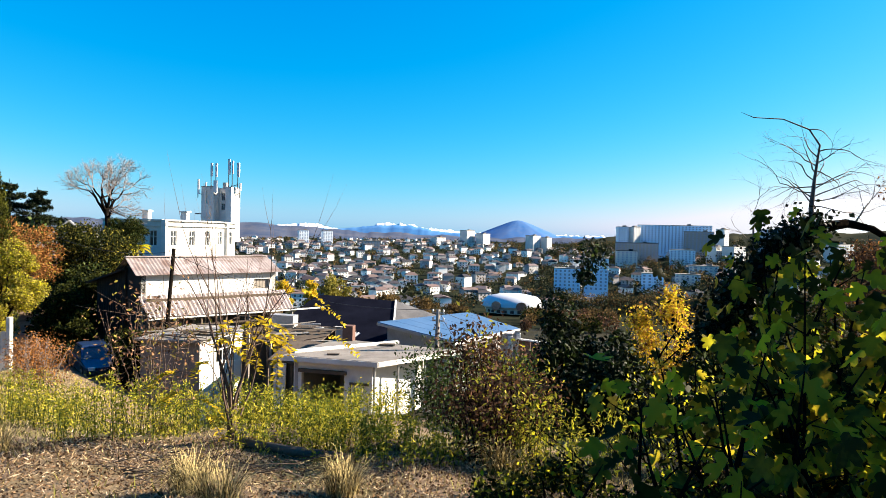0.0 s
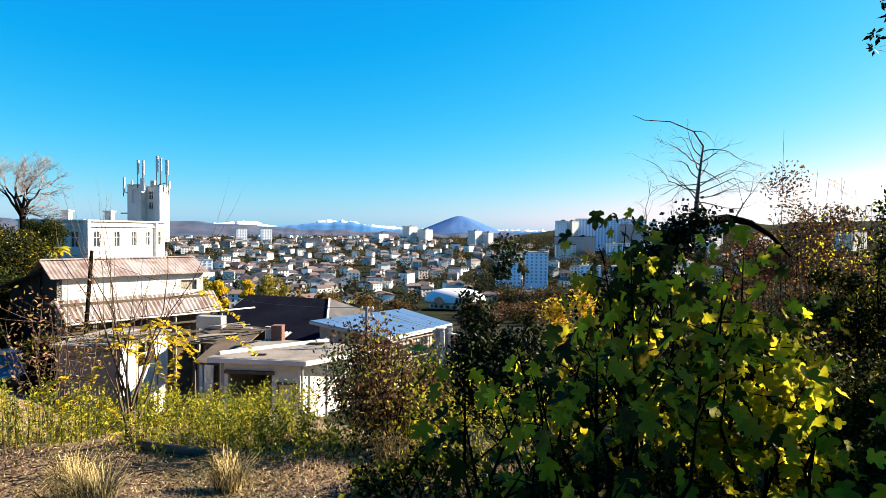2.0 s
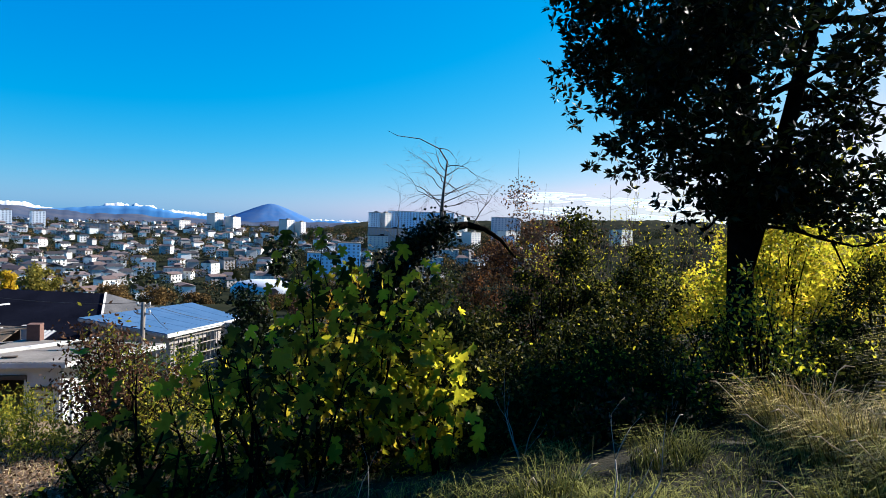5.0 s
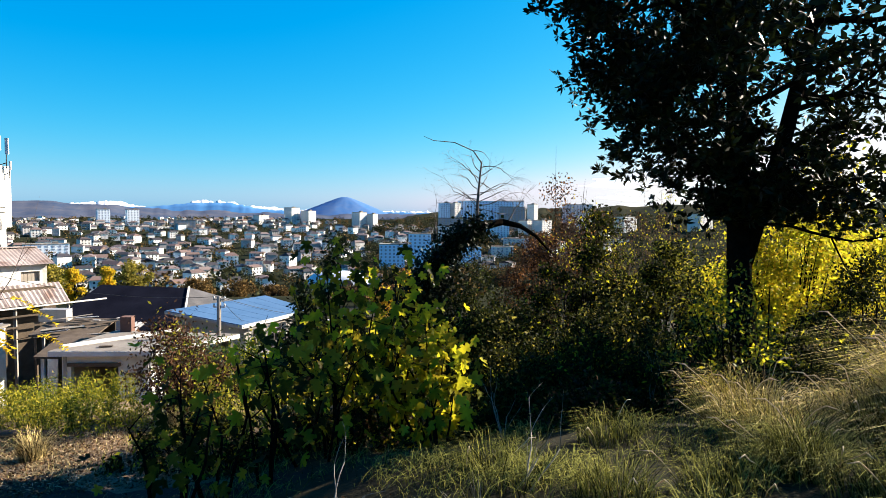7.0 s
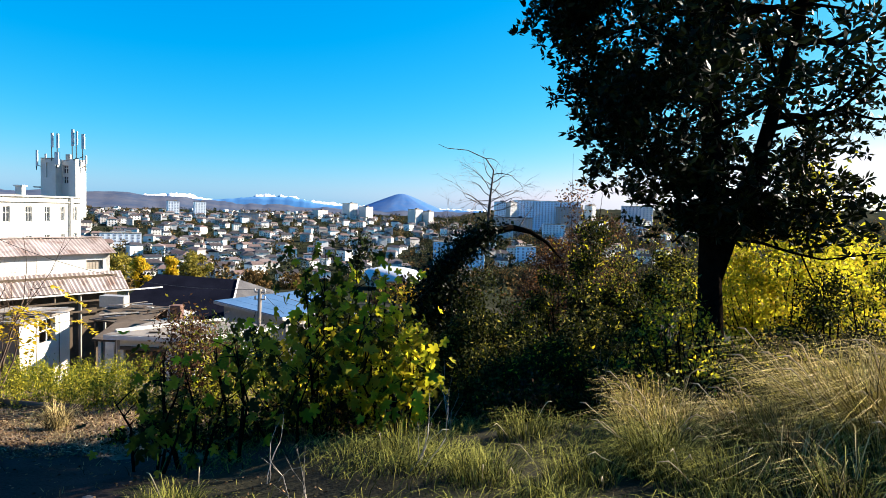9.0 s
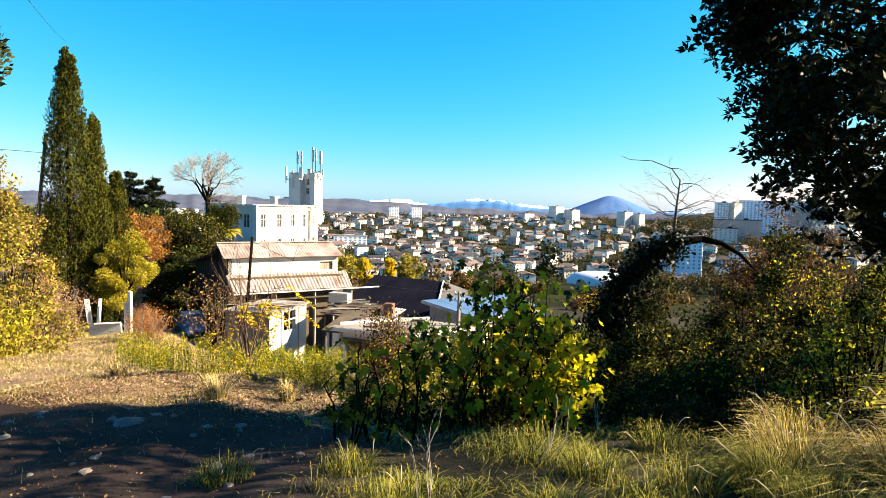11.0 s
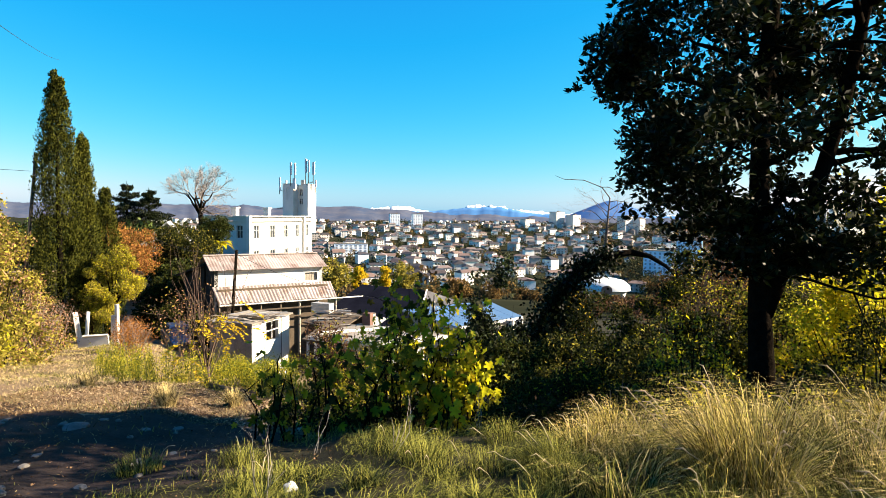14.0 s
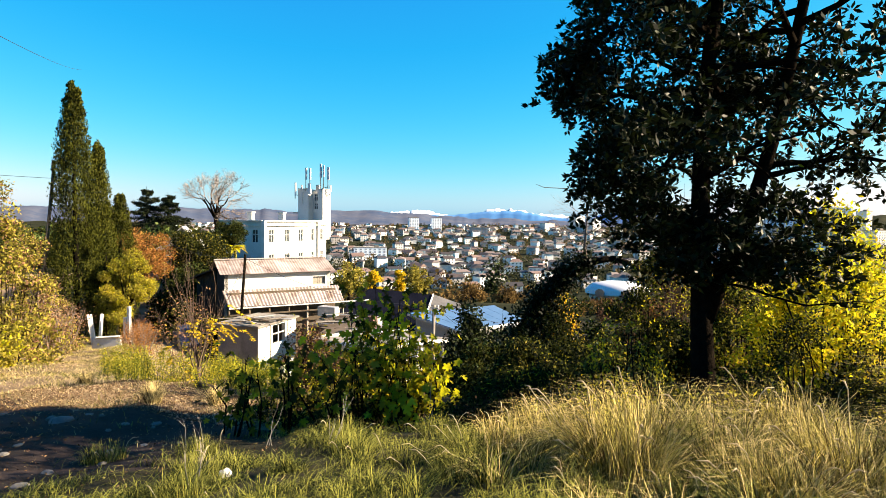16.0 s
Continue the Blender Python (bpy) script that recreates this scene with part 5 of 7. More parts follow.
    whorl = np.concatenate([around(clumps, 6200, 0.17, rn), around(tips, 900, 0.14, rn)])
    at = np.repeat(whorl, 13, axis=0)
    out = rn.normal(size=(len(at), 3))
    out[:, 2] = out[:, 2] * 0.7 + 0.2
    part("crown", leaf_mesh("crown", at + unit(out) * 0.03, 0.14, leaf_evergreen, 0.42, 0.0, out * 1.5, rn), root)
    # lit copy of the crown leaves: sunlight put into a lime colour
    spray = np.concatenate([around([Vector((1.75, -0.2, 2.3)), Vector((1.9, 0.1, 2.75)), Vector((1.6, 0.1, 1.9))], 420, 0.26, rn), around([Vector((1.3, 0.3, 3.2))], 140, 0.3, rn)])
    part("sunlit_foliage", leaf_mesh("sunlit_foliage", spray, 0.10, leaf_lime, 0.42, 0.2, r=rn), root, "evergreen leaves coloured yellow-green for the sun on them")
    return root


evergreen_tree()

# fig thicket in the middle of the slope
FIGS = ((1.5, 4.4, 0.42, 1.5, 4, 42, 2), (1.9, 4.7, 0.5, 1.8, 4, 60, 3), (2.4, 4.8, 0.5, 1.95, 4, 64, 5), (2.75, 5.7, 0.6, 2.6, 4, 85, 12), (3.15, 6.3, 0.6, 2.95, 4, 90, 20), (2.55, 6.8, 0.7, 2.4, 4, 80, 10), (3.75, 6.6, 0.5, 3.3, 6, 130, 110), (4.3, 6.45, 0.55, 2.1, 7, 60, 190), (3.2, 6.9, 0.35, 3.2, 3, 60, 24), (4.25, 5.65, 0.32, 1.0, 4, 6, 34))
# m counts lime leaves: autumn yellow plus sunlight on the sunny side
for k, (x, y, rad, h, st, n, m) in enumerate(FIGS):
    shrub("fig_bush", "fig bush with broad lobed leaves turning yellow and tinted as sunlit" if m > 30 else "fig bush with broad lobed dark green leaves", "bush", x, y, rad, h, st, int(n * (0.75 if k < 3 else 1.1 if k in (3, 5) else 1.5)), 0.17 if k < 3 else 0.175, leaf_fig, 40 + k, True, 0.12, 0.2, None, 0.02, extra=(leaf_lime, int(m * 1.3)), group="fig bushes", flop=1.1)
shrub("undergrowth_shrub", "tangled undergrowth beneath the fig bushes", "bush", 2.8, 7.9, 2.2, 1.3, 30, 1200, 0.075, leaf_dark, 51, False, 0.1, 0.16, None, 0.012, extra=(leaf_lime, 800))

# other shrubs down the slope
shrub("brown_shrub", "leafy shrub turned rusty brown", "bush", 0.45, 9.0, 0.85, 1.85, 22, 5200, 0.075, leaf_rust, 63, False, 0.05, 0.13, None, 0.012, extra=(leaf_weed, 900))
shrub("green_shrub", "grey-green shrub beside the garage", "bush", -1.1, 16.0, 1.2, 2.6, 18, 4200, 0.11, leaf_green, 72, False, 0.1, 0.2, None, 0.012)
shrub("green_shrub", "grey-green shrub beside the garage", "bush", 0.6, 13.2, 0.9, 1.9, 14, 2600, 0.09, leaf_green, 73, False, 0.1, 0.16, None, 0.012, extra=(leaf_lime, 900))


def thicket(name, label, x, y, rad, height, clumps, leaves, size, mat, seed, extra=None, stems=20, clump=0.3, base=None, low=0.1, squash=1.0):
    """A dome of uneven leaf clumps on thin stems, leafy down to the ground."""
    r, rn = random.Random(seed), np.random.default_rng(seed)
    z = gz(x, y) if base is None else base
    root = thing(name, label, "bush", (x, y, z))
    cents = []
    for k in range(clumps):
        a, q, t = r.uniform(0, 6.283), math.sqrt(r.uniform(0.05, 1)), r.uniform(low, 1)
        w = rad * (1 - 0.55 * t * t) * q
        cx, cy = w * math.cos(a), w * math.sin(a) * squash
        top = height * (1 - 0.45 * q * q) * min(1.08, 0.78 + 0.75 * noise.noise((cx * 1.25 + seed, cy * 1.25, 0)))
        cents.append(Vector((cx, cy, gz(x + cx, y + cy) - z + top * t)))
    s = Shape()
    for c in cents[:stems]:
        f = Vector((c.x * 0.5, c.y * 0.5, gz(x + c.x * 0.5, y + c.y * 0.5) - z - 0.1))
        e = c + Vector((r.gauss(0, 0.1), r.gauss(0, 0.1), 0.25 * height * r.random()))
        s.tube([f, f.lerp(e, 0.5) + Vector((r.gauss(0, 0.08), r.gauss(0, 0.08), 0)), e], [0.016, 0.011, 0.003], 5)
    part("stem_tangle", s.mesh("stem_tangle", bark, True), root)
    cc = np.array([tuple(c) for c in cents])
    cr = rn.uniform(0.6, 1.25, len(cc)) * clump
    # extra leaves: autumn colours, and sun glints put into lime and olive
    for m, cnt, nm in ((mat, leaves, "foliage"),) + (((extra[0], extra[1], "sunlit_foliage"),) if extra else ()):
        i = rn.integers(0, len(cc), cnt)
        at = cc[i] + unit(rn.normal(size=(cnt, 3))) * (cr[i] * rn.uniform(0.3, 1.1, cnt))[:, None]
        part(nm, leaf_mesh(nm, at, size, m, 0.5, 0.25, r=rn), root)
    return root


thicket("laurel_bush", "dense dark green laurel bush on the bank", 2.6, 18.2, 2.3, 5.7, 120, 32000, 0.165, leaf_laurel_backlit, 61, (leaf_green, 2600), 30, 0.45, low=0.02)
thicket("persimmon_bush", "small tree with bright yellow autumn leaves", 4.9, 19.6, 2.1, 5.1, 90, 9000, 0.12, leaf_yellow, 62, (leaf_orange, 2500), 40, 0.4, low=0.5)
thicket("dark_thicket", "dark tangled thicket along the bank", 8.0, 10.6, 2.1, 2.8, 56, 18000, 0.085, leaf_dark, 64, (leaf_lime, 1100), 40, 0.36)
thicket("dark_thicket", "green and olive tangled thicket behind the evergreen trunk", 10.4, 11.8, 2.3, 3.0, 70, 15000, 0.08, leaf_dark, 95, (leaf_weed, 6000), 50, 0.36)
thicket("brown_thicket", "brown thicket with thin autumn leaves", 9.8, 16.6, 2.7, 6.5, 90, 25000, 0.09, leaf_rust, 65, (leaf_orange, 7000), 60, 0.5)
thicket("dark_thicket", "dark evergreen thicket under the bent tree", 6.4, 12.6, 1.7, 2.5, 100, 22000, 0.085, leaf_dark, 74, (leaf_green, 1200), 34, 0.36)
thicket("yellow_thicket", "bright yellow-green thicket beside the evergreen tree", 11.4, 8.7, 1.8, 3.6, 120, 12500, 0.085, leaf_lime, 66, (leaf_yellow, 3000), 50, 0.34)
thicket("yellow_thicket", "bright yellow-green thicket behind the evergreen tree", 16.6, 14.0, 2.9, 3.4, 120, 9000, 0.12, leaf_lime, 67, (leaf_yellow, 6000), 50, 0.40)
thicket("yellow_thicket", "bright yellow-green thicket beside the evergreen tree", 14.0, 9.6, 2.1, 2.6, 120, 11000, 0.085, leaf_lime, 75, (leaf_yellow, 3000), 40, 0.34)
for k, (x, y, rad, h) in enumerate(((11.2, 13.4, 1.3, 4.6), (12.9, 12.6, 1.2, 4.3), (9.4, 13.4, 1.0, 4.2))):
    shrub("twiggy_shrub", "tall half-bare shrub with a few yellow leaves on thin twigs", "bush", x, y, rad, h, 26, 520, 0.065, leaf_lime, 170 + k, False, 0.55, 0.12, brown_twig, 0.010, group="twiggy shrubs")
thicket("bramble_bush", "low bramble with dark leaves and a few tinted as sunlit", 5.8, 9.2, 1.5, 1.9, 60, 9000, 0.085, leaf_dark, 68, (leaf_olive, 2000), 30, 0.28)
thicket("bramble_bush", "low bramble with dark leaves and a few tinted as sunlit", 7.2, 7.6, 1.3, 1.6, 60, 9000, 0.08, leaf_dark, 69, (leaf_olive, 2200), 30, 0.26)
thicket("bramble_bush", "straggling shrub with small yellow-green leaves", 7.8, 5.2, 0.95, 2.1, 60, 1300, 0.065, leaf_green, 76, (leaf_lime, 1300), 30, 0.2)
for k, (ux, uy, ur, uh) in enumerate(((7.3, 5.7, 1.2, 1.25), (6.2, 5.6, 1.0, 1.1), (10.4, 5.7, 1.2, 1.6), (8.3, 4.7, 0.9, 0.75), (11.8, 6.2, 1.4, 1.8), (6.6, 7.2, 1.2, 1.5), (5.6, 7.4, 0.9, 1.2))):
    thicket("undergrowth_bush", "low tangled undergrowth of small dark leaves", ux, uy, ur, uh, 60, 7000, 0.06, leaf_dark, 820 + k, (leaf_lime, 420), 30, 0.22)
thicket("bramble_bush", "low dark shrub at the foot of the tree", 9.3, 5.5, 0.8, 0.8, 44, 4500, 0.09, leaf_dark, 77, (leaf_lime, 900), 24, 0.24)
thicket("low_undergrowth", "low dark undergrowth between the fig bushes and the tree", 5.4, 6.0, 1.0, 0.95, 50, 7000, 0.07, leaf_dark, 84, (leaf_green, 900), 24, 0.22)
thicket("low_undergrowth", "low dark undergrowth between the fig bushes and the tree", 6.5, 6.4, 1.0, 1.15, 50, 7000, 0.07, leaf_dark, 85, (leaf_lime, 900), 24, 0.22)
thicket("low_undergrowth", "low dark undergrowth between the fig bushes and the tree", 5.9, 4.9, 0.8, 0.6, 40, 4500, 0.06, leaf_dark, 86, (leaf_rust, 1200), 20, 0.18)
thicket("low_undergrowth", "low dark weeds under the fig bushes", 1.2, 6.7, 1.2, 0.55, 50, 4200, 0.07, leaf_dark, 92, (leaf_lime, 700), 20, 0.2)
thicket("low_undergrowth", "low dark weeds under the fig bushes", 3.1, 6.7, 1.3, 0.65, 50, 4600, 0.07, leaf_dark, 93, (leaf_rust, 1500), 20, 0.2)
shrub("brown_shrub", "straggling shrub with red-brown leaves beside the sapling", "bush", -7.5, 13.8, 1.25, 4.1, 18, 560, 0.10, leaf_brown, 94, False, 0.3, 0.18, brown_twig, 0.012, extra=(leaf_olive, 240))
thicket("bramble_bush", "dark bramble below the bent tree", 4.3, 11.6, 1.4, 1.5, 70, 11000, 0.10, leaf_dark, 71, (leaf_green, 1800), 30, 0.32)


def seedy_shrub(x, y, seed):
    """Tall thin stems that end in small round dry heads."""
    r = random.Random(seed)
    z = gz(x, y)
    root = thing("seedy_shrub", "tall thin dry stalks with small pale seed heads", "bush", (x, y, z))
    stems, heads = Shape(), []
    for k in range(42):
        u, v = r.uniform(-1.7, 1.9), r.uniform(-0.9, 0.9)
        f = Vector((u * 0.7, v * 0.7, gz(x + u * 0.7, y + v * 0.7) - z - 0.1))
        e = Vector((u + r.gauss(0, 0.15), v, 0.15 + 0.6 * r.random() - 0.12 * abs(u) - z))
        stems.tube([f, f.lerp(e, 0.6) + Vector((r.gauss(0, 0.1), 0, 0)), e], [0.014, 0.009, 0.004], 4)
        for j in range(5):
            p = e.lerp(f, 0.16 * r.random()) + Vector((r.gauss(0, 0.13), r.gauss(0, 0.1), r.uniform(0, 0.18)))
            stems.tube([e.lerp(f, 0.06), p], [0.004, 0.003], 3)
            heads.append(tuple(p))
    part("stem_tangle", stems.mesh("stem_tangle", dark_wood), root)
    rn = np.random.default_rng(seed)
    part("seed_head_spray", leaf_mesh("seed_head_spray", np.repeat(np.array(heads), 7, axis=0), 0.055, litter_mat, 0.9, 0, r=rn), root, "small pale dry seed heads")


seedy_shrub(10.6, 15.4, 91)


class Branches:
    """Takes tubes as a Shape does, and keeps each as a piece of its own."""

    def __init__(self):
        self.pieces = []

    def tube(self, points, radii, sides):
        self.pieces.append(Shape().tube(points, radii, sides))


def sapling():
    x, y = -3.35, 9.4
    z = gz(x, y)
    r, rn = random.Random(8), np.random.default_rng(8)
    root = thing("sapling", "thin many-stemmed sapling with a few yellow leaf sprays", "tree", (x, y, z))
    tips = []
    part("trunk", Shape().tube([(0, 0, -0.2), (0.02, 0, 0.2), (0.05, 0, 0.45)], [0.075, 0.06, 0.05], 8).mesh("trunk", brown_twig, True), root)
    for k in range(10):
        a, s, t = k * 2.4, Branches(), []
        lean = 0.16 + 0.34 * r.random()
        grow(s, (0.03, 0, r.uniform(0.05, 0.45)), (math.cos(a) * lean, math.sin(a) * lean, 1), r.uniform(1.0, 1.55), 0.020, 2, r, t, 0.26, 0.16, (2, 3), 0.78, 5, 0.07, 5)
        tips += t
        for piece in s.pieces:
            part("branch", piece.mesh("branch", brown_twig, True), root)
    # drooping compound leaves, mostly low and on the sunny side
    sprays = [t * 0.8 + Vector((0.12, 0, 0)) for t in tips if t.z < 2.3]
    sprays += [Vector((r.uniform(0.4, 1.5), r.uniform(-0.4, 0.4), r.uniform(0.9, 2.3))) for k in range(34)]
    sprays += [Vector((r.uniform(-1.3, -0.2), r.uniform(-0.4, 0.4), r.uniform(0.35, 1.1))) for k in range(22)]
    r.shuffle(sprays)
    at, ways, tw = [], [], Branches()
    for t in sprays[:24]:
        d = Vector((t.x, t.y, 0)) + Vector((r.gauss(0, 0.4), r.gauss(0, 0.4), -0.15))
        d = d.normalized()
        side = d.cross(Vector((0, 0, 1)))
        tw.tube([t - d * 0.35 + Vector((0, 0, -0.1)), t, t + d * 0.42 + Vector((0, 0, -0.1))], [0.006, 0.005, 0.002], 4)
        for k in range(13):
            p = t + d * 0.035 * k + Vector((0, 0, -0.004 * k * k * 0.4))
            for sgn in (-1, 1):
                at.append(tuple(p))
                ways.append(tuple(side * sgn * 2 + d))
    for piece in tw.pieces:
        part("twig", piece.mesh("twig", brown_twig), root)
    part("foliage", leaf_mesh("foliage", np.array(at), 0.105, leaf_yellow, 0.42, 0.2, np.array(ways) * 1.5, rn), root)


sapling()


def bent_tree():
    r, rn = random.Random(5), np.random.default_rng(5)
    bx, by = 4.3, 13.9
    z = gz(bx, by)
    root = thing("bent_tree", "dead arching tree wrapped in dark ivy with a bare twiggy crown", "tree", (bx, by, z))
    o = Vector((bx, by, z))
    line = [Vector(p) - o for p in ((4.3, 13.9, z - 0.3), (4.45, 13.9, -3.6), (4.7, 13.95, -2.3), (5.2, 14.0, -1.1), (5.9, 14.05, -0.3), (6.6, 14.1, 0.1), (7.2, 14.15, 0.22))]
    s = Shape()
    s.tube(line, [0.28, 0.26, 0.25, 0.22, 0.18, 0.13, 0.09], 10)
    arch = [line[-1], Vector((7.7, 14.2, 0.12)) - o, Vector((8.15, 14.2, -0.15)) - o, Vector((8.6, 14.25, -0.6)) - o]
    s.tube(arch, [0.09, 0.07, 0.05, 0.02], 8)
    part("trunk", s.mesh("trunk", bark, True), root)
    c = Shape()
    tips = []
    foot = Vector((6.55, 14.1, 0.1)) - o
    lead = [foot, Vector((6.5, 14.08, 0.5)) - o, Vector((6.53, 14.05, 1.1)) - o, Vector((6.58, 14.0, 1.75)) - o, Vector((6.35, 13.95, 2.05)) - o, Vector((5.85, 13.93, 2.25)) - o, Vector((5.3, 13.92, 2.28)) - o, Vector((5.05, 13.9, 2.38)) - o]
    c.tube(lead, [0.06, 0.05, 0.03, 0.02, 0.015, 0.012, 0.009, 0.004], 7)
    for k in range(17):
        t = (k + r.random()) / 17
        a = lead[1].lerp(lead[2], t * 1.6) if t < 0.62 else lead[2].lerp(lead[3], (t - 0.62) * 2.2)
        sgn = -1 if k % 2 else 1
        grow(c, a, (sgn * r.uniform(0.8, 1.2), r.uniform(-0.4, 0.4), r.uniform(0.15, 0.7)), r.uniform(0.6, 0.9) * (1 - 0.4 * t), 0.014, 3, r, tips, 0.36, -0.1, (2, 3), 0.72, 5, 0.17, 4)
    grow(c, lead[4], (1, 0, 0.05), 0.35, 0.012, 1, r, tips, 0.2, -0.12, (2, 2), 0.7, 5, 0.1, 4)
    grow(c, Vector((7.35, 14.15, 0.2)) - o, (0.35, 0, 0.9), 0.6, 0.02, 3, r, tips, 0.28, -0.12, (2, 3), 0.7, 5, 0.12, 4)
    grow(c, Vector((5.5, 14.05, -0.6)) - o, (-0.35, 0, 1.0), 0.8, 0.02, 3, r, tips, 0.28, -0.1, (2, 3), 0.7, 5, 0.14, 4)
    part("bare_crown", c.mesh("bare_crown", twig_bark, True), root, "bare grey twigs")
    ivy = np.concatenate([around([line[i].lerp(line[i + 1], t) for i in range(len(line) - 2) for t in np.linspace(0, 1, 8)], 6500, 0.21, rn), around([Vector((4.6, 14.0, -3.4)) - o, Vector((5.0, 14.1, -2.2)) - o, Vector((5.4, 14.1, -2.6)) - o, Vector((5.5, 14.1, -1.6)) - o], 7000, 0.42, rn)])
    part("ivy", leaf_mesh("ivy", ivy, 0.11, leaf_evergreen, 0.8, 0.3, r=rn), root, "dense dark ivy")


bent_tree()


def cypress(x, y, top, width, n, seed, base=None):
    rn = np.random.default_rng(seed)
    z = gz(x, y) if base is None else base
    h = top - z
    root = thing("cypress", "tall narrow dark green cypress", "tree", (x, y, z), "cypresses")
    part("trunk", Shape().tube([(0, 0, -0.2), (0, 0, h * 0.5), (0, 0, h * 0.93)], [0.22, 0.15, 0.04], 8).mesh("trunk", bark, True), root)
    # upright plumes packed round the trunk, each a spindle of sprays
    m = int(22 * h)
    t = rn.uniform(0.03, 0.97, m) ** 0.9
    a = rn.uniform(0, 2 * np.pi, m)
    prof = np.minimum(np.minimum(1.0, 0.55 + 2.2 * t), (1.04 - t) * 1.8 + 0.06) * width / 2
    rad = prof * np.sqrt(rn.uniform(0.25, 0.66, m))
    mid = np.stack([rad * np.cos(a), rad * np.sin(a), t * h], 1)
    fat = np.minimum(0.125 * width, 0.4 * prof + 0.04) * rn.uniform(0.7, 1.15, m)
    tall = rn.uniform(0.55, 1.0, m) * np.clip((1.04 - t) * 3, 0.35, 1)
    i = rn.integers(0, m, n)
    v = unit(rn.normal(size=(n, 3)))
    at = mid[i] + v * np.stack([fat[i], fat[i], tall[i]], 1) * rn.uniform(0.82, 1.0, n)[:, None]
    at[:, 2] = np.clip(at[:, 2], 0.1, h)
    ways = np.stack([v[:, 0] * 0.8, v[:, 1] * 0.8, 1.4 + 0 * v[:, 2]], 1)
    part("crown", leaf_mesh("crown", at, 0.16, leaf_cypress, 0.4, 0, ways, rn), root)


cypress(-26.5, 25.6, 10.0, 3.1, 42000, 3)
cypress(-26.6, 27.5, 6.3, 2.2, 21000, 4)
cypress(-26.8, 29.4, 2.8, 2.65, 17000, 6)
cypress(-25.7, 27.1, 2.0, 1.95, 12000, 8)


def round_tree(name, label, x, y, base, top, rad, n, size, mat, seed, trunk=0.18, flat=0.8, clumps=26, extra=None, gaps=1.0, group="", mid=0.60):
    """A broad tree: limbs to clumps, each clump a shell of leaves."""
    r, rn = random.Random(seed), np.random.default_rng(seed)
    root = thing(name, label, "tree", (x, y, base), group)
    h = top - base
    s, cents = Shape(), []
    fork = Vector((0, 0, h * 0.28))
    s.tube([(0, 0, -0.3), (0.03, 0, h * 0.15), fork], [trunk, trunk * 0.8, trunk * 0.65], 8)
    for k in range(clumps):
        v = Vector((r.gauss(0, 1), r.gauss(0, 1), r.gauss(0, 1))).normalized() * r.uniform(0.45, 0.95)
        c = Vector((v.x * rad, v.y * rad, h * mid + v.z * h * 0.42 * flat))
        cents.append((c, rad * r.uniform(0.22, 0.40)))
        s.tube([fork, fork.lerp(c, 0.5) + Vector((0, 0, 0.08 * h)), c], [trunk * 0.35, trunk * 0.2, trunk * 0.06], 5)
    part("trunk", s.mesh("trunk", bark, True), root)
    cc, cr = np.array([tuple(c) for c, _ in cents]), np.array([q for _, q in cents])
    # extra leaves: autumn colours, and sun on the crown put into lighter leaves
    for m, cnt, nm in ((mat, n, "crown"),) + (((extra[0], extra[1], "sunlit_crown"),) if extra else ()):
        i = rn.integers(0, len(cc), cnt)
        at = cc[i] + unit(rn.normal(size=(cnt, 3))) * (cr[i] * rn.uniform(0.55, 1.05, cnt) * gaps)[:, None] * np.array([1, 1, 0.8])
        part(nm, leaf_mesh(nm, at, size, m, 0.55, r=rn), root)
    return root


def skyline_bare_tree():
    """A round-headed leafless tree: dark limbs that part low and end in a dense head of fine twigs."""
    r = random.Random(9)
    x, y, base = -40.2, 56.5, -4.6
    root = thing("bare_tree", "tall leafless round-headed tree with fine grey-pink twigs", "tree", (x, y, base))
    s = Shape()
    fork = Vector((-0.15, 0, 6.2))
    s.tube([(0, 0, -0.3), (0.05, 0, 3.0), fork], [0.36, 0.29, 0.25], 9)
    fine = Shape()
    heart = Vector((-1.0, 0, 7.4))

    def ramify(p, d, length, radius, depth):
        pts = [p]
        for i in range(3):
            d = (d + Vector((r.gauss(0, 0.13), r.gauss(0, 0.13), r.gauss(0.06, 0.12)))).normalized()
            pts.append(pts[-1] + d * length / 3)
        (s if depth > 4 else fine).tube(pts, [radius, radius * 0.9, radius * 0.8, radius * (0.7 if depth else 0.3)], 6 if depth > 4 else 3)
        if depth == 0:
            return
        for i in range(2 if depth > 4 else 3):
            at = pts[-1] if i < 2 else pts[2]
            out = (at - heart).normalized() * 0.25
            v = (d + out + Vector((r.gauss(0, 0.5), r.gauss(0, 0.5), r.gauss(0, 0.42)))).normalized()
            ramify(at, v, length * r.uniform(0.7, 0.86), radius * 0.62, depth - 1)

    for k in range(7):
        a = k * 2.399
        low = k % 3 == 2
        ramify(fork - Vector((0, 0, 0.2 * k)), Vector((math.cos(a) * 0.75 - 0.15, math.sin(a) * 0.75, 0.45 if low else 1.5)).normalized(), r.uniform(1.35, 1.75), 0.15, 6)
    part("trunk", s.mesh("trunk", bark, True), root, "dark trunk and limbs")
    part("branchwork", fine.mesh("branchwork", pale_bark, True), root, "dense head of fine grey-pink twigs")


skyline_bare_tree()
round_tree("clipped_tree", "round dense dark green tree beside the white building", -37.6, 55.5, -5.0, 1.3, 1.85, 14000, 0.17, leaf_dark, 31, 0.2, 0.62, 44, (leaf_green, 2500), mid=0.66)
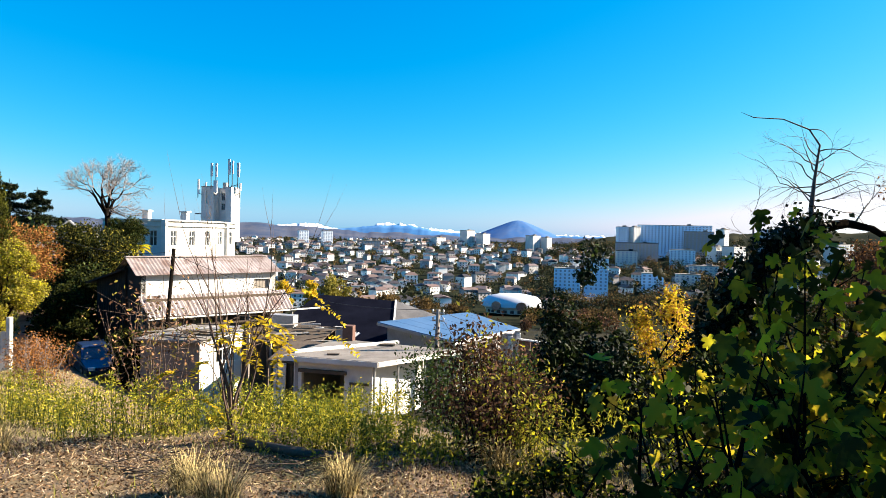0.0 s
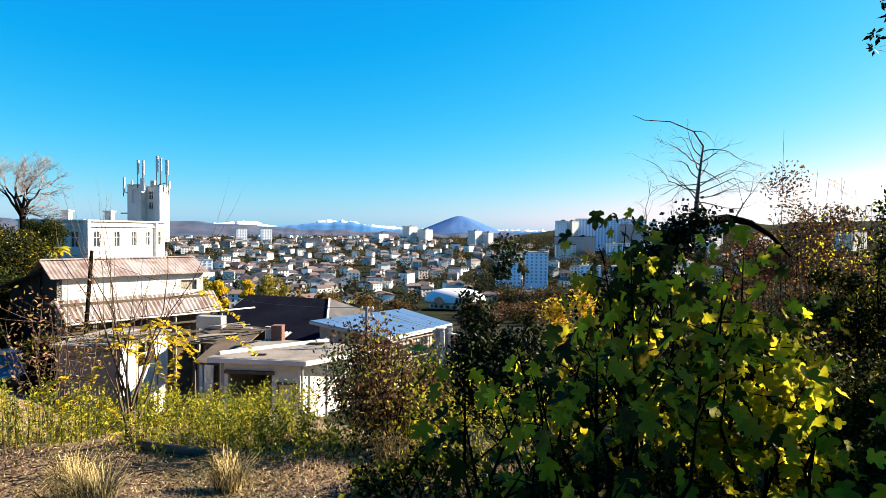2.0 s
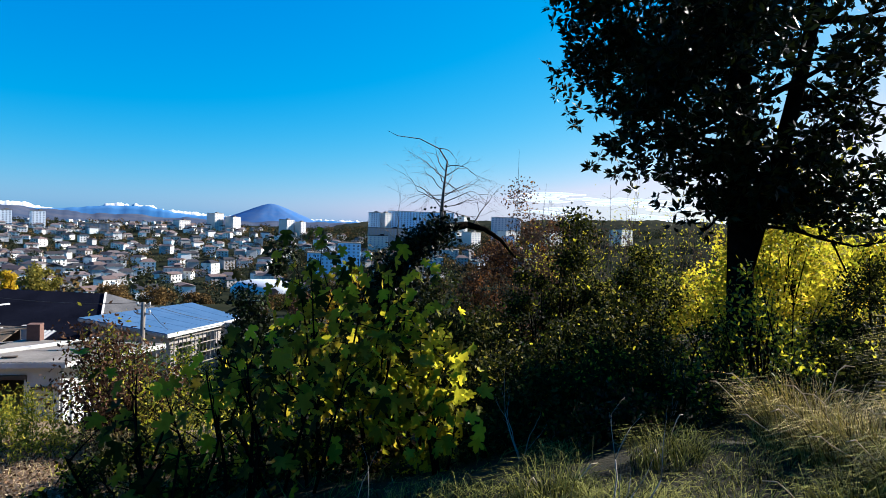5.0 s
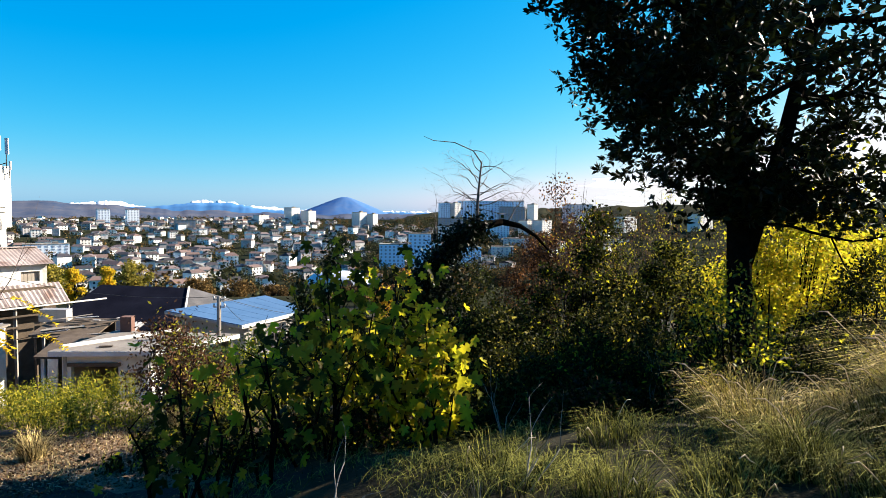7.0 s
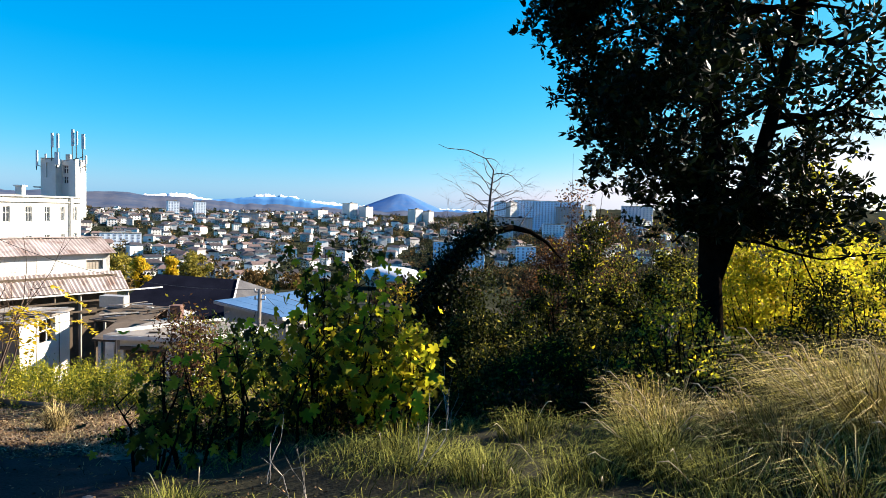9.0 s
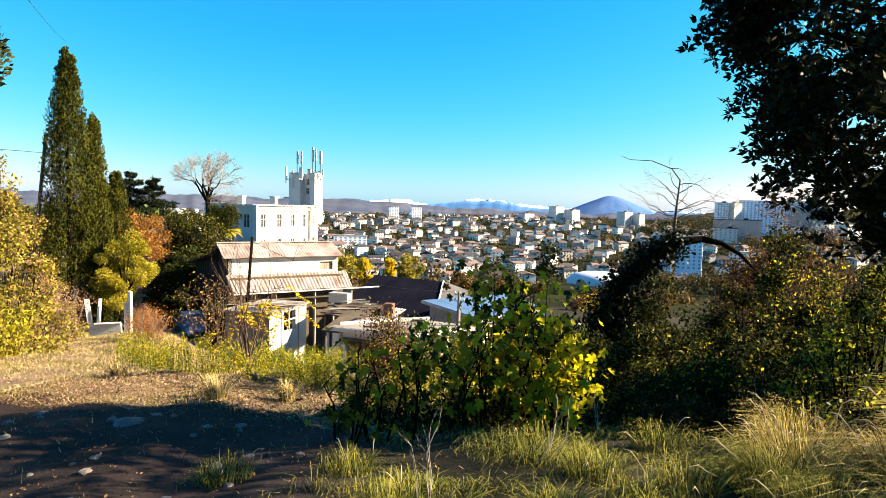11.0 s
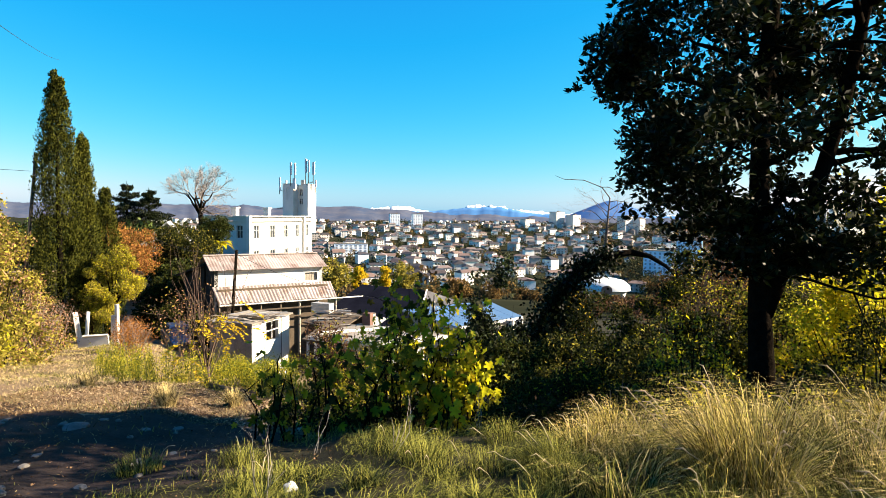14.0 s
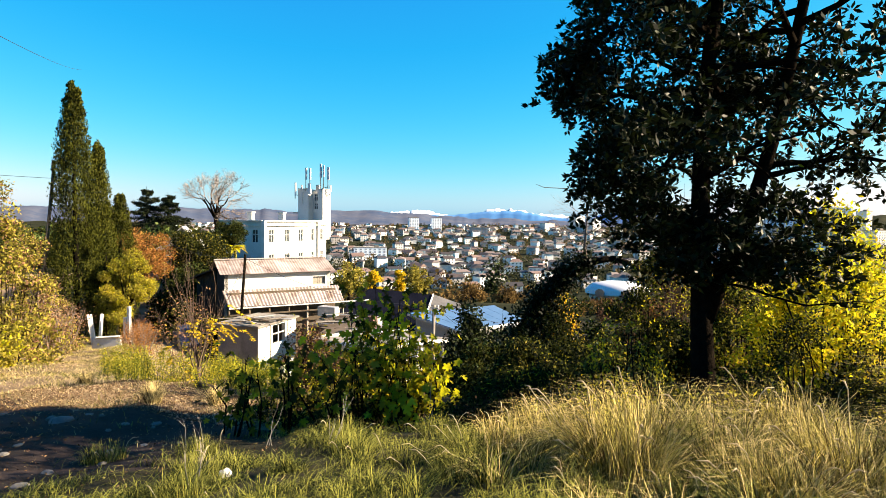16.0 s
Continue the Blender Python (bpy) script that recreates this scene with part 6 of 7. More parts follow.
# dark leaves hold these crowns' shade, olive and green ones the sun
round_tree("garden_tree", "evergreen garden tree behind the shed, tinted as shaded with lit leaves", -30.7, 41.5, -7.2, 0.5, 3.2, 24000, 0.18, leaf_dark, 32, 0.22, 0.9, 54, (leaf_olive, 4500), mid=0.56)
round_tree("garden_tree", "evergreen garden tree behind the shed, tinted as shaded with lit leaves", -27.0, 37.0, -6.8, -1.6, 2.4, 9000, 0.22, leaf_dark, 33, 0.2, 0.9, 30, (leaf_green, 1200), mid=0.46)
round_tree("orange_tree", "garden tree with rusty orange autumn leaves", -32.4, 36.5, -7.0, 0.9, 2.7, 16000, 0.17, leaf_orange, 34, 0.2, 0.9, 44, (leaf_olive, 2000), mid=0.55)
# added dark masses stand in for the deep shade under the garden trees
round_tree("hedge_tree", "dense black-green foliage added to stand in for deep shade", -25.6, 33.0, gz(-25.6, 33) - 0.3, -3.2, 1.9, 9000, 0.2, leaf_dark, 81, 0.15, 1.0, 34, mid=0.46)
round_tree("hedge_tree", "dense black-green foliage added to stand in for deep shade", -23.0, 30.6, gz(-23, 30.6) - 0.3, -4.3, 1.3, 7000, 0.18, leaf_dark, 82, 0.12, 1.0, 30, mid=0.46)
round_tree("hedge_tree", "dense black-green foliage added to stand in for deep shade", -26.8, 36.2, gz(-26.8, 36.2) - 0.3, -2.4, 1.7, 9000, 0.2, leaf_dark, 83, 0.15, 1.0, 34, mid=0.46)
# added to fill a dark gap and keep the sun off the car
round_tree("hedge_tree", "dense black-green foliage added to stand in for deep shade", -18.0, 28.6, gz(-18.0, 28.6) - 0.3, -4.0, 1.25, 12000, 0.13, leaf_dark, 96, 0.1, 1.0, 34, (leaf_rust, 1500), mid=0.46)
round_tree("yellow_bush", "yellow-green rounded bush at the foot of the cypresses", -23.7, 26.8, -6.9, -0.5, 1.65, 18000, 0.12, leaf_olive, 35, 0.1, 1.0, 46, (leaf_lime, 9000), mid=0.52)
thicket("yellow_bush", "tall yellow-green bush at the edge of the clearing", -14.6, 10.5, 2.3, 6.0, 90, 8500, 0.15, leaf_olive, 36, (leaf_lime, 2600), 40, 0.40, low=0.0)
thicket("yellow_bush", "tall yellow-green bush at the edge of the clearing", -17.4, 13.6, 2.9, 8.8, 110, 10500, 0.165, leaf_olive, 37, (leaf_brown, 2200), 50, 0.5, low=0.0)
thicket("yellow_bush", "tall yellow-green bush at the edge of the clearing", -21.6, 18.0, 2.9, 9.6, 120, 11500, 0.165, leaf_olive, 46, (leaf_brown, 4200), 50, 0.5, low=0.0)
shrub("dry_shrub", "dry brown shrub with withered leaves", "bush", -19.4, 17.8, 1.7, 3.4, 44, 3800, 0.10, leaf_brown, 38, False, 0.2, 0.2, pale_bark, 0.02, group="dry shrubs")
shrub("dry_shrub", "dry brown shrub with withered leaves", "bush", -24.2, 22.2, 1.1, 2.4, 30, 2400, 0.09, leaf_rust, 39, False, 0.2, 0.2, pale_bark, 0.02, group="dry shrubs")
shrub("dry_shrub", "feathery red-brown dry shrub", "bush", -17.2, 21.2, 0.9, 1.7, 40, 2600, 0.08, leaf_orange, 45, False, 0.2, 0.16, pale_bark, 0.012, group="dry shrubs")
shrub("dry_shrub", "feathery red-brown dry shrub", "bush", -14.8, 19.0, 0.9, 1.9, 40, 2800, 0.08, leaf_orange, 41, False, 0.2, 0.16, pale_bark, 0.012, group="dry shrubs")


def banana_clump():
    """A clump of long arching leaves on short stems."""
    r = random.Random(17)
    x, y = -31.6, 48.5
    z = gz(x, y)
    root = thing("banana_plant", "banana plant with long yellowing leaves", "plant", (x, y, z))
    top = -1.75 - z
    part("stem", Shape().tube([(0, 0, -0.2), (0.05, 0, top * 0.6), (0, 0, top)], [0.18, 0.14, 0.1], 8).mesh("stem", leaf_olive, True), root)
    for k in range(15):
        a, l, lift = k * 2.399, r.uniform(0.9, 1.5), r.uniform(0.2, 0.9)
        side = Vector((-math.sin(a), math.cos(a), 0))
        v, f = [], []
        for i in range(7):
            u = i / 6
            p = Vector((math.cos(a) * l * u, math.sin(a) * l * u, top - 0.3 + l * (lift * u - 0.75 * u * u)))
            w = 0.26 * math.sin(math.pi * min(1.0, u * 0.9 + 0.08)) + 0.01
            v += [p + side * w + Vector((0, 0, 0.07)), p, p - side * w + Vector((0, 0, 0.07))]
        for i in range(6):
            f += [(3 * i, 3 * i + 1, 3 * i + 4, 3 * i + 3), (3 * i + 1, 3 * i + 2, 3 * i + 5, 3 * i + 4)]
        part("leaf", raw("leaf", [tuple(p) for p in v], f, leaf_lime if k % 3 else leaf_yellow), root)


banana_clump()


def garden_house():
    x, y = -35.5, 45.6
    root = thing("garden_house", "small shaded house with a pale sheet roof behind trees", "house", (x, y, gz(x, y)), turn=38)
    e, top = -2.1 - gz(x, y), 0.1 - gz(x, y)
    part("wall", Shape().prism([(-2.3, -3), (2.3, -3), (2.3, 3), (-2.3, 3)], -1.0, e).mesh("wall", grey_wall), root)
    part("gable", raw("gable", [(-2.3, -3, e), (2.3, -3, e), (0, -3, top - 0.15), (-2.3, -2.8, e), (2.3, -2.8, e), (0, -2.8, top - 0.15)], [(0, 1, 2), (5, 4, 3), (0, 2, 5, 3), (1, 4, 5, 2)], grey_wall), root)
    for s in (-1, 1):
        v = [(2.7 * s, -3.5, e - 0.35), (2.7 * s, 3.5, e - 0.35), (0, 3.5, top), (0, -3.5, top)]
        part("roof", raw("roof", v + [(a, b, c + 0.12) for a, b, c in v], [(0, 1, 2, 3), (4, 5, 6, 7), (0, 1, 5, 4), (1, 2, 6, 5), (3, 0, 4, 7)], tin), root)
    q = part("window", Shape().box((0, 0, 0), (1.0, 0.1, 1.2)).mesh("window", pane_mat), root)
    q.matrix_basis = pose(0.3, -3.0, e - 1.2)


garden_house()


def cedar(x, y, base, top, width, seed, label):
    r, rn = random.Random(seed), np.random.default_rng(seed)
    root = thing("cedar", label, "tree", (x, y, base), "cedars")
    h = top - base
    s, at = Shape(), []
    s.tube([(0, 0, -0.3), (0, 0, h * 0.6), (0, 0, h)], [0.3, 0.16, 0.03], 8)
    for k in range(56):
        t = 0.28 + 0.71 * (int(k / 7) + r.uniform(-0.42, 0.42)) / 8
        a = k * 2.4
        l = width / 2 * (1.05 - t) * 1.5 * r.uniform(0.55, 1.15)
        p = Vector((0, 0, h * t))
        q = p + Vector((math.cos(a) * l, math.sin(a) * l, r.uniform(-0.30, 0.14) * l))
        s.tube([p, p.lerp(q, 0.5) + Vector((0, 0, 0.06 * l)), q], [0.06, 0.04, 0.01], 5)
        for j in range(230):
            u = r.uniform(0.25, 1.0)
            w = 0.28 * l * (1.1 - u)
            c = p.lerp(q, u)
            at.append((c.x + r.gauss(0, w), c.y + r.gauss(0, w), c.z + r.gauss(0.0, 0.10)))
    part("trunk", s.mesh("trunk", bark, True), root)
    part("needles", leaf_mesh("needles", np.array(at), 0.34, leaf_evergreen, 0.4, 0.25, r=rn), root)


cedar(-69.6, 76.0, -5.5, 6.0, 9.5, 4, "dark tiered cedar on the skyline")
cedar(-66.2, 77.0, -5.5, 5.0, 10.5, 5, "dark tiered cedar on the skyline")


def overhanging_tree():
    x, y = -9.2, 5.0
    z = gz(x, y)
    rn = np.random.default_rng(77)
    root = thing("juniper_tree", "dense dark juniper with a rounded overhanging crown", "tree", (x, y, z))
    part("trunk", Shape().tube([(0, 0, -0.2), (-0.1, 0, 2.5), (0.1, 0, 5.5), (0.1, 0, 9)], [0.25, 0.2, 0.15, 0.05], 10).mesh("trunk", bark, True), root)
    n = 30000
    t, a = rn.uniform(0, 1, n), rn.uniform(0, 2 * np.pi, n)
    lump = np.array([noise.noise((math.cos(q) * 1.8, math.sin(q) * 1.8, u * 5 + 3)) for q, u in zip(a, t)])
    rad = 2.1 * np.sqrt(np.clip(np.minimum(t * 4.5, 1.35 * (1.03 - t)), 0.02, 1)) * (0.95 + 0.3 * lump) * np.where(rn.random(n) < 0.8, rn.uniform(0.88, 1.03, n), rn.uniform(0.3, 0.9, n))
    at = np.stack([rad * np.cos(a) + 0.45, rad * np.sin(a), (1.35 - z) + t * 8.3], 1)
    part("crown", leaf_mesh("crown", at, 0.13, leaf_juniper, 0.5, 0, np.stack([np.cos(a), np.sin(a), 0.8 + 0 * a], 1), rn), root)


overhanging_tree()

# ---- grass, weeds and litter ----


def patch(n, x0, x1, y0, y1, keep=None, seed=0):
    r = np.random.default_rng(seed)
    x, y = r.uniform(x0, x1, n), r.uniform(y0, y1, n)
    if keep is not None:
        k = r.random(n) < keep(x, y)
        x, y = x[k], y[k]
    return np.stack([x, y, ground_height(x, y) - 0.01], 1)


def noise_at(x, y, s, seed):
    return np.array([noise.noise((a * s, b * s, seed)) for a, b in zip(x, y)])


def meadow(x, y):
    edge = smooth(1.4, 3.2, x + 1.2 * noise_at(x, y, 0.5, 9) + 0.25 * np.maximum(y - 4.5, 0))
    bare = 1 - 0.7 * (1 - smooth(3.2, 4.2, x + 0.5 * noise_at(x, y, 0.9, 6))) * smooth(1.3, 2.2, y)
    rank = bare * (1 - 0.85 * smooth(5.8, 6.8, x) * smooth(0.6, 1.6, y))
    return np.clip(0.42 + 2.4 * noise_at(x, y, 1.2, 2), 0.03, 1) * (0.02 + 0.96 * edge) * rank


g = patch(150000, -2, 12.5, -1.6, 8.5, meadow, 1)
me, _ = blade_mesh("grass", g, 0.19 * np.clip(0.7 + 1.5 * noise_at(g[:, 0], g[:, 1], 1.3, 4), 0.2, 1.8), grass_green, 0.0055, 2.1, np.random.default_rng(1))
tagged(new("grass", me), "short green grass on the slope", "grass", kind="stuff")
g = patch(42000, 2.6, 12.5, -6.0, -1.6, lambda x, y: np.clip(0.42 + 2.4 * noise_at(x, y, 1.2, 2), 0.03, 1), 21)
me, _ = blade_mesh("grass", g, 0.14, grass_green, 0.006, 2.1, np.random.default_rng(21))
tagged(new("grass", me), "short green grass on the slope", "grass", kind="stuff")


def clearing(x, y):
    return np.clip(0.55 + 0.9 * noise_at(x, y, 0.35, 5), 0.04, 1) * (0.02 + 0.98 * smooth(5.3, 6.5, y + 0.9 * noise_at(x, y, 0.6, 3)))


g = patch(140000, -26, 2.5, 2.5, 25, clearing, 2)
near = g[:, 1] < 11
for q, w, h, sd in ((g[near], 0.008, 0.075, 2), (g[~near], 0.014, 0.085, 12)):
    tagged(new("turf", short_blades("turf", q, h, turf_mat, w, 0.9, np.random.default_rng(sd))), "short yellow-green turf in the sunny clearing", "grass", kind="stuff")
g = patch(60000, -22, 3, 4, 24, lambda x, y: np.clip(0.1 + 1.3 * noise_at(x, y, 0.5, 8), 0.0, 0.9), 3)
tagged(new("grass", short_blades("grass", g, 0.12, grass_green, 0.014, 0.8, np.random.default_rng(3))), "patchy green grass in the clearing", "grass", kind="stuff")


def tuft(x, y, n, height, spread, mat, seed, label, heads=0, name="grass_tuft", width=0.005, lean=1.0, wind=0.35):
    r = np.random.default_rng(seed)
    root = thing(name, label, "grass", (x, y, gz(x, y)), "grass tufts")
    a, q = r.uniform(0, 2 * np.pi, n), np.sqrt(r.random(n)) * spread
    g = np.stack([q * np.cos(a), q * np.sin(a), -0.02 + 0 * q], 1)
    g[:, 2] = ground_height(g[:, 0] + x, g[:, 1] + y) - gz(x, y) - 0.02
    fan = a + r.normal(0, 0.9, n)
    fan = np.where(r.random(n) < wind, r.normal(2.7, 0.5, n), fan)
    me, tip = blade_mesh("blades", g, height * (1.1 - 0.5 * (q / spread) ** 2), mat, width, lean, r, fan)
    part("tussock", me, root)
    if height > 0.4:
        k = r.choice(n, min(330, n // 3), replace=False)
        me, _ = blade_mesh("stalks", g[k], height * 1.1, grass_dry, 0.0055, lean * 0.95, r, fan[k])
        part("dry_blade_tuft", me, root, "bleached dry blades")
    if heads:
        for k in r.choice(n, heads, replace=False):
            f, t = g[k], tip[k]
            out = Vector((t[0] - f[0], t[1] - f[1], 0)) * 0.5
            hd = min(0.4, height) * (0.24 + 0.2 * r.random())
            top = Vector(t) + Vector((0, 0, 0.16 * height))
            stalk = [Vector(f), Vector(f).lerp(top, 0.55) + Vector((0, 0, 0.06 * height)), top, top + out.normalized() * hd * 0.45 + Vector((0, 0, hd * 0.35)), top + out.normalized() * hd + Vector((0, 0, hd * 0.3))]
            plume = Shape().tube(stalk, [0.0015, 0.0015, 0.004, 0.008 * min(1.0, 1.6 * height), 0.002], 6)
            part("seed_head", plume.mesh("seed_head", seed_mat, True), root, "pale feathery seed head")
    return root


TUFTS = ((6.55, 2.9), (6.3, 2.1), (6.9, 3.6), (7.3, 2.6), (8.1, 2.9), (8.8, 2.2), (9.4, 3.0), (10.2, 2.3), (10.0, 3.8), (10.9, 3.0), (11.5, 4.2), (11.0, 1.6), (7.8, 1.9), (8.4, 1.3), (9.1, 1.3), (8.5, 3.4), (9.7, 1.9), (10.4, 3.2), (7.7, 3.2), (8.6, 2.8))
rt = random.Random(13)
for k, (x, y) in enumerate(TUFTS):
    tall = rt.uniform(0.45, 1.0) * (0.7 if x < 6.8 or y < 1.6 else 1.0)
    kind_mat = (grass_tall, grass_green, grass_tall, grass_green)[k % 4]
    tuft(x + rt.uniform(-0.15, 0.15), y + rt.uniform(-0.15, 0.15), 1450, tall, rt.uniform(0.26, 0.42), kind_mat, 200 + k, "tall green tuft of grass with seed heads" if k % 4 == 3 else "tall tuft of dry straw grass with feathery seed heads", 8, width=0.0042, lean=rt.uniform(0.8, 1.3), wind=rt.uniform(0.2, 0.6))
for k, (x, y) in enumerate(((3.85, 0.6), (3.3, 1.5), (4.9, 2.2), (2.4, 2.6), (5.6, 2.1), (1.2, 2.2), (5.5, 3.6), (6.4, 1.5), (7.6, 1.2), (4.3, 3.2))):
    tuft(x, y, 420, 0.32, 0.28, grass_green, 240 + k, "green tuft of long-bladed grass", 2)
rt = random.Random(31)
for k in range(130):
    x, y = rt.uniform(3.0, 11.5), rt.uniform(-0.9, 3.9)
    if x < 4.4 and y > 2.2:
        continue
    straw = x > 6.6 and k % 2
    tuft(x, y, 120, rt.uniform(0.24, 0.48) * (0.55 if x < 6.2 else 1.0), 0.16, grass_dry if straw else grass_green, 400 + k, "arching tuft of bleached grass" if straw else "arching tuft of green grass", 0, width=0.0062, lean=1.5, wind=0.3)
for k, (x, y) in enumerate(((-1.9, 6.3), (-2.6, 7.0), (-5.0, 10.5), (-6.4, 8.6), (-1.0, 7.2), (0.6, 8.4))):
    tuft(x, y, 420, 0.45, 0.16, grass_dry, 260 + k, "upright tuft of dry blond grass", 0)


def weeds(x, y, rad, n, h, seed, mat=leaf_weed, label="stand of leafy yellow-green weeds"):
    """Upright leafy stems in one stand."""
    r, rn = random.Random(seed), np.random.default_rng(seed)
    root = thing("weed_stand", label, "weeds", (x, y, gz(x, y)), "weed stands")
    s, pts = Shape(), []
    for k in range(n):
        a, q = r.uniform(0, 6.3), math.sqrt(r.random()) * rad
        px, py = q * math.cos(a), q * math.sin(a)
        b = Vector((px, py, gz(x + px, y + py) - gz(x, y) - 0.05))
        hh = h * r.uniform(0.55, 1.1)
        t = b + Vector((r.gauss(0, 0.08), r.gauss(0, 0.08), hh))
        s.tube([b, b.lerp(t, 0.5), t], [0.006, 0.005, 0.002], 4)
        pts += [b.lerp(t, v) for v in (0.06, 0.16, 0.28, 0.4, 0.52, 0.64, 0.76, 0.86, 0.94, 1.0)]
    part("stalk_tangle", s.mesh("stalk_tangle", leaf_green), root)
    part("foliage", leaf_mesh("foliage", around(pts, n * 60, 0.05, rn), 0.068, mat, 0.32, -0.5, r=rn), root)


WEEDS = ((-5.3, 9.9, 1.0, 60, 0.95), (-4.5, 11.2, 0.9, 44, 0.85), (-8.0, 11.6, 0.8, 40, 0.85), (-9.4, 12.8, 0.8, 36, 0.8), (-2.5, 9.6, 0.9, 52, 0.55), (-1.5, 9.2, 0.8, 44, 0.5), (-3.4, 11.6, 1.0, 50, 0.65), (-2.0, 11.4, 1.0, 50, 0.6), (-0.6, 8.6, 0.7, 34, 0.5), (0.5, 9.4, 0.7, 34, 0.55), (-10.8, 14.4, 1.0, 44, 0.9), (-6.4, 13.5, 1.0, 44, 0.9), (-13.2, 16.6, 1.0, 40, 0.9), (1.4, 8.8, 0.7, 34, 0.9))
for k, w in enumerate(WEEDS):
    weeds(*w, 300 + k)


def litter(name, n, box, size, mat, seed, label, cat="leaves", aspect=0.6):
    g = patch(n, *box, None, seed)
    r = np.random.default_rng(seed)
    ways = r.normal(size=(len(g), 3))
    ways[:, 2] = 0.1
    g[:, 2] += 0.02
    tagged(new(name, leaf_mesh(name, g, size, mat, aspect, 0.0, ways, r)), label, cat, kind="stuff")


litter("straw_litter", 13000, (-7, 1, 5.6, 9.5), 0.06, pale_straw, 17, "pale straw and dry stems on the soil", "straw", 0.13)
litter("leaf_litter", 24000, (-7, 1.2, 5.4, 9.5), 0.038, litter_mat, 18, "brown chips and fallen leaves on bare soil")
litter("leaf_litter", 3500, (-9, 4, 0, 9), 0.04, litter_mat, 5, "brown fallen leaves on bare soil")
litter("leaf_litter", 7000, (-24, -5, 6, 24), 0.06, litter_mat, 6, "brown fallen leaves on bare soil")
litter("straw_litter", 14000, (-24, -4, 7, 24), 0.11, pale_straw, 8, "pale flattened straw in the sunny clearing", "straw", 0.16)
litter("straw_litter", 4000, (-8, 9, 0, 12), 0.07, grass_dry, 7, "broken straw lying on the ground", "straw", 0.06)


def rock(x, y, w, h, seed, mat, label, name="rock"):
    r = random.Random(seed)
    bm = bmesh.new()
    bmesh.ops.create_icosphere(bm, subdivisions=2, radius=0.5)
    for v in bm.verts:
        k = 1 + 0.35 * noise.noise(v.co * 2.3 + Vector((seed, 0, 0)))
        v.co = Vector((v.co.x * w * k, v.co.y * w * k * 0.8, v.co.z * h * k))
    me = bpy.data.meshes.new(name)
    bm.to_mesh(me)
    bm.free()
    me.materials.append(mat)
    ob = new(name, me)
    ob.matrix_basis = pose(x, y, gz(x, y) + h * 0.18, 0, 0, r.uniform(0, 180))
    return tagged(ob, label, "rock", "rocks")


rock(-1.7, 3.95, 0.42, 0.14, 1, stone_mat, "flat pale stone on the dirt path")
rock(-2.1, 4.1, 0.2, 0.14, 2, stone_mat, "small pale stone on the dirt path")
rock(3.75, 1.44, 0.14, 0.14, 3, rubble_mat, "pale broken stone in the grass")
rock(1.29, 6.0, 0.13, 0.17, 4, rubble_mat, "white chunk of rubble in the shade")
rock(0.6, 0.9, 0.2, 0.08, 5, stone_mat, "stone half buried beside the path")
rock(-0.4, 0.6, 0.24, 0.08, 6, stone_mat, "stone half buried beside the path")
for k in range(30):
    rr = random.Random(900 + k)
    rock(rr.uniform(-4.5, 1.5), rr.uniform(0.4, 5.0), rr.uniform(0.06, 0.2), rr.uniform(0.03, 0.08), 20 + k, stone_mat, "small grey stone on the dirt path")
ob = new("log", Shape().tube([(-3.0, 9.0, gz(-3, 9) + 0.06), (-2.2, 8.75, gz(-2.2, 8.75) + 0.08), (-1.3, 8.5, gz(-1.3, 8.5) + 0.05)], [0.06, 0.065, 0.05], 9).mesh("log", dark_wood, True))
tagged(ob, "thin weathered log lying in the weeds", "log")


def brush_pile(x, y, seed):
    r = random.Random(seed)
    root = thing("brush_pile", "heap of cut dry sticks lying on the litter", "branches", (x, y, gz(x, y)), "brush piles")
    for k in range(24):
        a, l = r.uniform(-0.5, 0.5) + (math.pi if k % 2 else 0), r.uniform(0.3, 0.75)
        u, v = r.gauss(0, 0.5), r.gauss(0, 0.28)
        h = 0.02 + 0.16 * r.random() * math.exp(-u * u - v * v)
        e = (u + l * math.cos(a), v + l * math.sin(a))
        line = [(u, v, gz(x + u, y + v) - gz(x, y) + h), (u * 0.5 + e[0] * 0.5, v * 0.5 + e[1] * 0.5 + r.gauss(0, 0.04), gz(x + u, y + v) - gz(x, y) + h + 0.03), (*e, gz(x + e[0], y + e[1]) - gz(x, y) + 0.02)]
        part("stick", Shape().tube(line, [0.007, 0.006, 0.003], 5).mesh("stick", dark_wood, True), root)


brush_pile(-3.4, 7.9, 1)
brush_pile(-2.0, 8.0, 2)


def dead_weed(x, y, h, seed):
    r = random.Random(seed)
    root = thing("dead_weed", "pale dry branching weed stalk", "weed", (x, y, gz(x, y)), "dead weeds")
    s, tips = Shape(), []
    for k in range(3):
        grow(s, (r.gauss(0, 0.03), r.gauss(0, 0.03), -0.03), (r.gauss(0, 0.35), r.gauss(0, 0.35), 1), h * r.uniform(0.4, 0.6), 0.007, 2, r, tips, 0.35, 0.2, (1, 3), 0.6, 4, 0.1, 4)
    part("stalk_tangle", s.mesh("stalk_tangle", pale_wood, True), root)


for k, (x, y, h) in enumerate(((3.8, 0.9, 0.8), (3.1, 3.2, 0.9), (4.9, 5.0, 0.9), (4.4, 2.6, 0.7), (6.8, 5.3, 0.9))):
    dead_weed(x, y, h, 500 + k)

# ---- town on the far slope ----


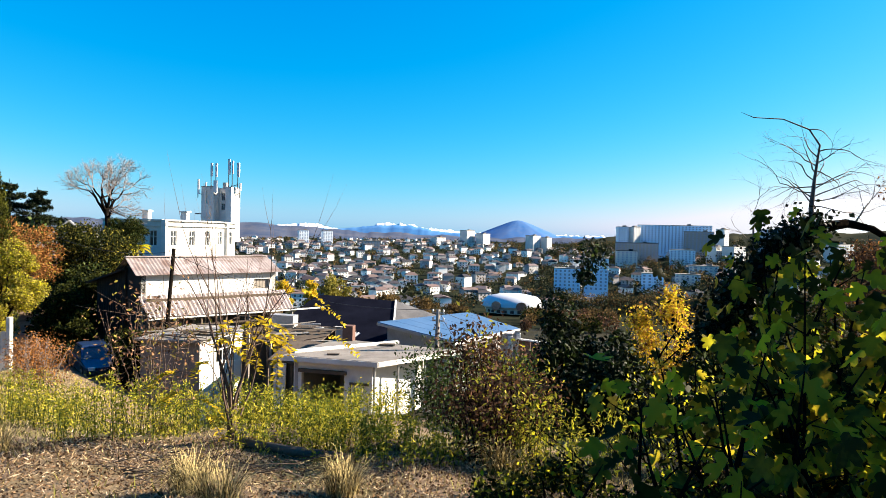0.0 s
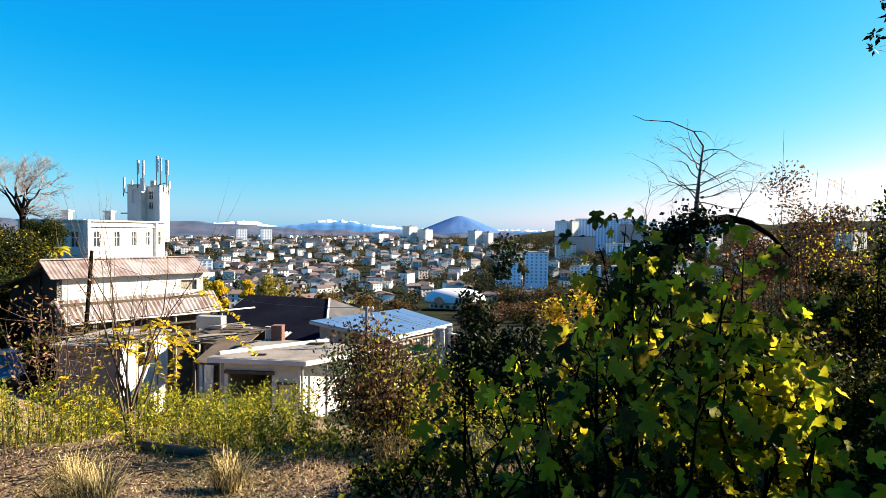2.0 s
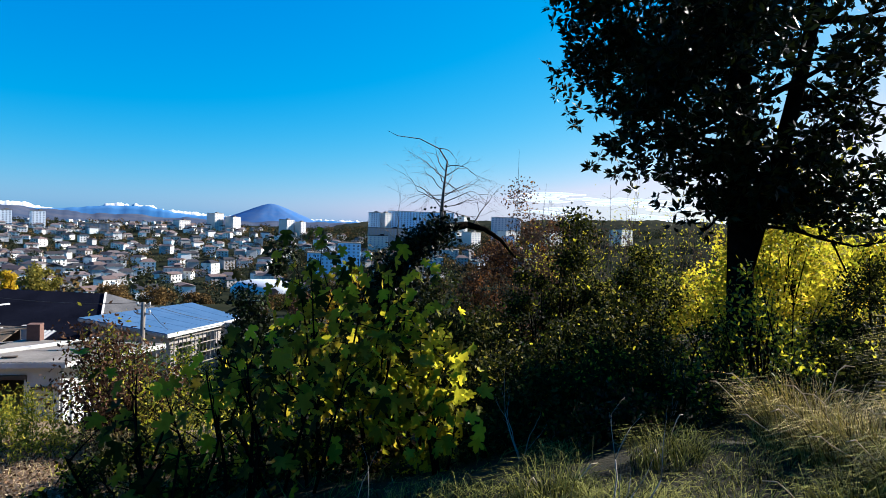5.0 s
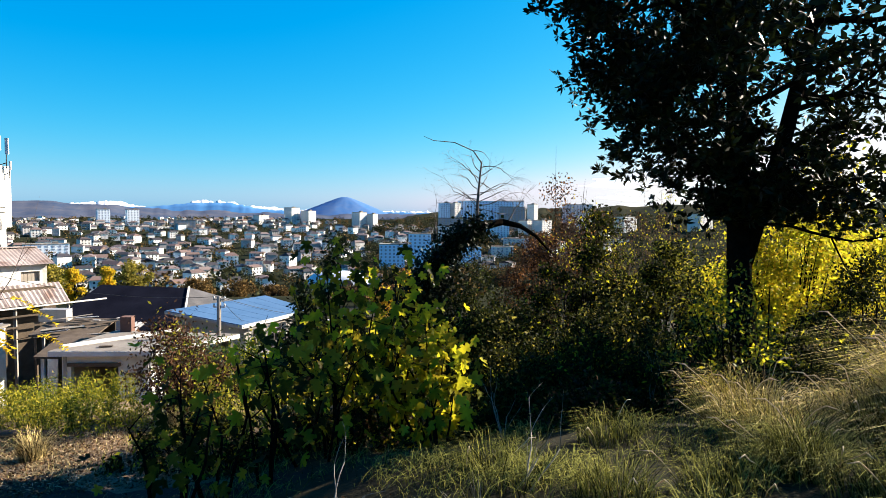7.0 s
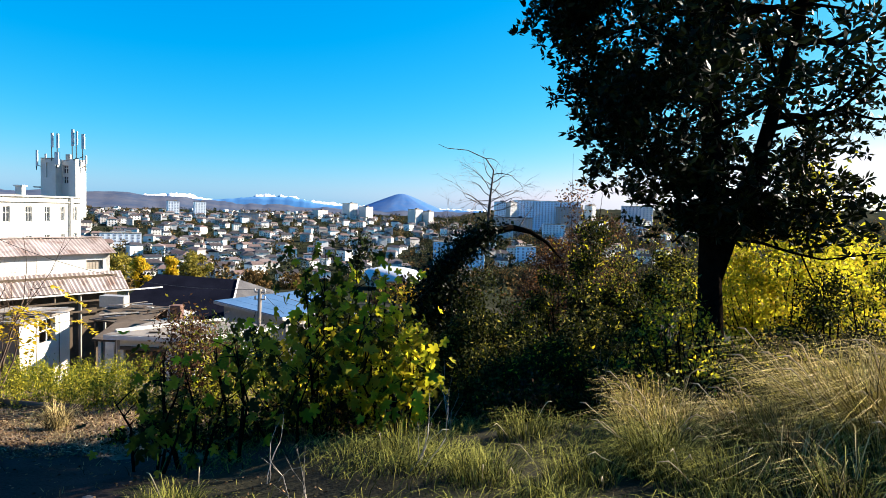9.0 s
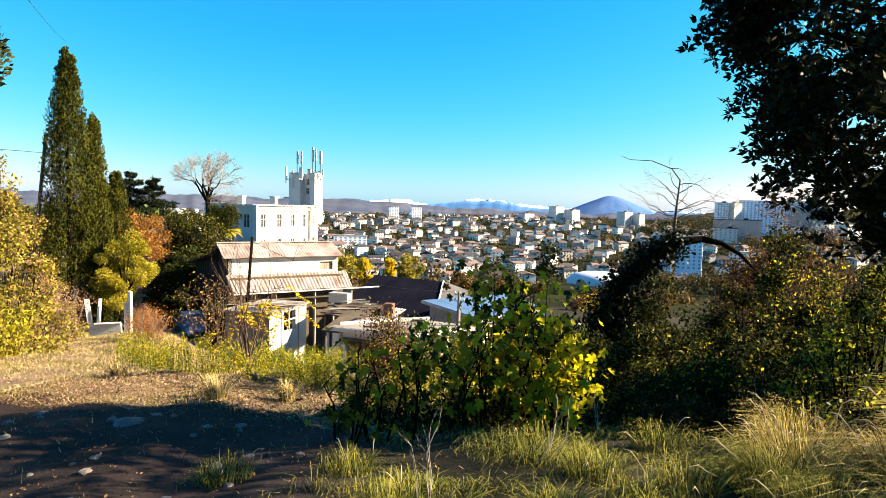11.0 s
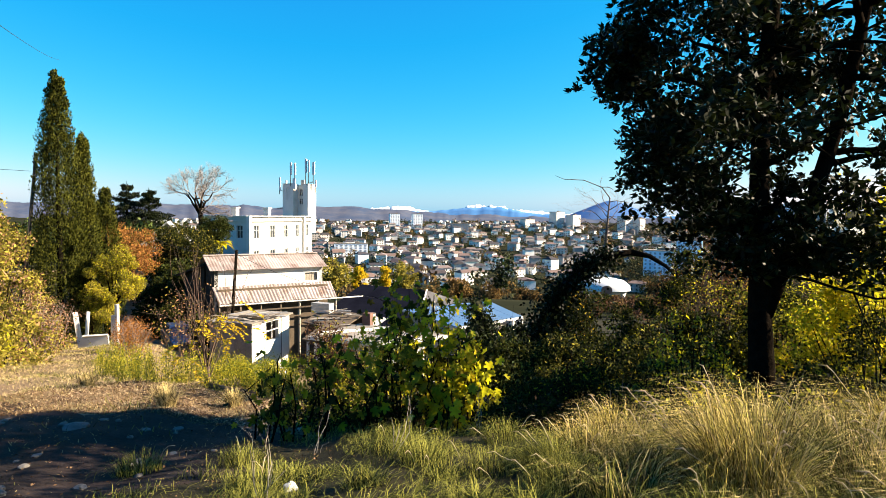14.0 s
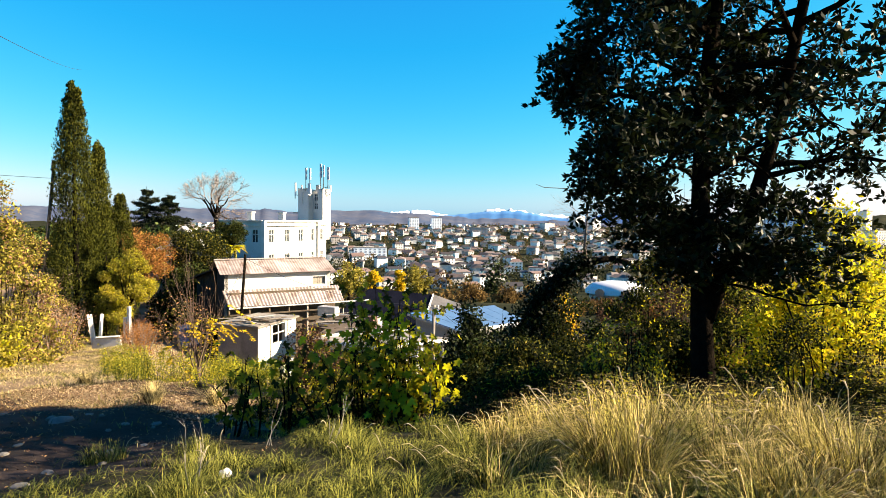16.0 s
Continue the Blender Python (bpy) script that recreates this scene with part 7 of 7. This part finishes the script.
def house_template(kind):
    r = random.Random(1000 + kind)
    w, d, floors = r.uniform(9, 16), r.uniform(8, 12), r.choice((1, 2, 2, 3))
    h = 3.0 * floors + 0.4
    root = thing("house", "small plastered town house with a pitched roof", "house", (0, 0, -500), "town houses")
    part("wall", Shape().prism([(-w / 2, -d / 2), (w / 2, -d / 2), (w / 2, d / 2), (-w / 2, d / 2)], -5, h).mesh("wall", house_white), root)
    o, rh = 0.7, r.uniform(1.6, 3.0)
    hip = w * r.choice((0.0, 0.2, 0.3))
    v = [(-w / 2 - o, -d / 2 - o, h), (w / 2 + o, -d / 2 - o, h), (w / 2 + o, d / 2 + o, h), (-w / 2 - o, d / 2 + o, h), (-w / 2 - o + hip, 0, h + rh), (w / 2 + o - hip, 0, h + rh)]
    part("roof", raw("roof", v, [(0, 1, 5, 4), (2, 3, 4, 5), (1, 2, 5), (3, 0, 4), (3, 2, 1, 0)], house_roof), root)
    win = Shape().box((0, 0, 0), (1.3, 0.1, 1.5)).mesh("window", pane_mat)
    for f in range(floors):
        for u in (-0.3, 0.0, 0.3):
            a = part("window", win, root)
            a.matrix_basis = pose(w * u, -d / 2, 1.7 + 3 * f)
        for u in (-0.22, 0.22):
            a = part("window", win, root)
            a.matrix_basis = pose(w / 2, d * u, 1.7 + 3 * f, 0, 0, 90)
    return root


templates = [house_template(k) for k in range(9)]
r = random.Random(77)
placed, spots = 0, []
tries = 0
while placed < 300 and tries < 9000:
    tries += 1
    b = r.uniform(-40, 9) if placed < 258 else r.uniform(8, 27)
    dist = 430 + 900 * r.random() ** 1.25 if placed < 258 else r.uniform(560, 880)
    if -3 < b < 9 and noise.noise((b * 0.4, dist * 0.006, 0)) > 0.0:
        continue
    x, y = dist * math.sin(radians(b)), dist * math.cos(radians(b))
    if any((x - q) ** 2 + (y - w) ** 2 < 15 ** 2 for q, w in spots) or abs(x + 4) < 45 and dist < 480:
        continue
    spots.append((x, y))
    placed += 1
    copy_thing(r.choice(templates), pose(x, y, gz(x, y) + 0.5, 0, 0, r.choice((20, 35, 50, 110, -20)) + r.uniform(-12, 12)))

# the houses farther up, too small to tell apart, joined
far_w, far_r = Shape(), Shape()
extra_n = 0
while extra_n < 330 and tries < 40000:
    tries += 1
    b, dist = r.uniform(-42, 6), r.uniform(520, 1500)
    x, y = dist * math.sin(radians(b)), dist * math.cos(radians(b))
    if any((x - q) ** 2 + (y - w) ** 2 < 13 ** 2 for q, w in spots):
        continue
    spots.append((x, y))
    extra_n += 1
    w, d, h, a = r.uniform(8, 15), r.uniform(7, 11), r.choice((4, 6.5, 6.5, 9.5)), r.choice((20, 35, 110, -20)) + r.uniform(-10, 10)
    z = gz(x, y)
    far_w.box((x, y, z + h / 2 - 2), (w, d, h + 4), a)
    ca, sa = math.cos(radians(a)), math.sin(radians(a))
    loc = [(-w / 2 - 0.6, -d / 2 - 0.6, h), (w / 2 + 0.6, -d / 2 - 0.6, h), (w / 2 + 0.6, d / 2 + 0.6, h), (-w / 2 - 0.6, d / 2 + 0.6, h), (-w / 3, 0, h + 2.3), (w / 3, 0, h + 2.3)]
    far_r.add([(x + ca * u - sa * v, y + sa * u + ca * v, z + t) for u, v, t in loc], [(0, 1, 5, 4), (2, 3, 4, 5), (1, 2, 5), (3, 0, 4), (3, 2, 1, 0)])
far_n = 0
while far_n < 110:
    b, dist = r.uniform(-42, -8), r.uniform(1480, 2150)
    x, y = dist * math.sin(radians(b)), dist * math.cos(radians(b))
    w, d, h, a = r.uniform(8, 16), r.uniform(7, 12), r.choice((4, 6.5, 9.5)), r.uniform(-20, 60)
    far_w.box((x, y, gz(x, y) + h / 2 - 2), (w, d, h + 4), a)
    far_n += 1
tagged(new("far_houses", far_w.mesh("far_houses", house_white_far)), "plastered houses high on the far slope", "houses", kind="stuff")
tagged(new("far_house_roofs", far_r.mesh("far_house_roofs", house_roof_far)), "dark roofs high on the far slope", "roofs", kind="stuff")
for t in templates:
    for ob in (*t.children_recursive, t):
        bpy.data.objects.remove(ob)


def block(x, y, z, w, d, floors, turn, wall, label, bays=None, name="apartment_block", roof=None, group="apartment blocks"):
    """A block of flats with its storeys of windows."""
    h = 3.0 * floors + 1.0
    root = thing(name, label, "building", (x, y, z), group, turn)
    part("wall", Shape().prism([(-w / 2, -d / 2), (w / 2, -d / 2), (w / 2, d / 2), (-w / 2, d / 2)], -12, h).mesh("wall", wall), root)
    part("roof", Shape().prism([(-w / 2 - 0.3, -d / 2 - 0.3), (w / 2 + 0.3, -d / 2 - 0.3), (w / 2 + 0.3, d / 2 + 0.3), (-w / 2 - 0.3, d / 2 + 0.3)], h, h + 0.7).box((w * 0.2, 0, h + 1.6), (5, 5, 2)).mesh("roof", roof or concrete), root)
    bays = bays or max(3, int(w / 6))
    win = Shape().box((0, 0, 0), (w / bays * 0.42, 0.3, 1.7)).mesh("window", far_pane)
    for f in range(floors):
        for k in range(bays):
            a = part("window", win, root)
            a.matrix_basis = pose(-w / 2 + w * (k + 0.5) / bays, -d / 2, 2 + 3 * f)
        for k in (-0.25, 0.25):
            a = part("window", win, root)
            a.matrix_basis = pose(w / 2, d * k, 2 + 3 * f, 0, 0, 90)
    return root


block(227, 938, -22, 104, 14, 14, -10, azure_wall, "long pale blue slab of flats on the hill", 22)
block(150, 925, -20, 15, 14, 12, 6, pale_blue_wall, "pale blue stepped end block of flats on the hill", 4)
block(166, 928, -20, 15, 16, 12, 40, white_wall, "white stepped block of flats on the hill", 4)
block(256, 912, -31, 40, 18, 14, -18, grey_wall, "grey block of flats on the hill", 8)
block(316, 1000, -10, 14, 14, 9, 45, white_wall, "white tower block on the hill", 3)
block(358, 900, -14, 46, 16, 10, -24, pink_wall, "faded pink block of flats on the hill", 9)
block(245, 800, -33, 18, 14, 8, 40, white_wall, "white block of flats among trees", 4)
block(264, 790, -38, 25, 16, 10, 40, white_wall, "white block of flats among trees", 6)
block(159, 860, -25, 56, 14, 6, -8, grey_wall, "long low building with a dark roof among trees", 12, roof=dark_roof)
block(136, 800, -32, 26, 12, 5, -4, white_wall, "white building with a dark roof among trees", 5, roof=dark_roof)
block(205, 800, -35, 30, 14, 7, -12, pale_blue_wall, "pale blue building below the slab of flats", 7)
block(41, 530, -46, 22, 14, 6, -4, azure_wall, "azure block of flats in the valley", 6)
block(67, 540, -46, 20, 16, 9, -8, azure_wall, "azure block of flats in the valley", 5)
block(127, 600, -49, 20, 12, 5, -10, azure_wall, "low azure house in the valley", 4)
block(170, 640, -48, 24, 12, 4, -14, white_wall, "white house in the valley", 5)
block(200, 690, -44, 30, 14, 5, -18, white_wall, "white block of flats among trees", 6)
block(316, 780, -30, 14, 14, 6, -22, azure_wall, "azure block of flats among trees", 3)
block(330, 820, -20, 34, 16, 5, 35, white_wall, "white block of flats on the hill", 7)
block(390, 800, -20, 36, 16, 6, 35, white_wall, "white block of flats on the hill", 7)
block(480, 760, -18, 40, 18, 7, 35, white_wall, "white block of flats on the hill", 8)
block(-115, 1300, -22, 26, 20, 10, 55, white_wall, "white block of flats on the skyline", 5)
block(-81, 1300, -22, 24, 20, 8, 55, white_wall, "white block of flats on the skyline", 5)
block(-171, 1250, -26, 26, 18, 6, 50, white_wall, "white block of flats with a brown roof on the skyline", 6, roof=house_roof)
block(22, 1100, -27, 20, 18, 9, 50, white_wall, "white tower block on the skyline", 4)
block(46, 1105, -27, 14, 14, 8, 50, white_wall, "white block of flats on the skyline", 3)
block(-322, 1100, -43, 40, 14, 5, 40, white_wall, "white block of flats above the town", 8)
block(-278, 1100, -38, 34, 14, 7, 22, grey_wall, "grey block of flats above the town", 6)
block(-390, 1180, -24, 20, 16, 8, 30, pale_blue_wall, "pale blue tower block among trees", 4)
block(-440, 1180, -24, 20, 16, 8, 30, pale_blue_wall, "pale blue tower block among trees", 4)
block(-290, 640, -44, 38, 16, 3, 28, pale_blue_wall, "long pale blue building in the town", 7)
block(-81, 560, -57, 15, 12, 4, 8, white_wall, "white four-storey house in the town", 4, roof=house_roof)


def oval_hall():
    z = -53.4
    root = thing("oval_hall", "low oval sports hall with a white domed roof", "building", (-4, 422, z))
    n = 48

    def ring(a, b, h):
        return [(a * math.cos(2 * math.pi * k / n), b * math.sin(2 * math.pi * k / n), h) for k in range(n)]

    rows = [ring(18, 12, 0), ring(19, 12.6, 3.0), ring(21.5, 14.8, 4.6), ring(21.2, 14.5, 7.6), ring(17, 11, 11.2), ring(9, 6, 12.9), ring(1, 0.7, 13.2)]
    v = [p for q in rows for p in q]
    f = [(i * n + k, i * n + (k + 1) % n, (i + 1) * n + (k + 1) % n, (i + 1) * n + k) for i in range(2, 6) for k in range(n)]
    part("roof", raw("roof", v, f, antenna_mat, True), root, "smooth white domed roof")
    part("wall", raw("wall", v, [(k, (k + 1) % n, n + (k + 1) % n, n + k) for k in range(n)] + [(n + k, n + (k + 1) % n, 2 * n + (k + 1) % n, 2 * n + k) for k in range(n)], white_wall), root)
    for k in range(9):
        a = radians(-150 + 15 * k)
        q = part("window", Shape().box((0, 0, 0), (2.6, 0.4, 2.0)).mesh("window", pane_mat), root)
        q.matrix_basis = pose(18.6 * math.cos(a), 12.4 * math.sin(a), 1.6, 0, 0, math.degrees(a) + 90)
    for u, m in ((-0.5, pane_mat), (0.28, rust_fence)):
        a = math.acos(u) * -1
        disc = Shape().prism([(3.6 * math.cos(k * 0.3142), 3.0 * math.sin(k * 0.3142)) for k in range(20)], 0, 0.6)
        q = part("round_opening", disc.mesh("round_opening", m), root, "dark round opening under the roof edge")
        q.matrix_basis = pose(21.5 * math.cos(a), 14.5 * math.sin(a), 5.6, 84, 0, math.degrees(a) + 90)


oval_hall()

# ---- woods and single trees in the valley ----


def woods(name, mats, n, fn, seed, label, size=1.6, leaves=70, rad=(3, 6)):
    r, rn = random.Random(seed), np.random.default_rng(seed)
    for m, share in mats:
        at = []
        for k in range(int(n * share)):
            p = fn(r)
            if p is None:
                continue
            x, y = p
            q = r.uniform(*rad)
            c = np.array([x, y, gz(x, y) + q * 0.9])
            at.append(c + unit(rn.normal(size=(leaves, 3))) * rn.uniform(0.5, 1.05, (leaves, 1)) * q * np.array([1, 1, 1.15]))
        tagged(new(name, leaf_mesh(name, np.concatenate(at), size, m, 0.8, r=rn)), label, "trees", kind="stuff")


def at_bearing(b0, b1, d0, d1):
    def fn(r):
        b, d = r.uniform(b0, b1), r.uniform(d0, d1)
        x, y = d * math.sin(radians(b)), d * math.cos(radians(b))
        return None if any((x - q) ** 2 + (y - w) ** 2 < 8 ** 2 for q, w in spots) else (x, y)
    return fn


def clear_of_hall(fn):
    """Keeps the sight line from the slope to the oval hall open."""
    def inner(r):
        p = fn(r)
        if p and -3.6 < math.degrees(math.atan2(p[0], p[1])) < 4.5 and math.hypot(*p) < 470:
            return None
        return p
    return inner


woods("valley_trees", ((wood_far, 0.74), (wood_autumn, 0.26)), 2500, clear_of_hall(at_bearing(-42, 30, 420, 1350)), 1, "mixed trees between the houses of the town", 2.0, 38, (2.6, 6.0))
woods("valley_trees", ((wood_far, 0.6), (wood_autumn, 0.4)), 230, clear_of_hall(at_bearing(-40, 40, 150, 400)), 2, "autumn trees in the valley", 1.2, 190, (3, 6.5))
woods("valley_trees", ((wood_far, 0.6), (wood_autumn, 0.4)), 130, at_bearing(-4, 8, 215, 345), 6, "low autumn trees in front of the oval hall", 0.7, 200, (1.2, 2.0))
woods("valley_trees", ((wood_far, 0.8), (wood_autumn, 0.2)), 150, at_bearing(2.2, 4.6, 480, 760), 8, "dark trees beside the azure flats", 1.6, 90, (5, 8.5))
woods("valley_trees", ((wood_far, 0.6), (wood_autumn, 0.4)), 170, at_bearing(3.4, 16, 470, 518), 9, "autumn trees in front of the azure flats", 1.2, 150, (5.0, 7.2))
woods("valley_trees", ((wood_far, 0.75), (wood_autumn, 0.25)), 230, at_bearing(6.5, 24, 690, 900), 11, "dark trees below the slab of flats", 1.7, 70, (4.0, 7.5))
woods("slope_bushes", ((leaf_rust, 0.3), (wood_autumn, 0.3), (leaf_dark, 0.4)), 110, at_bearing(1.0, 9, 60, 112), 10, "rusty and dark bushes on the slope below the houses", 0.24, 220, (0.5, 0.95))
woods("hill_trees", ((wood_far, 0.75), (wood_autumn, 0.25)), 330, at_bearing(6, 50, 500, 1500), 3, "wooded hill with autumn trees", 2.2, 90, (4, 8))
woods("hill_trees", ((wood_far, 0.8), (wood_autumn, 0.2)), 240, at_bearing(2.5, 13, 960, 1500), 7, "wooded hilltop with dark trees", 2.4, 90, (5, 11))
woods("hill_trees", ((wood_far, 0.7), (wood_autumn, 0.3)), 420, at_bearing(-50, 3, 1250, 1900), 4, "far wooded hillside", 2.4, 60, (4, 7))
woods("hedge_trees", ((leaf_dark, 0.6), (leaf_green, 0.4)), 120, at_bearing(-58, -37, 62, 120), 5, "green gardens and hedges below the skyline", 0.42, 330, (1.2, 2.6))
for k, (b, d, top) in enumerate(((-21.5, 112, -9), (-19.2, 120, -10), (-17.0, 105, -14), (-23.6, 95, -9), (-12, 130, -19), (-9, 140, -21), (-5.6, 150, -24), (6.5, 150, -20))):
    x, y = d * math.sin(radians(b)), d * math.cos(radians(b))
    round_tree("valley_tree", "golden autumn tree below the houses" if k < 4 else "brown autumn tree below the houses", x, y, gz(x, y), max(top, gz(x, y) + 6), 1.7 if k < 2 else 3.0 if k < 4 else 4.0, 2600, 0.5, leaf_yellow if k < 2 else leaf_olive if k < 4 else wood_autumn, 700 + k, 0.3, 1.0, 22, group="valley trees")
